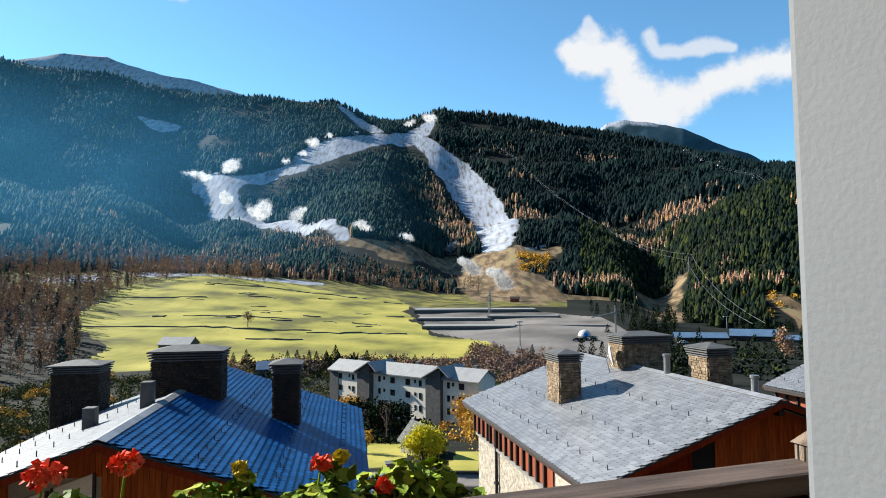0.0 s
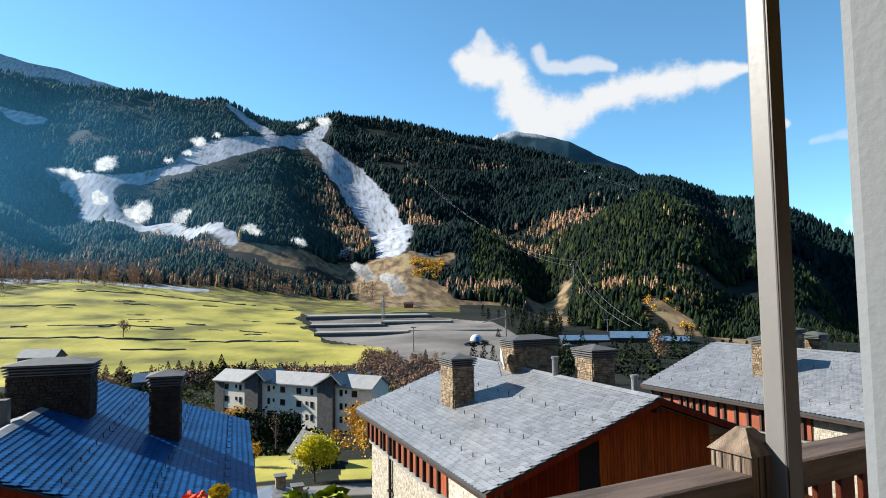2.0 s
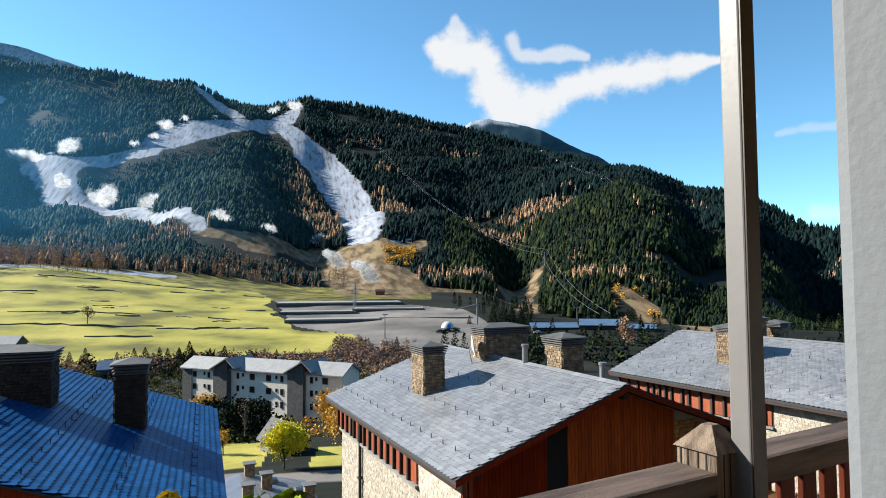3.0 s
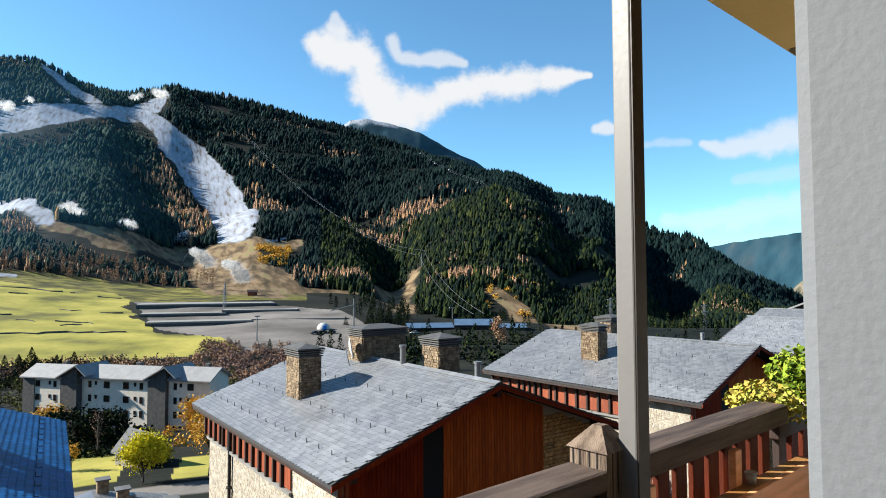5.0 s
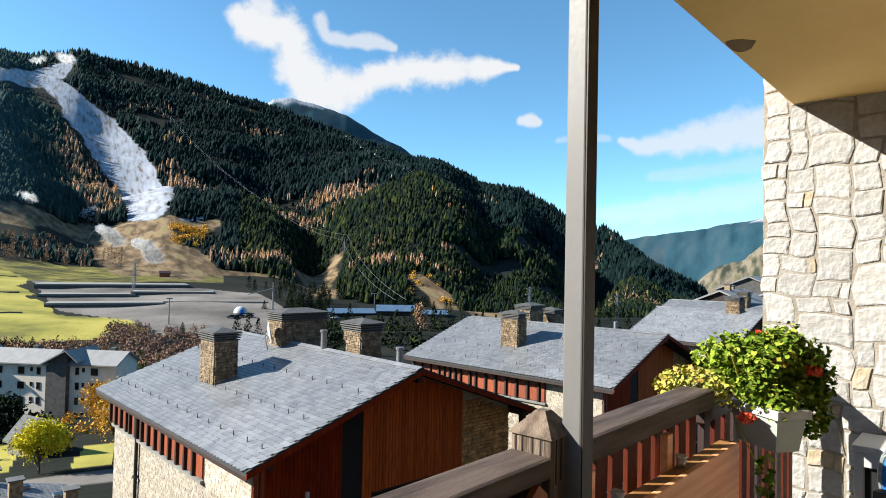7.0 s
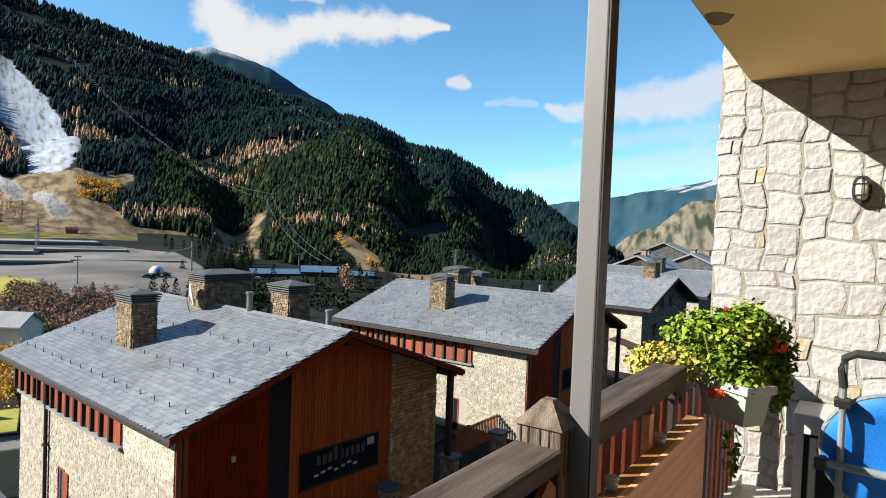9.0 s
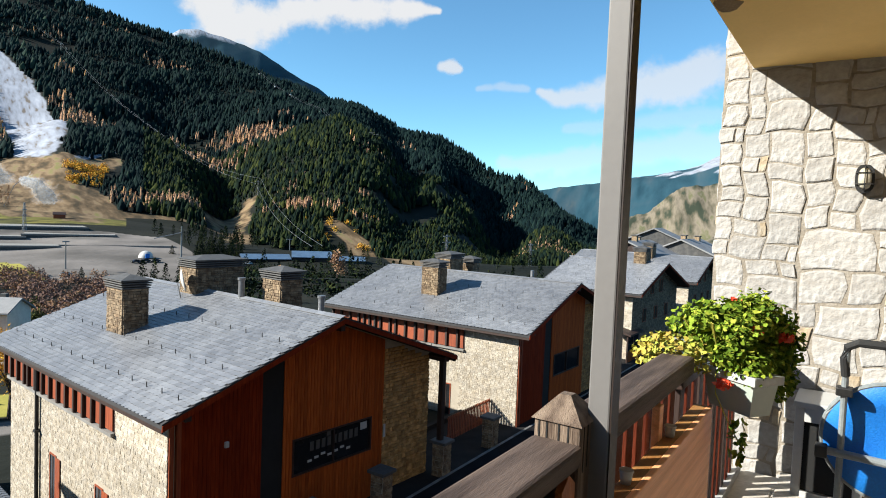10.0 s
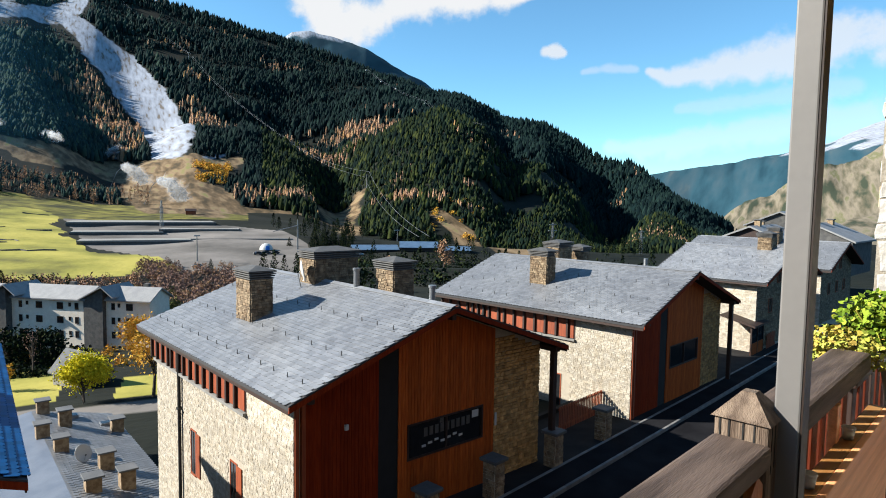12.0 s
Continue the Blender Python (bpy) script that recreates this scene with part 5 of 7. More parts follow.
for _k, (_pts, _h) in enumerate((
    (((-215, 316), (-178, 319), (-130, 326), (-90, 331), (-60, 329)), 1.1), (((-66, 322), (-40, 326), (-10, 328)), 1.0), (((-220, 378), (-190, 380)), .8), (((-150, 372), (-117, 374), (-80, 370)), .8),
    (((-230, 440), (-200, 442), (-160, 452)), 1.0), (((-140, 469), (-112, 462)), .9), (((-190, 520), (-150, 528), (-110, 520), (-60, 505)), 1.2), (((-250, 470), (-225, 480)), 1.0), (((-120, 410), (-95, 406)), .7), (((-90, 300), (-70, 297), (-58, 300)), 1.2))):
    field_wall(_pts, _h * .62, 900 + _k)
_r = np.random.RandomState(44)
for _k in range(22):
    _x, _y = _r.uniform(-195, -20), _r.uniform(345, 545)
    _w = _r.uniform(6, 20)
    if inside(np.array([_x, _x + _w]), np.array([_y, _y]), FIELD).all():
        field_wall(((_x, _y), (_x + _w * .5, _y + _r.uniform(-3, 3)), (_x + _w, _y + _r.uniform(-4, 4))), _r.uniform(.35, .7), 930 + _k)


# ---- buildings of the valley ----
def gabled(name, m, w, d, h, rise, wall, roof_mat, label, category="house", over=.5, windows=(), group=""):
    """A plain gabled building; local x along the front, y back, ridge along x; windows: x, z, width, height on the front."""
    b = empty(name, m, label, category, group)
    bm = bmesh.new()
    prof = [(0, -2.5), (d, -2.5), (d, h), (d / 2, h + rise), (0, h)]
    ring = [[bm.verts.new((x, y, z)) for y, z in prof] for x in (0, w)]
    bm.faces.new(ring[0][::-1]), bm.faces.new(ring[1])
    for k in range(5):
        bm.faces.new((ring[0][k], ring[0][(k + 1) % 5], ring[1][(k + 1) % 5], ring[1][k]))
    part("wall", bm, wall, b)
    k = rise / (d / 2)
    for side in (0, 1):
        y0, y1 = (-over, d / 2) if side == 0 else (d / 2, d + over)
        z0, z1 = (h - over * k, h + rise) if side == 0 else (h + rise, h - over * k)
        v = [(x, y, z + dz) for x in (-over, w + over) for y, z in ((y0, z0), (y1, z1)) for dz in (.02, .27)]
        part("roof", hull(v), roof_mat, b)
    for x, z, ww, wh in windows:
        win = part("window", boxes((x - .08, x, -.06, .06, z - .08, z + wh + .08), (x + ww, x + ww + .08, -.06, .06, z - .08, z + wh + .08), (x, x + ww, -.06, .06, z + wh, z + wh + .08), (x, x + ww, -.10, .06, z - .1, z)), DARK_WOOD, b)
        part("pane", boxes((x, x + ww, -.03, -.01, z, z + wh)), GLASS_DARK, win)
    return b


def hull(points):
    bm = bmesh.new()
    bmesh.ops.convex_hull(bm, input=[bm.verts.new(p) for p in points])
    return bm


def flats(x, y, z, w, d, cols, bay=0.0, grey_front=0.0):
    """A four-storey block; cols: share of the front's width, window width and height; bay: width of a stone stair bay at its end."""
    rows = [(w * fx - ww / 2, .85 + 2.78 * k + (1.15 - wh), ww, wh) for k in range(4) for fx, ww, wh in cols]
    b = gabled("apartment_block", pose(x, y, z, 0, 0, -38), w, d, 11.2, 1.9, RENDER_WALL, ROOF_FAR, "cream rendered four-storey apartment block with grey roof", "apartments", .6, rows, "apartment blocks")
    if bay:
        part("stair_bay", hull([(w + dx, yy, zz) for yy in (-.25, d) for dx, zz in ((.01, -2.5), (.01, 11.3), (bay, -2.5), (bay, 13.3))]), GREY_WALL, b, "dark grey stone stair bay")
        part("bay_roof", hull([(xx, yy, zz + dz) for yy in (-.9, d + .6) for xx, zz in ((w - .7, 11.0), (w + bay + .1, 13.6)) for dz in (.02, .27)]), ROOF_FAR, b)
        part("bay_roof", hull([(xx, yy, zz + dz) for yy in (-.9, d + .6) for xx, zz in ((w + bay + .1, 13.6), (w + bay + 2.6, 11.6)) for dz in (.02, .27)]), ROOF_FAR, b)
    if grey_front:
        part("stone_front", boxes((-.1, w * grey_front, -.2, -.01, -2.5, 11.1)), GREY_WALL, b, "dark grey stone cladding")
    part("chimney", boxes((w * .62, w * .62 + 1.1, d * .55, d * .55 + .8, 12.0, 13.9), bevel=.05), GREY_WALL, b)
    for k in range(2):
        x0 = w * (.3 + .35 * k)
        part("roof_light", boxes((x0, x0 + .8, d * .2, d * .2 + .9, 11.9, 12.15), bevel=.03), DARK_WOOD, b)
    return b


flats(-26.1, 156.2, -29.4, 9.4, 7.0, ((.38, 1.0, 1.1), (.70, .4, .6), (.84, .6, 1.1)), 4.0, .30)
flats(-15.2, 149.2, -29.3, 16.4, 7.0, ((.15, .6, 1.15), (.24, .4, .6), (.40, 1.25, 1.15), (.68, 1.2, 1.15), (.81, .4, .6), (.90, .65, 1.15)), 4.1)
flats(1.1, 137.4, -29.2, 9.6, 6.5, ((.20, .6, 1.15), (.33, .4, .6), (.56, 1.25, 1.15)))
gabled("barn", pose(-115, 262, -24.6, 0, 0, -8), 13.5, 8, 3.6, 2.6, GREY_WALL, ROOF_FAR, "old stone barn standing on the pasture", "barn", .5, ((6, .2, 1.4, 2.0),))
_ch = gabled("chalet", pose(1.3, 98.5, -25.3, 0, 0, 122), 6.4, 4.3, 2.9, 2.4, CONCRETE, SNOW_ROOF, "small chalet with pale roof and a gable darkened for shade", "house", .45)
# dark sheet over the gable wall puts its shade into the colour
part("gable_boarding", hull([(-.06 - dx, y, z) for dx in (0, .06) for y, z in ((.1, -.5), (4.2, -.5), (4.2, 2.9), (2.15, 5.15), (.1, 2.9))]), DARK_WOOD, _ch, "gable boarding, dark for its shade")
part("gable_window", boxes((-.18, -.12, 1.75, 2.5, 3.0, 3.9)), WHITE_PAINT, _ch, "small white-framed gable window")
gabled("shed_house", pose(-58, 205, -27, 0, 0, 10), 9, 7, 2.6, 2.0, GREY_WALL, BLUE_ROOF, "low house with a blue-grey roof among bushes", "house")
gabled("lift_building", pose(112, 292, -25.5, 0, 0, -15), 22, 12, 3.2, 1.8, DARK_WOOD, BLUE_ROOF, "lift station building with blue-grey roof", "building", .8, ((3, .5, 3, 1.6), (9, .5, 3, 1.6), (15, .5, 3, 1.6)))
gabled("lift_building", pose(134, 284, -25.0, 0, 0, -25), 18, 13, 4.0, 2.4, DARK_WOOD, BLUE_ROOF, "larger lift station building with blue roof", "building", .8, ((3, .5, 3, 1.8), (9, .5, 3, 1.8)))
gabled("lift_building", pose(152, 274, -25.4, 0, 0, -30), 14, 9, 3.2, 1.6, GREY_WALL, BLUE_ROOF, "low service building with blue roof", "building", .6)
gabled("cabin", pose(60, 505, -11, 0, 0, -10), 7, 5, 3.4, 1.4, CLAD_RED, DARK_WOOD, "red-brown timber cabin at the foot of the run", "cabin")
def stubs(m, places):
    for x, y, z in places:
        g = empty("roof_chimney", m @ pose(x, y, z), "small stone chimney with slab cap on a far roof", "chimney", "far chimneys")
        part("stack", boxes((-.5, .5, -.4, .4, -1.2, .8)), CHIM_STONE, g)
        part("cap", boxes((-.65, .65, -.55, .55, .8, .95), bevel=.03), CHIM_CAP, g)


stubs(pose(84, 52, -6.2, 0, 0, 20), ((4, 6, 5.2), (10, 7, 4.9)))
stubs(pose(98, 52, -5.8, 0, 0, 15), ((3, 6, 5.0), (8, 5, 4.9)))
gabled("end_house", pose(84, 52, -6.2, 0, 0, 20), 14, 12, 2.4, 2.6, DARK_WOOD, ROOF_FAR, "dark timber house with grey roof beyond the row", "house")
gabled("end_house", pose(98, 52, -5.8, 0, 0, 15), 12, 11, 2.6, 2.4, GREY_WALL, ROOF_FAR, "slate-roofed stone house beyond the row", "house")
gabled("end_house", pose(112, 66, -4.2, 0, 0, 25), 12, 11, 2.6, 2.4, GREY_WALL, ROOF_FAR, "slate-roofed stone house beyond the row", "house")


# terraced car park: retaining walls with pale decks
def terrace(x, y, z, w, d, h, yaw):
    t = empty("parking_terrace", pose(x, y, z, 0, 0, yaw), "concrete parking terrace with dark retaining wall", "terrace", "parking terraces")
    part("deck", boxes((0, w, 0, d, h - .25, h), bevel=.04), CONCRETE, t)
    part("retaining_wall", boxes((.1, w - .1, .1, d - .1, -3, h - .25)), GREY_WALL, t, "dark retaining wall")
    part("parapet", boxes((0, w, -.12, .1, h - .6, h + .25)), CONCRETE, t)


terrace(-12, 388, -19.5, 46, 22, 2.2, -4)
terrace(-8, 350, -21.8, 52, 20, 2.0, -4)
terrace(32, 392, -18.6, 44, 24, 2.4, -10)
terrace(44, 352, -21.6, 52, 24, 2.0, -12)
terrace(-15, 430, -15.5, 84, 40, 2.0, -3)


def car(x, y, yaw, paint, label, z=None):
    """A small car: body with cabin, glass, wheels."""
    z = float(land_xy(np.array([x]), np.array([y]))[0]) if z is None else z
    c = empty("car", pose(x, y, z, 0, 0, yaw), label, "car", "parked cars")
    bm = bmesh.new()
    side = [(-2.0, .35), (-2.05, .75), (-1.75, .9), (-1.25, .95), (-.75, 1.42), (.85, 1.45), (1.55, 1.0), (2.0, .92), (2.05, .4)]
    ring = [[bm.verts.new((x_, y_ * (.82 if z_ > 1.2 else 1), z_)) for x_, z_ in side] for y_ in (-.85, .85)]
    bm.faces.new(ring[0]), bm.faces.new(ring[1][::-1])
    for k in range(len(side)):
        bm.faces.new((ring[0][k], ring[1][k], ring[1][(k + 1) % len(side)], ring[0][(k + 1) % len(side)]))
    bmesh.ops.bevel(bm, geom=bm.edges[:], offset=.06, segments=2, affect="EDGES")
    smooth(part("body", bm, paint, c))
    part("windscreen", hull([(-1.2, s * .74, 1.0) for s in (-1, 1)] + [(-.82, s * .66, 1.38) for s in (-1, 1)] + [(-1.0, 0, 1.15), (-1.12, .6, 1.12)]), GLASS_DARK, c)
    for s in (-1, 1):
        part("side_window", boxes((-.7, 1.0, s * .80 - .02, s * .80 + .02, 1.02, 1.34), bevel=.01), GLASS_DARK, c)
        for wx in (-1.3, 1.3):
            wh = part("wheel", tube(bmesh.new(), [(wx, s * .66, .32), (wx, s * .88, .32)], .32, 16), FOAM, c)
            part("rim", tube(bmesh.new(), [(wx, s * .87, .32), (wx, s * .90, .32)], .19, 12), STEEL, wh)
    return c


CAR_DARK = mat("dark_car_paint", (0.02, 0.022, 0.03), (0.025, 0.028, 0.036), 2, 0.25, 0)
CAR_GREY = mat("silver_car_paint", (0.42, 0.43, 0.45), (0.46, 0.47, 0.49), 2, 0.3, 0, metal=.3)
CAR_WHITE = mat("white_car_paint", (0.72, 0.74, 0.76), (0.76, 0.78, 0.8), 2, 0.25, 0)
for _k, (_x, _y, _yaw, _p, _l) in enumerate(((66, 296, 10, CAR_DARK, "dark parked car on the car park"), (70, 297, 12, CAR_DARK, "dark parked car on the car park"), (74, 296, 8, CAR_DARK, "dark parked van-like car on the car park"), (36, 270, 20, CAR_GREY, "silver car at the car park entrance"), (95, 290, 15, CAR_GREY, "silver car near the white dome"), (104, 292, 0, CAR_DARK, "dark car near the lift buildings"), (112, 285, 0, CAR_WHITE, "white car near the lift buildings"))):
    car(_x, _y, _yaw, _p, _l)
car(41.4, 24.6, 17, CAR_WHITE, "white car parked along the street", -8.0)

# white dome tent
_t = empty("dome_tent", pose(73, 309, float(land_xy(np.array([73.0]), np.array([309.0]))[0])), "white and blue dome tent beside the car park", "tent")
_b = bmesh.new()
bmesh.ops.create_uvsphere(_b, u_segments=20, v_segments=12, radius=3.2)
bmesh.ops.delete(_b, geom=[v for v in _b.verts if v.co.z < -.3], context="VERTS")
smooth(part("canopy", _b, WHITE_PAINT, _t))
part("doorway", boxes((-.9, .9, -3.3, -3.0, 0, 2.0), bevel=.1), BLUE_FABRIC, _t)


# masts, lift towers and cables
def mast(name, x, y, height, label, arms, lattice=True, z=None):
    z = float(land_xy(np.array([x]), np.array([y]))[0]) if z is None else z
    t = empty(name, pose(x, y, z, 0, 0, 20), label, "tower")
    bm = bmesh.new()
    w = height * .05
    if lattice:
        for sx, sy in ((-1, -1), (1, -1), (1, 1), (-1, 1)):
            tube(bm, [(sx * w, sy * w, 0), (sx * w * .3, sy * w * .3, height)], height * .008, 5)
        for k in range(7):
            a, b = k / 7, (k + 1) / 7
            wa, wb = w * (1 - .7 * a), w * (1 - .7 * b)
            for s in (-1, 1):
                tube(bm, [(-s * wa, -wa, a * height), (s * wb, -wb, b * height)], height * .005, 4)
                tube(bm, [(-wa, -s * wa, a * height), (-wb, s * wb, b * height)], height * .005, 4)
    else:
        tube(bm, [(0, 0, 0), (0, 0, height)], [height * .028, height * .018], 10)
    part("shaft", bm, STEEL, t)
    for zz, reach in arms:
        part("crossarm", boxes((-reach, reach, -.2, .2, zz - .25, zz + .25), bevel=.05), STEEL, t)
    return t


mast("lift_tower", 285, 700, 17, "pale steel lift tower at the forest edge", ((15.5, 4),), False)
mast("lift_tower", 312, 1115, 18, "lift tower among the trees", ((17.5, 4),), False)
mast("lift_tower", 240, 1900, 18, "lift tower on the upper slope", ((17.5, 4),), False)
mast("lift_tower", 200, 430, 12, "lift tower above the station", ((11.5, 3),), False)
mast("power_pylon", 258, 318, 22, "lattice power pylon in the valley", ((21, 4), (17, 5)))
mast("power_pylon", 310, 292, 20, "lattice power pylon in the valley", ((19, 4), (15, 5)))
mast("street_lamp", 38, 285, 11, "tall street lamp at the car park", ((10.8, 1.4),), False)
mast("radio_mast", 36, 420, 16, "thin lattice mast behind the parking terraces", ((12, 1.2), (9, 1.2)))
mast("crane_mast", 86, 300, 16, "slender mast with a slanting jib", (), False)
tagged(link_mesh("jib", tube(bmesh.new(), [(86, 300, -10.5), (75, 303, -13.5)], .22, 6), STEEL), "slanting pale steel jib of the mast", "jib")


def cable(points, label, r=.1):
    bm = bmesh.new()
    path = []
    for a, b in zip(points, points[1:]):
        a, b = Vector(a), Vector(b)
        for k in range(10):
            s = k / 10
            path.append(a.lerp(b, s) - Vector((0, 0, (b - a).length * .02 * 4 * s * (1 - s))))
    path.append(Vector(points[-1]))
    tagged(link_mesh("lift_cable", tube(bm, path, r, 4), STEEL), label, "cable", "lift cables")


def top_of(x, y, h):
    return (x, y, float(land_xy(np.array([float(x)]), np.array([float(y)]))[0]) + h)


for _s in (-3, 3):
    cable([top_of(150 + _s, 290, 6), top_of(285 + _s, 700, 16.5), top_of(312 + _s, 1115, 17.5), top_of(240 + _s, 1900, 17.5), top_of(85 + _s, 2300, 16)], "chairlift cable climbing the forest")
CAB = ((645, 1247), (690, 1500), (718, 1660), (745, 1840))
for _s in (-3, 3):
    cable([top_of(447 + _s, 707, 20), top_of(647 + _s, 1247, 24), top_of(745 + _s, 1840, 24)], "gondola cable over the dark forest")
for _x, _y in CAB:
    _p = top_of(_x, _y, 17)
    _g = empty("gondola", pose(*_p), "white gondola cabin hanging from the cable", "gondola", "gondola cabins")
    part("cabin", boxes((-1.6, 1.6, -1.6, 1.6, 0, 3.2), bevel=.4), WHITE_PAINT, _g)
    part("hanger", boxes((-.15, .15, -.15, .15, 3.2, 6.5)), STEEL, _g)


# snow lances with their drifting mist
def mist_material():
    m = bpy.data.materials.new("snow_mist")
    m.use_nodes = True
    n, link = m.node_tree.nodes, m.node_tree.links.new
    d, t, x, g = n.new("ShaderNodeBsdfDiffuse"), n.new("ShaderNodeBsdfTransparent"), n.new("ShaderNodeMixShader"), n.new("ShaderNodeAttribute")
    tr, ad = n.new("ShaderNodeBsdfTranslucent"), n.new("ShaderNodeMixShader")
    d.inputs["Color"].default_value = tr.inputs["Color"].default_value = (.9, .92, .95, 1)
    g.attribute_name = "thick"
    link(d.outputs[0], ad.inputs[1]), link(tr.outputs[0], ad.inputs[2])
    link(g.outputs["Fac"], x.inputs[0]), link(t.outputs[0], x.inputs[1]), link(ad.outputs[0], x.inputs[2])
    link(x.outputs[0], n["Material Output"].inputs["Surface"])
    return m


MIST = mist_material()


def snow_lance(x, y, size, seed, arm=True, thick=.5):
    rng = np.random.RandomState(seed)
    p = top_of(x, y, 0)
    g = empty("snow_lance", pose(*p), "snow-making lance blowing a white plume of mist", "snow lance", "snow lances")
    if arm:
        part("lance", tube(bmesh.new(), [(-size * .5, 0, 0), (-size * .2, 0, size * .75), (0, 0, size * .95)], .25, 6), STEEL, g)
    else:
        part("lance", tube(bmesh.new(), [(0, 0, 0), (0, 0, size * .5)], .22, 6), STEEL, g)
    n = 900
    s = rng.uniform(0, 1, n) ** .8
    if arm:
        pts = np.stack([size * (.05 + .95 * s) + rng.normal(size=n) * size * .16 * (.2 + s), rng.normal(size=n) * size * .2 * (.3 + s), size * (.95 - .8 * s * s) + rng.normal(size=n) * size * .16 * (.2 + s)], 1)
    else:
        lobes = rng.normal(size=(7, 3)) * (.26, .2, .16) + (0, 0, .5)
        lobes[0] = (0, 0, .25)
        c = lobes[rng.randint(0, 7, n)]
        pts = (c + rng.normal(size=(n, 3)) * .13) * size * (1.0, 1.0, .95)
        s = np.clip(np.linalg.norm(pts / size - (0, 0, .45), axis=1), 0, .9)
    pts[:, 2] = np.maximum(pts[:, 2], .1 * size)
    v, f = clumps(pts, rng.uniform(.07, .2, n) * size, rng, .9)
    ob = tagged(raw("mist", v, f, MIST, g), kind="stuff")
    k = np.repeat(np.clip((1.05 - (s if arm else .85 * s)) * thick, .04, 1), 4).astype(np.float32)
    ob.data.attributes.new("thick", "FLOAT", "POINT").data.foreach_set("value", k)
    ob.visible_shadow = False


LANCES = ((-650, 1662, 44), (-612, 1650, 34), (-550, 1655, 54), (-506, 1500, 40), (-403, 1440, 56), (-248, 1180, 40), (-97, 821, 24), (-41, 836, 20), (31, 1000, 24), (-372, 1885, 36), (-379, 1782, 24), (-417, 1743, 26), (-336, 1960, 26), (-257, 1995, 20), (-95, 2270, 40), (-21, 2300, 46))
for _k, (_x, _y, _s) in enumerate(LANCES):
    snow_lance(_x, _y, _s * .85, 300 + _k, False, .15)
for _k, (_x, _y, _s) in enumerate(((27, 748, 24), (50, 612, 22))):
    snow_lance(_x, _y, _s, 330 + _k, True, .10)


# ---- low roofs between the houses ----
def low_house():
    b = empty("lower_house", pose(0.2, 36, 0, 0, 0, 10), "lower house with slate roofs, stubby chimneys and skylights", "house")
    part("wall", boxes((-5.4, 3.2, 0, 18, -22, -15.4)), MORTAR, b)
    part("roof", hull([(-5.8, -.4, -14.6), (-5.8, 18.4, -14.9), (-1.6, -.4, -13.7), (-1.6, 18.4, -13.9), (-5.8, -.4, -14.85), (-5.8, 18.4, -15.1)]), LOW_ROOF, b, "blue-grey slate roof slope")
    part("roof", hull([(-1.6, -.4, -13.7), (-1.6, 18.4, -13.9), (3.6, -.4, -14.9), (3.6, 18.4, -15.1), (3.6, -.4, -15.1), (3.6, 18.4, -15.3), (-1.6, -.4, -14.0)]), SLATE, b, "slate roof slope")
    vs, fs = [], []
    for r in range(17):
        for c in range(52):
            x, y = -1.5 + r * .3 + .15, -.2 + c * .355 + .17 * (r % 2)
            m = Matrix.Translation((x, y, -13.68 - (x + 1.6) * .231 - y * .0106 + .02)) @ Matrix.Rotation(math.pi / 2, 4, "Z") @ Matrix.Rotation(.226 - .06, 4, "X")
            base = len(vs)
            vs += [m @ Vector(q) for q in SLATE_V]
            fs += [tuple(i + base for i in q) for q in SLATE_F]
    tagged(raw("slating", vs, fs, SLATE, b), kind="stuff")
    for x, y, h in ((-.95, 17.7, 1.0), (.0, 14.6, 1.2), (3.0, 13.4, 1.0), (-1.6, 12.2, .9), (-1.0, 9.0, 1.0), (.8, 5.5, 1.2), (1.2, 2.2, 1.3), (-.5, 2.0, 1.0)):
        z = -13.9 - max(0, x + 1.6) * .23
        c = part("chimney", boxes((x - .38, x + .38, y - .38, y + .38, z - .6, z + h), bevel=.02), CHIM_STONE, b)
        part("chimney_cap", boxes((x - .5, x + .5, y - .5, y + .5, z + h, z + h + .1), bevel=.02), SNOW_ROOF, c, "pale slab cap")
    for x, y in ((.1, 16.4), (2.2, 14.6), (.6, 6.9)):
        k = part("skylight", boxes((x, x + 1.0, y, y + .7, -14.15 - (x + 1) * .2, -13.95 - (x + 1) * .2), bevel=.02), STEEL, b)
        part("pane", boxes((x + .08, x + .92, y + .08, y + .62, -13.95 - (x + 1) * .2, -13.93 - (x + 1) * .2)), GLASS_DARK, k)


low_house()
dish("satellite_dish", pose(-1.2, 42.8, -13.6, -20, 0, 30), 0.5, "pale satellite dish on the low roof")

# ---- street ----
ST = pose(8.0, 17.4, -10.16, 0, 0, 17.6)
road = tagged(link_mesh("road", boxes((-30, 60, -7.2, -.02, -.10, .0)), ASPHALT), "dark asphalt village street in shade", "road", kind="structure")
road.matrix_world = ST
path_ob = tagged(link_mesh("pavement", boxes((-30, 60, .14, 1.3, -.1, .13)), ASPHALT), "narrow pavement along the street", "pavement", kind="structure")
path_ob.matrix_world = ST
_kerb = None
for _k in range(88):
    for _yy in (0.0, 1.3):
        if _kerb is None:
            _ob = part("kerbstone", boxes((0, .98, 0, .14, -.1, .16), bevel=.015), KERB, path_ob)
            _kerb = _ob.data
        else:
            _ob = new("kerbstone", _kerb)
            _ob.parent = path_ob
        _ob.location = (-28 + _k, _yy, 0)
yard = tagged(link_mesh("yard", boxes((-14, 60, 1.46, 5.5, -.1, .06)), YARD), "paved forecourt before the houses", "ground", kind="structure")
yard.matrix_world = ST
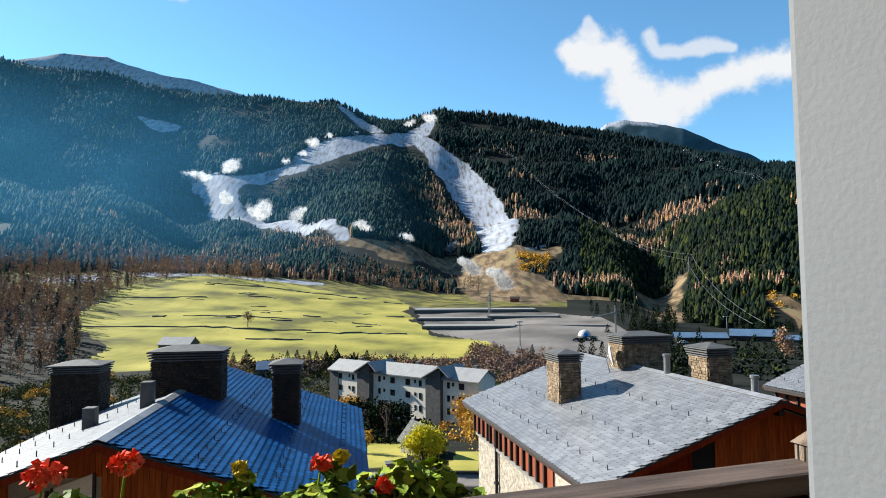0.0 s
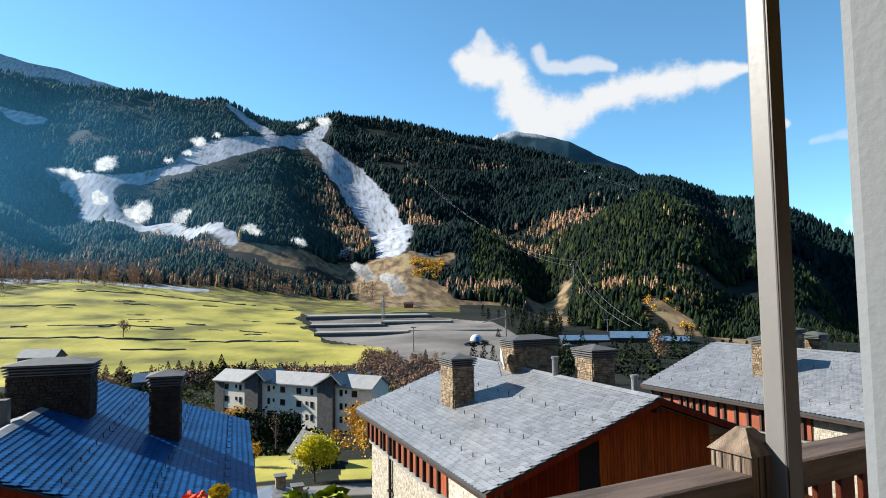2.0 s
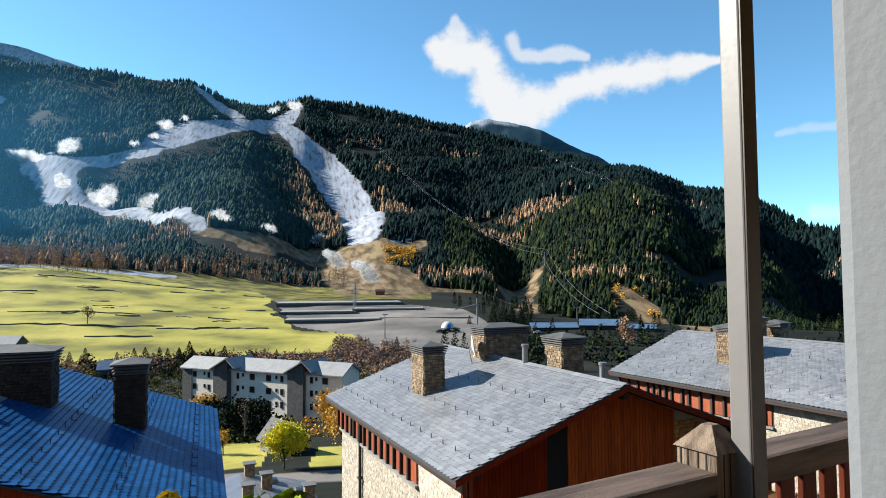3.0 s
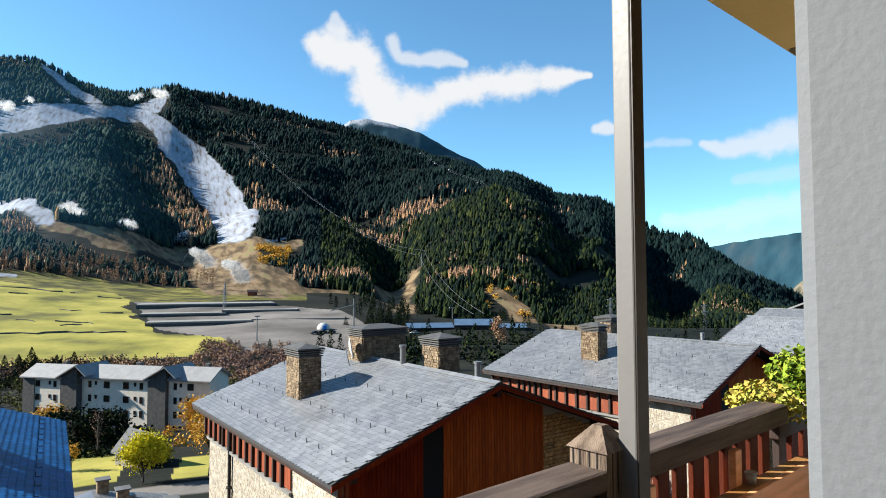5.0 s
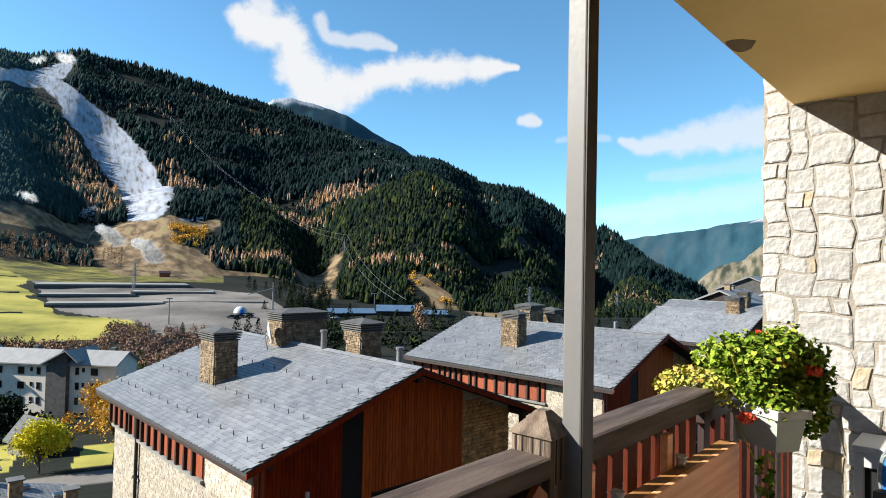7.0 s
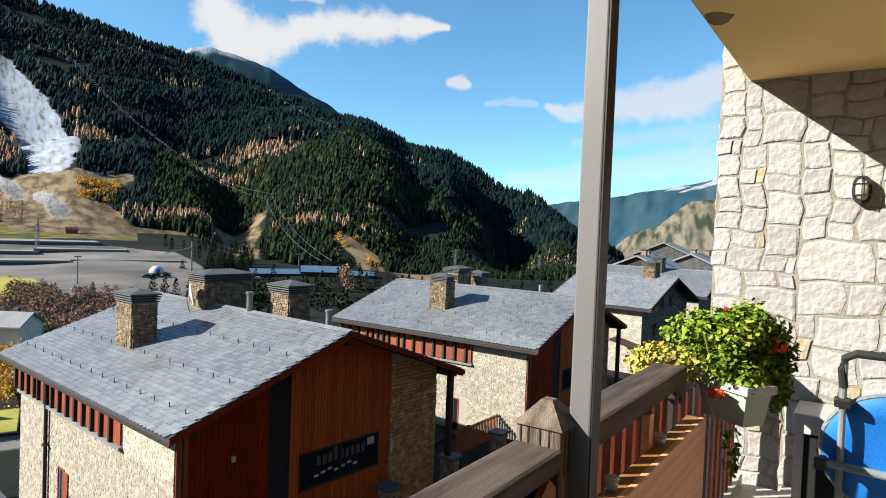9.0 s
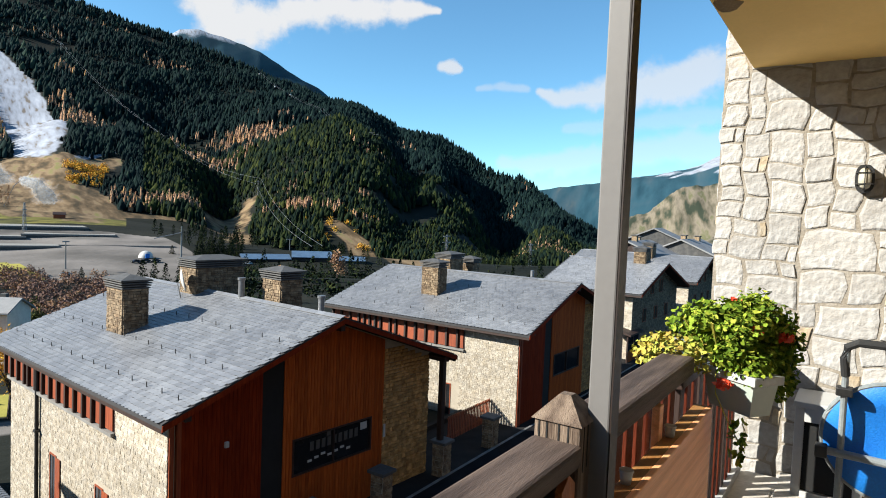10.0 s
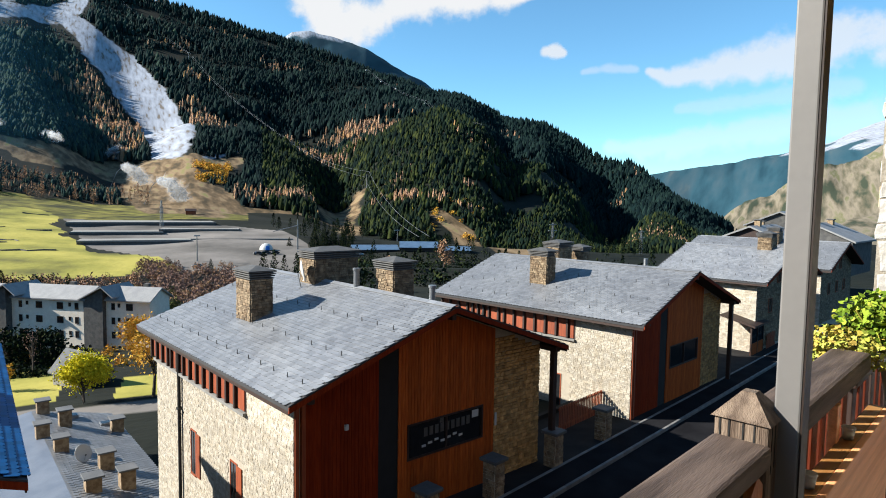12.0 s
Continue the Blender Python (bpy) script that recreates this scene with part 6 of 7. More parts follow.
for _x, _l in ((6.3, "stone gate pier beside the street"), (10.6, "stone gate pier beside the street"), (15.1, "stone gate pier beside the street"), (2.5, "stone gate pier beside the street")):
    _g = empty("gate_pier", ST @ pose(_x, 1.75, 0), _l, "pier", "gate piers")
    part("shaft", boxes((-.3, .3, -.3, .3, -.1, 1.55)), MORTAR, _g)
    stone_wall(_g, pose(-.3, -.3, 0), .6, 1.55, int(_x * 7), (.1, .2, .14, .34, .02), .04, CHIM_STONE)
    stone_wall(_g, pose(-.3, .3, 0, 0, 0, -90), .6, 1.55, int(_x * 9), (.1, .2, .14, .34, .02), .04, CHIM_STONE)
    part("capstone", boxes((-.42, .42, -.42, .42, 1.55, 1.68), bevel=.02), CHIM_CAP, _g)
_f = empty("fence", ST @ pose(14.2, 3.8, 0), "red-brown slatted timber fence before the house", "fence")
for _z in (.3, 1.22):
    part("rail", boxes((0, 7.6, -.03, .03, _z, _z + .08)), CLAD_RED, _f)
for _k in range(46):
    part("slat", boxes((_k * .165, _k * .165 + .1, -.055, -.03, .1, 1.4)), CLAD_RED, _f)
_f = empty("veranda", ST @ pose(39.4, 2.2, 0), "small glazed timber veranda with a dark roof beside the street", "veranda")
part("roof", hull([(-.3, -.3, 2.35), (3.4, -.3, 2.35), (-.3, 2.4, 3.0), (3.4, 2.4, 3.0), (-.3, -.3, 2.5), (3.4, -.3, 2.5), (-.3, 2.4, 3.15), (3.4, 2.4, 3.15)]), DARK_WOOD, _f)
for _x in (0, 1.5, 3.0):
    part("post", boxes((_x, _x + .12, 0, .12, 0, 2.5)), DARK_WOOD, _f)
part("parapet", boxes((0, 3.1, .02, .1, 0, 1.0)), CLAD, _f)
part("pane", boxes((.14, 3.0, .05, .07, 1.0, 2.3)), GLASS_DARK, _f)
_f = empty("fence", ST @ pose(43.2, 2.2, 0), "short orange-brown slatted fence beside the veranda", "fence")
part("rail", boxes((0, 2.4, -.03, .03, 1.0, 1.08)), CLAD_RED, _f)
for _k in range(15):
    part("slat", boxes((_k * .165, _k * .165 + .1, -.055, -.03, 0, 1.3)), CLAD_RED, _f)
part("wall", boxes((-14, 60, 5.5, 5.8, -.1, .3)), YARD, yard, "low stone plinth before the houses")


# ---- clouds, far beyond the mountains ----
def cloud_material(peak):
    m = bpy.data.materials.new("cloud")
    m.use_nodes = True
    n, link = m.node_tree.nodes, m.node_tree.links.new
    e, t, x, g = n.new("ShaderNodeEmission"), n.new("ShaderNodeBsdfTransparent"), n.new("ShaderNodeMixShader"), n.new("ShaderNodeAttribute")
    e.inputs["Color"].default_value, e.inputs["Strength"].default_value = (.98, .98, 1.0, 1), .345
    g.attribute_name = "puff"
    no, ma, r = n.new("ShaderNodeTexNoise"), n.new("ShaderNodeMath"), n.new("ShaderNodeMapRange")
    no.inputs["Scale"].default_value, no.inputs["Detail"].default_value, no.inputs["Roughness"].default_value = .005, 10, .6
    link(n.new("ShaderNodeNewGeometry").outputs["Position"], no.inputs["Vector"])
    ma.operation = "MULTIPLY_ADD"
    ma.inputs[1].default_value = 2.0
    link(no.outputs["Fac"], ma.inputs[0]), link(g.outputs["Fac"], ma.inputs[2])
    r.interpolation_type = "SMOOTHSTEP"
    r.inputs["From Min"].default_value, r.inputs["From Max"].default_value, r.inputs["To Max"].default_value = .78, 1.62, peak
    link(ma.outputs[0], r.inputs["Value"])
    link(r.outputs[0], x.inputs[0]), link(t.outputs[0], x.inputs[1]), link(e.outputs[0], x.inputs[2])
    link(x.outputs[0], n["Material Output"].inputs["Surface"])
    return m


def cloud(puffs, peak, label, dist=4620):
    """A sheet of cloud by bearing and height angle; puffs: bearing, angle, size along a chain."""
    a0, a1 = min(p[0] for p in puffs) - 3, max(p[0] for p in puffs) + 3
    e0, e1 = min(p[1] for p in puffs) - 2.5, max(p[1] for p in puffs) + 2.5
    a, e = np.meshgrid(np.arange(a0, a1, .2), np.arange(e0, e1, .2), indexing="ij")
    best = np.full(a.shape, -3.0)
    for p, q in zip(puffs, puffs[1:] + puffs[-1:]):
        dx, dy = q[0] - p[0], q[1] - p[1]
        s = np.clip(((a - p[0]) * dx + (e - p[1]) * dy) / (dx * dx + dy * dy + 1e-9), 0, 1)
        size = p[2] + s * (q[2] - p[2])
        best = np.maximum(best, 1 - np.hypot(a - p[0] - s * dx, e - p[1] - s * dy) / size)
    t = np.radians(a)
    v = np.stack([dist * np.sin(t), dist * np.cos(t), dist * np.tan(np.radians(e)) + EYE_Z], -1).reshape(-1, 3)
    idx = np.arange(a.size).reshape(a.shape)
    f = np.stack([idx[:-1, :-1], idx[1:, :-1], idx[1:, 1:], idx[:-1, 1:]], -1).reshape(-1, 4)
    ob = raw("cloud_backdrop", v, f, cloud_material(peak))
    ob.data.attributes.new("puff", "FLOAT", "POINT").data.foreach_set("value", np.clip(best, -1, .8).ravel().astype(np.float32))
    ob.visible_shadow = False
    tagged(ob, label, "cloud", kind="structure")


cloud([(12.3, 20.6, .9), (13.4, 20.0, 1.5), (14.7, 19.9, 1.9), (16.2, 19.9, 1.9), (17.2, 18.4, 2.1), (18.3, 16.7, 2.7), (19.3, 15.0, 3.0), (20.6, 15.3, 2.4), (22.2, 15.9, 1.8), (24.2, 16.5, 1.6), (26.7, 17.2, 1.6), (29.2, 17.6, 1.6), (31.6, 17.6, 1.6), (33.9, 17.7, 1.3), (35.8, 17.9, .7), (37.6, 17.8, .3)], 1.0, "bright white cloud rising over the snowy peak")
cloud([(14.6, 20.8, 1.2), (14.4, 21.9, .9), (14.2, 22.9, .5)], .7, "torn top of the white cloud", 4615)
cloud([(19.4, 21.2, .7), (20.0, 19.8, .7), (22.2, 19.6, .6), (23.5, 19.7, .8), (24.8, 19.7, .7), (26.2, 19.3, .4)], .7, "thin wisp of white cloud", 4610)
cloud([(46.9, 11.4, .4), (48.5, 10.7, .8), (52.8, 11.3, 1.4), (55.6, 11.5, 1.7), (58, 12.1, 1.9), (61, 12.7, 2.0), (68, 13.2, 2.2)], .72, "pale streak of cloud over the valley", 4600)
cloud([(41.3, 11.5, .3), (43.4, 11.7, .5), (45.8, 11.6, .4)], .35, "faint wisp over the valley", 4595)
cloud([(44, 5.0, .7), (46.2, 4.9, 1.0), (48.7, 5.2, 1.1), (54, 6.0, 1.3), (58, 6.6, 1.5), (63, 6.8, 1.8)], .38, "faint low haze cloud over the far valley", 4590)
cloud([(49.5, 8.2, .5), (53, 8.4, .8), (57, 8.9, .8), (62, 9.2, .9)], .25, "faint streak of cloud over the far valley", 4585)
cloud([(38.1, 13.3, .5), (38.9, 13.25, .6), (39.6, 13.1, .4)], .8, "small white cloud puff", 4580)
cloud([(-23.2, 23.9, .5), (-22.4, 24.0, .6)], .45, "tiny cloud puff", 4570)


# ---- the balcony ----
BAL = pose(1.15, 1.79, 0, 0, 0, 17.5)  # local x along the rail, y outwards, origin under the newel


def at_bal(ob):
    ob.matrix_world = BAL
    return ob


# slab, soffit and walls round the balcony
# slab shares the pale tile colour to reflect more light upwards
floor_ob = at_bal(tagged(link_mesh("floor", boxes((-4.5, 3.05, -3.2, 0.12, -.28, -.012)), TILE), "balcony slab, coloured pale to bounce light", "floor", kind="structure"))
_tile = None
for _i in range(13):
    for _j in range(8):
        _x0, _y0 = -1.2 + _i * .335, -2.6 + _j * .335
        if _x0 + .33 > 3.04:
            continue
        if _tile is None:
            _b = boxes((0, .325, 0, .325, -.012, 0), bevel=.003)
            _ob = part("tile", _b, TILE, floor_ob)
            _tile = _ob.data
        else:
            _ob = new("tile", _tile)
            _ob.parent = floor_ob
        _ob.location = (_x0, _y0, 0)
ceiling = at_bal(tagged(link_mesh("ceiling", boxes((-4.5, 3.4, -3.2, 0.045, 2.69, 2.95), bevel=.006), SOFFIT), "ochre painted soffit of the balcony above", "ceiling", kind="structure"))
_rs = np.random.RandomState(8)
STAIN = mat("peeled_paint", (0.30, 0.19, 0.09), (0.42, 0.28, 0.14), 12, 0.9, 0.4, 60)
_pts = [(1.735 + .095 * _rs.uniform(.8, 1.15) * math.cos(q * .4488), min(.036, -.01 + .075 * _rs.uniform(.75, 1.15) * math.sin(q * .4488))) for q in range(14)]
part("peeled_patch", hull([(px, py, pz) for px, py in _pts for pz in (2.6875, 2.692)]), STAIN, ceiling, "bare brown patch where paint has peeled")
stone_side = at_bal(tagged(link_mesh("wall_stone", boxes((3.10, 3.5, -3.2, 0.22, -1.5, 5.2)), PALE_MORTAR), "sunlit pale rough stone side wall of the balcony", "wall", kind="structure"))


def rubble_wall(parent, m, width, height, seed, own):
    """Irregular rubble of big, middling and filler stones, packed with thin joints."""
    rng = np.random.RandomState(seed)
    cell = .052
    nx, nz = int(width / cell), int(height / cell)
    used = np.zeros((nx, nz), bool)
    kinds = ((8, 5), (7, 4), (6, 4), (7, 3), (5, 4), (5, 3), (4, 4), (4, 3), (5, 2), (4, 2), (3, 3), (3, 2), (2, 3), (3, 1), (2, 2), (2, 1), (1, 2), (1, 1))
    rest, count = {}, 0
    for k in range(nz):
        for i in range(nx):
            if used[i, k]:
                continue
            start = rng.choice([0, 0, 1, 2, 3, 4, 5, 6, 7, 8, 9, 10, 11, 14])
            for a, b in kinds[start:]:
                if i + a <= nx and k + b <= nz and not used[i:i + a, k:k + b].any():
                    break
            used[i:i + a, k:k + b] = True
            gap = rng.choice([.003, .004, .007])
            w, h = a * cell / 2 - gap, b * cell / 2 - gap
            c = min(w, h)
            ring = []
            for px, pz in ((-1, -1), (-.3, -1), (.4, -1), (1, -1), (1, .1), (1, 1), (.35, 1), (-.35, 1), (-1, 1), (-1, -.1)):
                corner = abs(px) == 1 and abs(pz) == 1
                cut = rng.uniform(0, .16) * c if corner else rng.uniform(-.05, .06) * c
                ring.append((px * w - math.copysign(cut, px) * (abs(px) == 1), pz * h - math.copysign(cut * rng.uniform(.3, 1), pz) * (abs(pz) == 1)))
            ox, oz = (i + a / 2) * cell, (k + b / 2) * cell
            ring = [(x + .013 * math.sin(9 * (z + oz) + 1.3 * math.sin(5 * (x + ox))) + .010 * math.sin(23 * (z + oz) + 4 * x), z + .011 * math.sin(8 * (x + ox) + 2 * math.sin(4 * (z + oz))) + .009 * math.sin(21 * (x + ox) + 3 * z)) for x, z in ring]
            n = len(ring)
            deep = rng.uniform(.004, .012)
            v = [(x, .012, z) for x, z in ring] + [(x * .985, -deep * rng.uniform(.3, .75), z * .985) for x, z in ring]
            v += [(x * .88 + rng.uniform(-.05, .05) * c, -deep * rng.uniform(.8, 1.2), z * .88 + rng.uniform(-.05, .05) * c) for x, z in ring]
            v.append((rng.uniform(-.2, .2) * w, -deep * rng.uniform(.9, 1.3), rng.uniform(-.2, .2) * h))
            f = [(r * n + q, r * n + (q + 1) % n, (r + 1) * n + (q + 1) % n, (r + 1) * n + q) for r in (0, 1) for q in range(n)]
            f += [(2 * n + q, 2 * n + (q + 1) % n, 3 * n) for q in range(n)]
            material = OCHRE_STONE if rng.uniform() < (.06 if a * b > 8 else .2) else PALE_STONE
            place = m @ pose((i + a / 2) * cell, 0, (k + b / 2) * cell)
            if count < own and i * cell < 2.0 and k * cell > .3:
                ob = raw("stone", v, f, material, parent)
                ob.matrix_local = place
                count += 1
            else:
                vs, fs = rest.setdefault(material.name, ([], [], material))[:2]
                base = len(vs)
                vs += [place @ Vector(p) for p in v]
                fs += [tuple(q + base for q in g) for g in f]
    for vs, fs, material in rest.values():
        tagged(raw("stonework", vs, fs, material, parent), kind="stuff")


rubble_wall(stone_side, pose(3.10, .22, -.4, 0, 0, -90), 3.3, 4.6, 77, 300)
rubble_wall(stone_side, pose(3.5, .22, -.4, 0, 0, 180), .4, 4.6, 78, 0)
pillar = at_bal(tagged(link_mesh("wall_pillar", boxes((-1.108, -.55, -2.2, -.92, -.3, 2.69), bevel=.012), PLASTER), "rough grey-white plastered wall end", "wall", kind="structure"))
# unseen wall, made cream to reflect light onto the soffit and rail
back = at_bal(tagged(link_mesh("wall_back", boxes((-4.5, 3.1, -3.4, -3.2, -10.5, 9.0)), RENDER_WALL), "unseen back wall of the balcony, cream to bounce light", "wall", kind="structure"))

# unseen dark walls, added to cut sky light on the gables and street
sky_block = at_bal(tagged(link_mesh("wall_front", boxes((-26, -4.5, -3.4, -.1, -11, 9.0), (3.5, 34, -3.4, -.1, -11, 9.0), (-4.5, 3.5, -3.2, .02, 2.95, 9.0)), DARK_WOOD), "long unseen dark wall added to block sky light from the gables", "wall", kind="structure"))
lower = at_bal(tagged(link_mesh("wall_lower", boxes((-4.5, 3.5, -3.2, 0.02, -11, -.28)), MORTAR), "stone front of the building below the balcony", "wall", kind="structure"))

# steel post
sp = at_bal(tagged(link_mesh("steel_post", boxes((.012, .072, -.112, -.052, 0, 2.69), bevel=.005), POST_METAL), "square brown-grey steel post beside the railing", "post"))
# strip added to darken the face turned from the sun
part("inner_face", boxes((.015, .0725, -.116, -.112, 0.0, 2.69)), SHADE_BROWN, sp, "brown inner face, darkened for its shade")

# railing
rail = empty("railing", BAL, "weathered brown timber balcony railing with square balusters", "railing")
nb = bmesh.new()
box(nb, -.064, .064, -.064, .064, -.25, 1.105, bevel=.005)
q = [nb.verts.new((sx * .071, sy * .071, 1.098)) for sx, sy in ((-1, -1), (1, -1), (1, 1), (-1, 1))]
a = [nb.verts.new((sx * .016, sy * .016, 1.160)) for sx, sy in ((-1, -1), (1, -1), (1, 1), (-1, 1))]
nb.faces.new(a)
for k in range(4):
    nb.faces.new((q[k], q[(k + 1) % 4], a[(k + 1) % 4], a[k]))
for _cx in (-.038, -.012, .021, .043):
    part("crack", boxes((_cx, _cx + .004, -.0655, -.063, .985 - .3 * abs(_cx), 1.10)), DARK, rail)
    part("crack", boxes((-.0655, -.063, _cx + .004, _cx + .008, 1.0 - .4 * abs(_cx), 1.10)), DARK, rail)
part("newel", nb, OLD_WOOD_UP, rail, "cracked newel with a pyramid top")
part("top_rail", boxes((-4.4, -.064, -.075, .065, .998, 1.055), bevel=.012), OLD_WOOD, rail)
part("top_rail", boxes((.07, 1.26, -.065, .075, .98, 1.06), bevel=.014), OLD_WOOD, rail)
part("bottom_rail", boxes((-4.4, -.064, -.035, .035, .06, .14), bevel=.006), RED_WOOD, rail)
part("bottom_rail", boxes((.064, 1.26, -.035, .035, .06, .14), bevel=.006), RED_WOOD, rail)
part("fascia", boxes((-4.4, -.064, .03, .055, .14, .998), bevel=.003), RED_WOOD, rail, "red-stained boarding under the rail")
_bal = None
for _k in range(10):
    _x = .12 + .118 * _k
    if _bal is None:
        _ob = part("baluster", boxes((-.037, .037, -.010, .010, .14, .98), bevel=.003), RED_WOOD, rail)
        _bal = _ob.data
    else:
        _ob = new("baluster", _bal)
        _ob.parent = rail
    _ob.location = (_x, .01, 0)
picket = hull([(x, y, z) for y in (-.058, -.040) for x, z in ((-.15, .3), (-.066, .3), (-.066, .955), (-.108, .988), (-.15, .955))])
part("picket", picket, ORANGE_WOOD, rail, "short varnished picket")
bench = at_bal(new("plank_cover"))
tagged(bench, "varnished timber board with short battens behind the balusters", "board")
part("board", boxes((.12, 1.40, -.122, -.098, .34, .822), bevel=.004), LIT_BOARD, bench)
part("ledge", boxes((.12, 1.40, -.098, -.045, .797, .82), bevel=.003), BOARD_WOOD, bench, "flat top ledge behind the balusters")
for _x in (.17, .78):
    part("stake", boxes((_x, _x + .05, -.05, -.02, .14, .95), bevel=.003), LIT_BOARD, bench, "tan stake with its lit tone in the colour")


# ---- things on the balcony ----
def flower_head(parent, m, seed, material=PETAL, n=60, r=.035):
    rng = np.random.RandomState(seed)
    d = rng.normal(size=(n, 3))
    d /= np.linalg.norm(d, axis=1, keepdims=True)
    v, f = clumps(d * r * rng.uniform(.6, 1, n)[:, None] * (1, 1, .7), rng.uniform(.008, .014, n), rng, .8)
    ob = raw("flower", v, f, material, parent)
    ob.matrix_local = m
    return ob


def leaf_mass(rng, centre, radii, n, size):
    """Roundish scalloped leaves, each a small fan of five corners."""
    d = rng.normal(size=(n, 3))
    d /= np.linalg.norm(d, axis=1, keepdims=True)
    p = np.asarray(centre) + d * np.asarray(radii) * rng.uniform(.25, 1, n)[:, None] ** .6
    up = d * .6 + rng.normal(size=(n, 3)) * .5 + (0, 0, .5)
    up /= np.linalg.norm(up, axis=1, keepdims=True)
    a = np.cross(up, rng.normal(size=(n, 3)))
    a /= np.linalg.norm(a, axis=1, keepdims=True)
    b = np.cross(up, a)
    s = rng.uniform(.6, 1.25, n)[:, None] * size
    ring = [p + (a * math.cos(t) + b * math.sin(t)) * s * k + up * s * z for t, k, z in ((0, .35, -.1), (.9, 1.0, .12), (1.9, .85, -.02), (2.7, 1.05, .1), (3.6, 1.0, .1), (4.4, .85, -.02), (5.4, 1.0, .12))]
    v = np.stack(ring, 1).reshape(-1, 3)
    f = np.arange(7 * n).reshape(-1, 7)
    return v, f


def trough(name, m, w, d, h, label, seed):
    """A tapered window box with a rim; local x along it, origin at the rim's middle."""
    t = empty(name, m, label, "planter", "window boxes")
    bm = bmesh.new()
    k = .78
    outer = [(-w / 2, -d / 2, 0), (w / 2, -d / 2, 0), (w / 2, d / 2, 0), (-w / 2, d / 2, 0)]
    top = [bm.verts.new(p) for p in outer]
    low = [bm.verts.new((x * .80, y * k, -h)) for x, y, _ in outer]
    inn = [bm.verts.new((x * .94, y * .9, 0)) for x, y, _ in outer]
    soil = [bm.verts.new((x * .93, y * .88, -.03)) for x, y, _ in outer]
    bm.faces.new(low[::-1]), bm.faces.new(soil)
    for i in range(4):
        j = (i + 1) % 4
        bm.faces.new((top[i], top[j], low[j], low[i])[::-1])
        bm.faces.new((top[i], top[j], inn[j], inn[i]))
        bm.faces.new((inn[i], inn[j], soil[j], soil[i]))
    bmesh.ops.recalc_face_normals(bm, faces=bm.faces[:])
    part("box", bm, SAGE_PLASTIC, t, "pale sage plastic trough")
    part("rim", boxes((-w / 2 - .012, w / 2 + .012, -d / 2 - .012, -d / 2 + .012, -.03, .008), (-w / 2 - .012, w / 2 + .012, d / 2 - .012, d / 2 + .012, -.03, .008), (-w / 2 - .012, -w / 2 + .012, -d / 2, d / 2, -.03, .008), (w / 2 - .012, w / 2 + .012, -d / 2, d / 2, -.03, .008), bevel=.004), WHITE_PLASTIC, t)
    part("soil", boxes((-w / 2 + .02, w / 2 - .02, -d / 2 + .016, d / 2 - .016, -.06, -.014)), SOIL, t, "dark potting soil")
    return t


# window box at the far end of the rail
PL = BAL @ pose(1.52, -.14, .985, 0, 0, -38)
trough("window_box", BAL @ pose(1.468, -.216, .985, 0, 0, -124), .28, .15, .17, "pale sage window box hung at the end of the railing", 1)
plant = empty("geranium", PL, "bushy green geranium with yellowing leaves and red flowers", "plant", "geraniums")
_g = np.random.RandomState(3)
_parts = []
for _k in range(30):
    _d = _g.normal(size=3)
    _d = _d / np.linalg.norm(_d) * _g.uniform(.45, 1) * (1, 1, .95)
    _parts.append(leaf_mass(_g, (.03 + .24 * _d[0] + .05, .01 + .18 * _d[1], .17 + .15 * abs(_d[2]) - .10 * (_d[2] < -.3)), _g.uniform(.06, .12, 3), int(_g.uniform(150, 330)), _g.uniform(.0115, .015)))
for _k in range(14):
    _parts.append(leaf_mass(_g, (_g.uniform(-.1, .22), _g.uniform(-.20, .02), _g.uniform(.02, .10)), _g.uniform(.05, .09, 3), 170, .013))
_parts += [leaf_mass(_g, (.22, -.1, -.02), (.09, .07, .13), 480, .014)]
_v, _f, _o = [], [], 0
for _a, _b2 in _parts:
    _v.append(_a), _f.append(_b2 + _o)
    _o += len(_a)
raw("foliage", np.concatenate(_v), np.concatenate(_f), LEAF, plant)
_a, _b2 = leaf_mass(_g, (-.24, .06, .06), (.19, .16, .10), 900, .0135)
raw("dry_foliage", _a, _b2, LEAF_DRY, plant, "yellowed geranium leaves")
for _k in range(14):
    _t = _g.uniform(0, 6.28)
    _r = _g.uniform(.1, .25)
    part("stem", tube(bmesh.new(), [(_g.uniform(-.15, .15), 0, -.03), (_r * .6 * math.cos(_t), _r * .6 * math.sin(_t), .1), (_r * math.cos(_t), _r * math.sin(_t), .22)], .004, 5), LEAF_DRY, plant)
for _path in ([(-.12, -.08, 0), (-.16, -.13, -.08), (-.1, -.16, -.22), (-.02, -.17, -.34)], [(-.2, -.06, .02), (-.3, -.1, .05), (-.36, -.1, .0)]):
    part("stem", tube(bmesh.new(), _path, .003, 5), LEAF_DRY, plant)
for _k, (_x, _y, _z, _m) in enumerate(((-.14, -.15, -.035, PETAL), (.0, -.17, .2, PETAL), (.17, -.17, .16, PETAL), (.04, .0, .29, PETAL), (.12, -.08, .25, PETAL))):
    flower_head(plant, pose(_x, _y, _z), 50 + _k, _m, 70, .032 if _k else .036)
_a, _b2 = leaf_mass(_g, (-.06, -.17, -.28), (.05, .03, .12), 26, .022)
raw("trailing_leaf", _a, _b2, LEAF, plant)

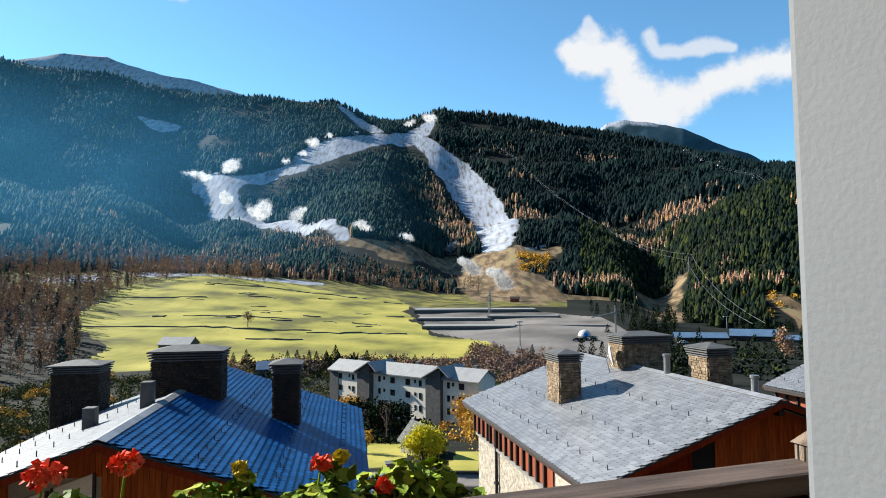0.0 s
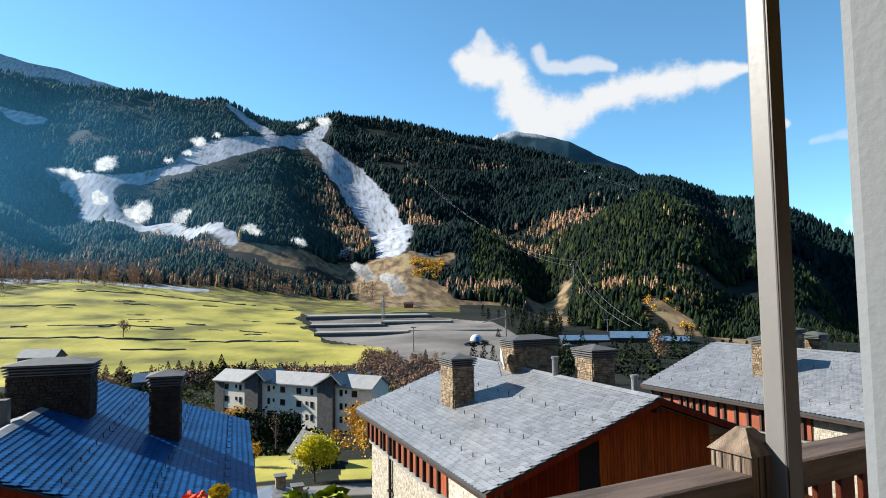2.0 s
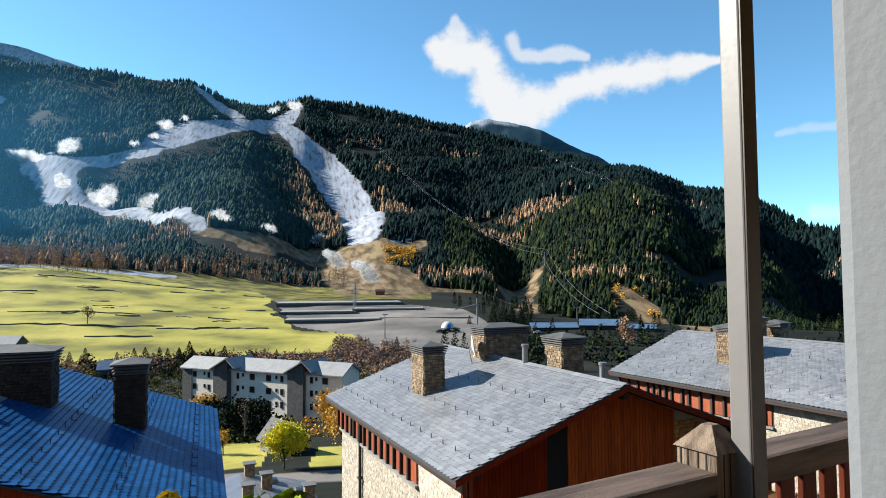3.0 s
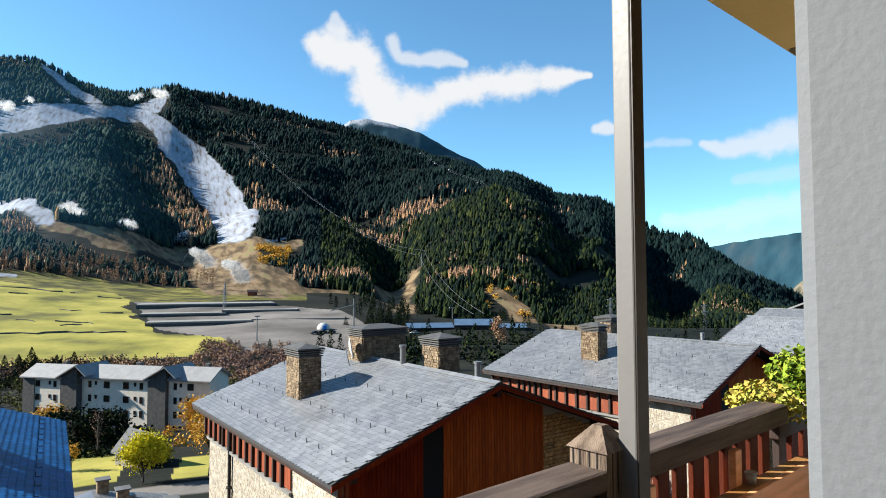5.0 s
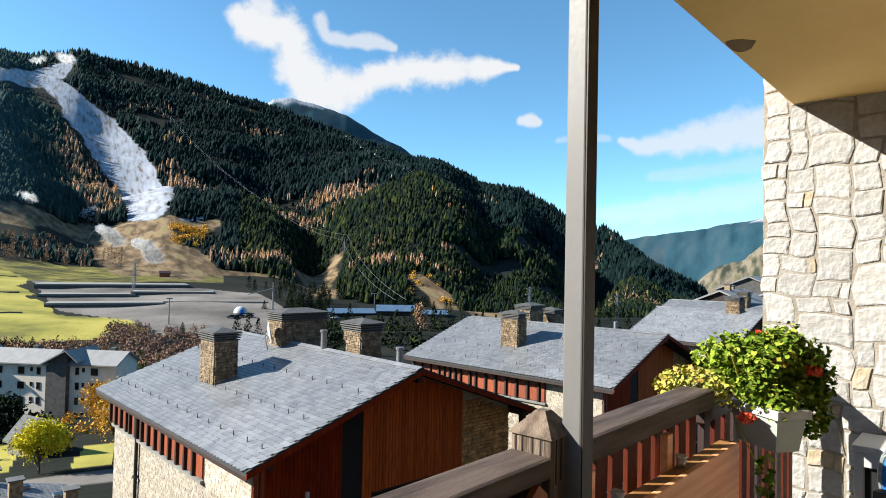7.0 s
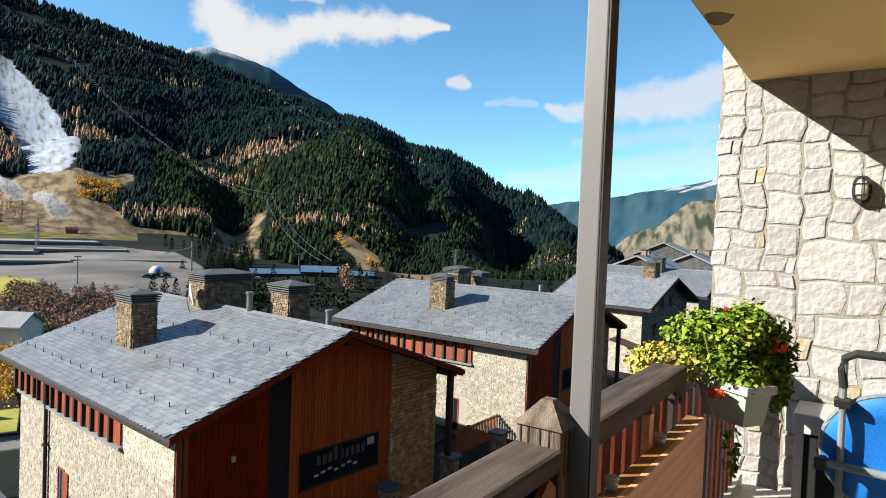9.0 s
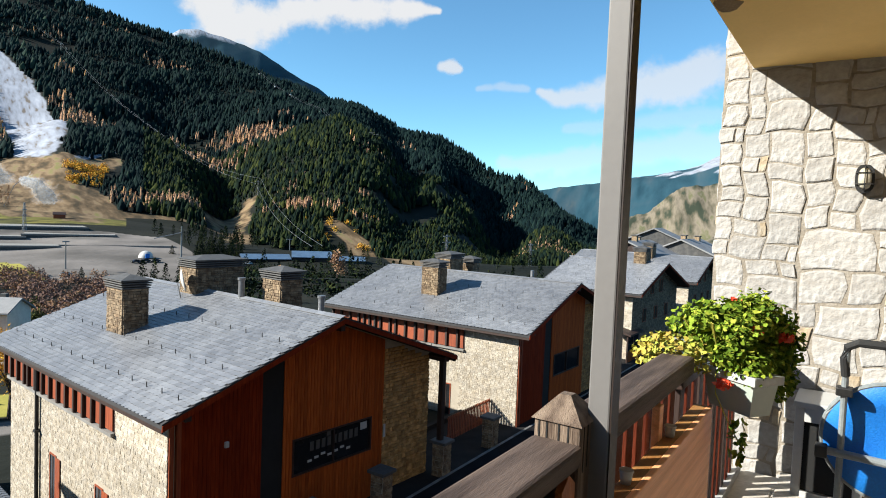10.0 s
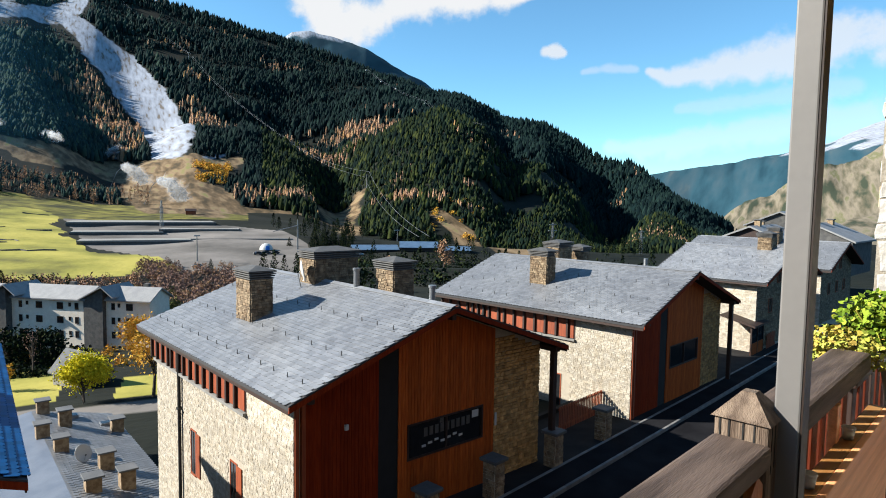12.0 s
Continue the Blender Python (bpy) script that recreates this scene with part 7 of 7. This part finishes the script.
# window box on the near rail
P2 = BAL @ pose(-1.66, .19, .955)
trough("window_box", P2 @ pose(-.2, 0, 0), 1.5, .2, .19, "white window box outside the near railing", 2)
plant2 = empty("geranium", P2, "row of geraniums with red and yellow flowers along the rail", "plant", "geraniums")
_v, _f, _o = [], [], 0
for _k in range(22):
    _a, _b2 = leaf_mass(_g, (-.86 + _k * .07, _g.uniform(-.05, .05), .04 + .035 * math.sin(_k * 1.7)), (.08, .09, .085), 260, .019)
    _v.append(_a), _f.append(_b2 + _o)
    _o += len(_a)
raw("foliage", np.concatenate(_v), np.concatenate(_f), LEAF, plant2)
for _k, (_x, _y, _z, _m, _r2) in enumerate(((-.34, 0, .205, PETAL, .042), (-.18, .0, .215, PETAL, .036), (.25, .0, .175, PETAL, .026), (.30, .02, .18, PETAL_YELLOW, .018), (.06, .0, .18, PETAL_YELLOW, .016), (.40, -.02, .11, PETAL, .02))):
    part("stem", tube(bmesh.new(), [(_x + .03, _y, 0), (_x - .01, _y, _z * .6), (_x, _y, _z)], .003, 5), LEAF, plant2)
    flower_head(plant2, pose(_x, _y, _z), 70 + _k, _m, 90, _r2)
for _x, _z in ((.07, .13), (.29, .13), (.38, .09)):
    _a, _b2 = leaf_mass(_g, (_x, .02, _z), (.035, .03, .05), 34, .02)
    raw("leaf_tuft", _a, _b2, LEAF, plant2)

# caged wall lamp
LP = BAL @ pose(3.075, -.62, 1.95, 0, 0, -90) @ Matrix.Scale(.76, 4)  # local x along the wall, -y outwards
lamp = empty("wall_lamp", LP, "oval bulkhead lamp with dark cage on the stone wall", "lamp")


def oval(w, h, y0, y1, k0=1.0, k1=1.0, n=28):
    bm = bmesh.new()
    rings = []
    for y, k in ((y0, k0), (y1, k1)):
        ring = []
        for i in range(n):
            t = 6.2832 * i / n
            c, s = math.cos(t), math.sin(t)
            ring.append(bm.verts.new((k * w / 2 * math.copysign(abs(c) ** .75, c), y, k * h / 2 * math.copysign(abs(s) ** .75, s))))
        rings.append(ring)
    for i in range(n):
        bm.faces.new((rings[0][i], rings[0][(i + 1) % n], rings[1][(i + 1) % n], rings[1][i]))
    bm.faces.new(rings[0][::-1]), bm.faces.new(rings[1])
    bmesh.ops.recalc_face_normals(bm, faces=bm.faces[:])
    return bm


part("housing", oval(.135, .225, .04, -.045), BLACK_METAL, lamp)
GLOBE = mat("frosted_globe", (.72, .66, .50), (.76, .70, .55), 6, .3, .1, 60)
smooth(part("globe", oval(.095, .18, -.04, -.085, 1, .8), GLOBE, lamp, "ribbed frosted glass globe"))
_c = bmesh.new()
tube(_c, [(0, -.045, .1), (0, -.095, .08), (0, -.1, 0), (0, -.095, -.08), (0, -.045, -.1)], .005, 6)
for _z in (-.045, .045):
    tube(_c, [(-.062, -.045, _z), (-.045, -.09, _z), (.045, -.09, _z), (.062, -.045, _z)], .005, 6)
part("cage", _c, BLACK_METAL, lamp)

# folded blue round seat leaning on the wall
FS = BAL @ pose(2.50, -.84, 0.50, 0, -8, 0)
seat = empty("folding_seat", FS, "folded round blue fabric seat with grey tube frame", "folding seat")
_n = 36
_b = bmesh.new()
_r1 = [_b.verts.new((.0, .33 * math.cos(6.2832 * i / _n), .33 * math.sin(6.2832 * i / _n))) for i in range(_n)]
_r2 = [_b.verts.new((.035, .2 * math.cos(6.2832 * i / _n), .2 * math.sin(6.2832 * i / _n))) for i in range(_n)]
_cv = _b.verts.new((.05, 0, 0))
for _i in range(_n):
    _b.faces.new((_r1[_i], _r1[(_i + 1) % _n], _r2[(_i + 1) % _n], _r2[_i]))
    _b.faces.new((_r2[_i], _r2[(_i + 1) % _n], _cv))
_s = smooth(part("fabric", _b, BLUE_FABRIC, seat, "bright blue stretched fabric"))
_s.modifiers.new("thickness", "SOLIDIFY").thickness = .012
part("ring", tube(bmesh.new(), [(0, .335 * math.cos(6.2832 * i / _n), .335 * math.sin(6.2832 * i / _n)) for i in range(_n)], .014, 8, closed=True), TUBE_GREY, seat)
part("leg", tube(bmesh.new(), [(-.04, .24, .5), (-.04, .24, -.45)], .017, 10), TUBE_GREY, seat)
part("leg", tube(bmesh.new(), [(-.04, -.3, .5), (-.04, -.3, -.45)], .017, 10), TUBE_GREY, seat)
part("crossbar", tube(bmesh.new(), [(-.05, .33, -.08), (-.05, -.35, -.1)], .022, 10), TUBE_GREY, seat)
part("handle", tube(bmesh.new(), [(-.04, .24, .36), (-.04, .25, .46), (-.04, .24, .52), (-.04, .19, .55), (-.04, -.25, .55), (-.04, -.3, .5)], .022, 10), FOAM, seat, "black foam-covered handle")
part("joint", boxes((-.07, -.02, .20, .28, .25, .30), bevel=.008), BLACK_METAL, seat)
part("joint", boxes((-.08, -.02, .30, .36, -.12, -.05), bevel=.008), BLACK_METAL, seat)

# white framed box by the wall, channel and step
cb = empty("white_box", BAL @ pose(2.70, -.36, 0), "white framed box with a dark opening against the wall", "box")
part("side", boxes((0, .34, -.05, 0, 0, .57), bevel=.006), WHITE_PAINT, cb)
part("side", boxes((0, .34, -.36, -.31, 0, .57), bevel=.006), WHITE_PAINT, cb)
part("top", boxes((-.02, .36, -.37, .01, .57, .605), bevel=.006), WHITE_PAINT, cb)
part("lintel", boxes((-.012, .0, -.31, -.05, .49, .57)), WHITE_PAINT, cb)
part("sill", boxes((-.012, .0, -.31, -.05, 0, .07)), WHITE_PAINT, cb)
part("opening", boxes((.02, .03, -.31, -.05, .07, .49)), DARK, cb, "black opening")
ch = at_bal(tagged(new("floor_channel"), "white metal channel lying on the floor by the railing", "channel"))
part("web", boxes((1.2, 3.0, -.04, .03, 0, .012), bevel=.002), WHITE_PAINT, ch)
part("flange", boxes((1.2, 3.0, -.05, -.04, 0, .06), bevel=.002), WHITE_PAINT, ch)
step = at_bal(tagged(link_mesh("stone_step", boxes((2.55, 3.05, -1.3, -.28, 0, .035), bevel=.006), TILE), "pale tiled step below the white box", "step"))
# dark slatted screen beyond the rail end
scr = at_bal(tagged(new("end_screen"), "dark red-brown upright slats beyond the rail end", "railing"))
for _k in range(12):
    part("slat", boxes((1.32 + .14 * _k, 1.40 + .14 * _k, .0, .03, -.1, .92), bevel=.003), RED_WOOD if _k % 3 else DARK_WOOD, scr)
part("rail", boxes((1.27, 3.06, -.02, .05, .90, .97), bevel=.006), DARK_WOOD, scr)

# small white cups standing on the ledge behind the balusters
for _x in (.33, .86):
    _c = at_bal(new("white_cup"))
    tagged(_c, "small white plastic cup on the ledge behind the balusters", "cup", "white cups")
    _b = bmesh.new()
    bmesh.ops.create_cone(_b, cap_ends=True, segments=14, radius1=.016, radius2=.021, depth=.04)
    for _v in _b.verts:
        _v.co += Vector((_x, -.07, .842))
    smooth(part("body", _b, WHITE_PLASTIC, _c))
    _b = bmesh.new()
    bmesh.ops.create_cone(_b, cap_ends=True, segments=14, radius1=.023, radius2=.022, depth=.006)
    for _v in _b.verts:
        _v.co += Vector((_x, -.07, .863))
    part("rim", _b, WHITE_PLASTIC, _c)
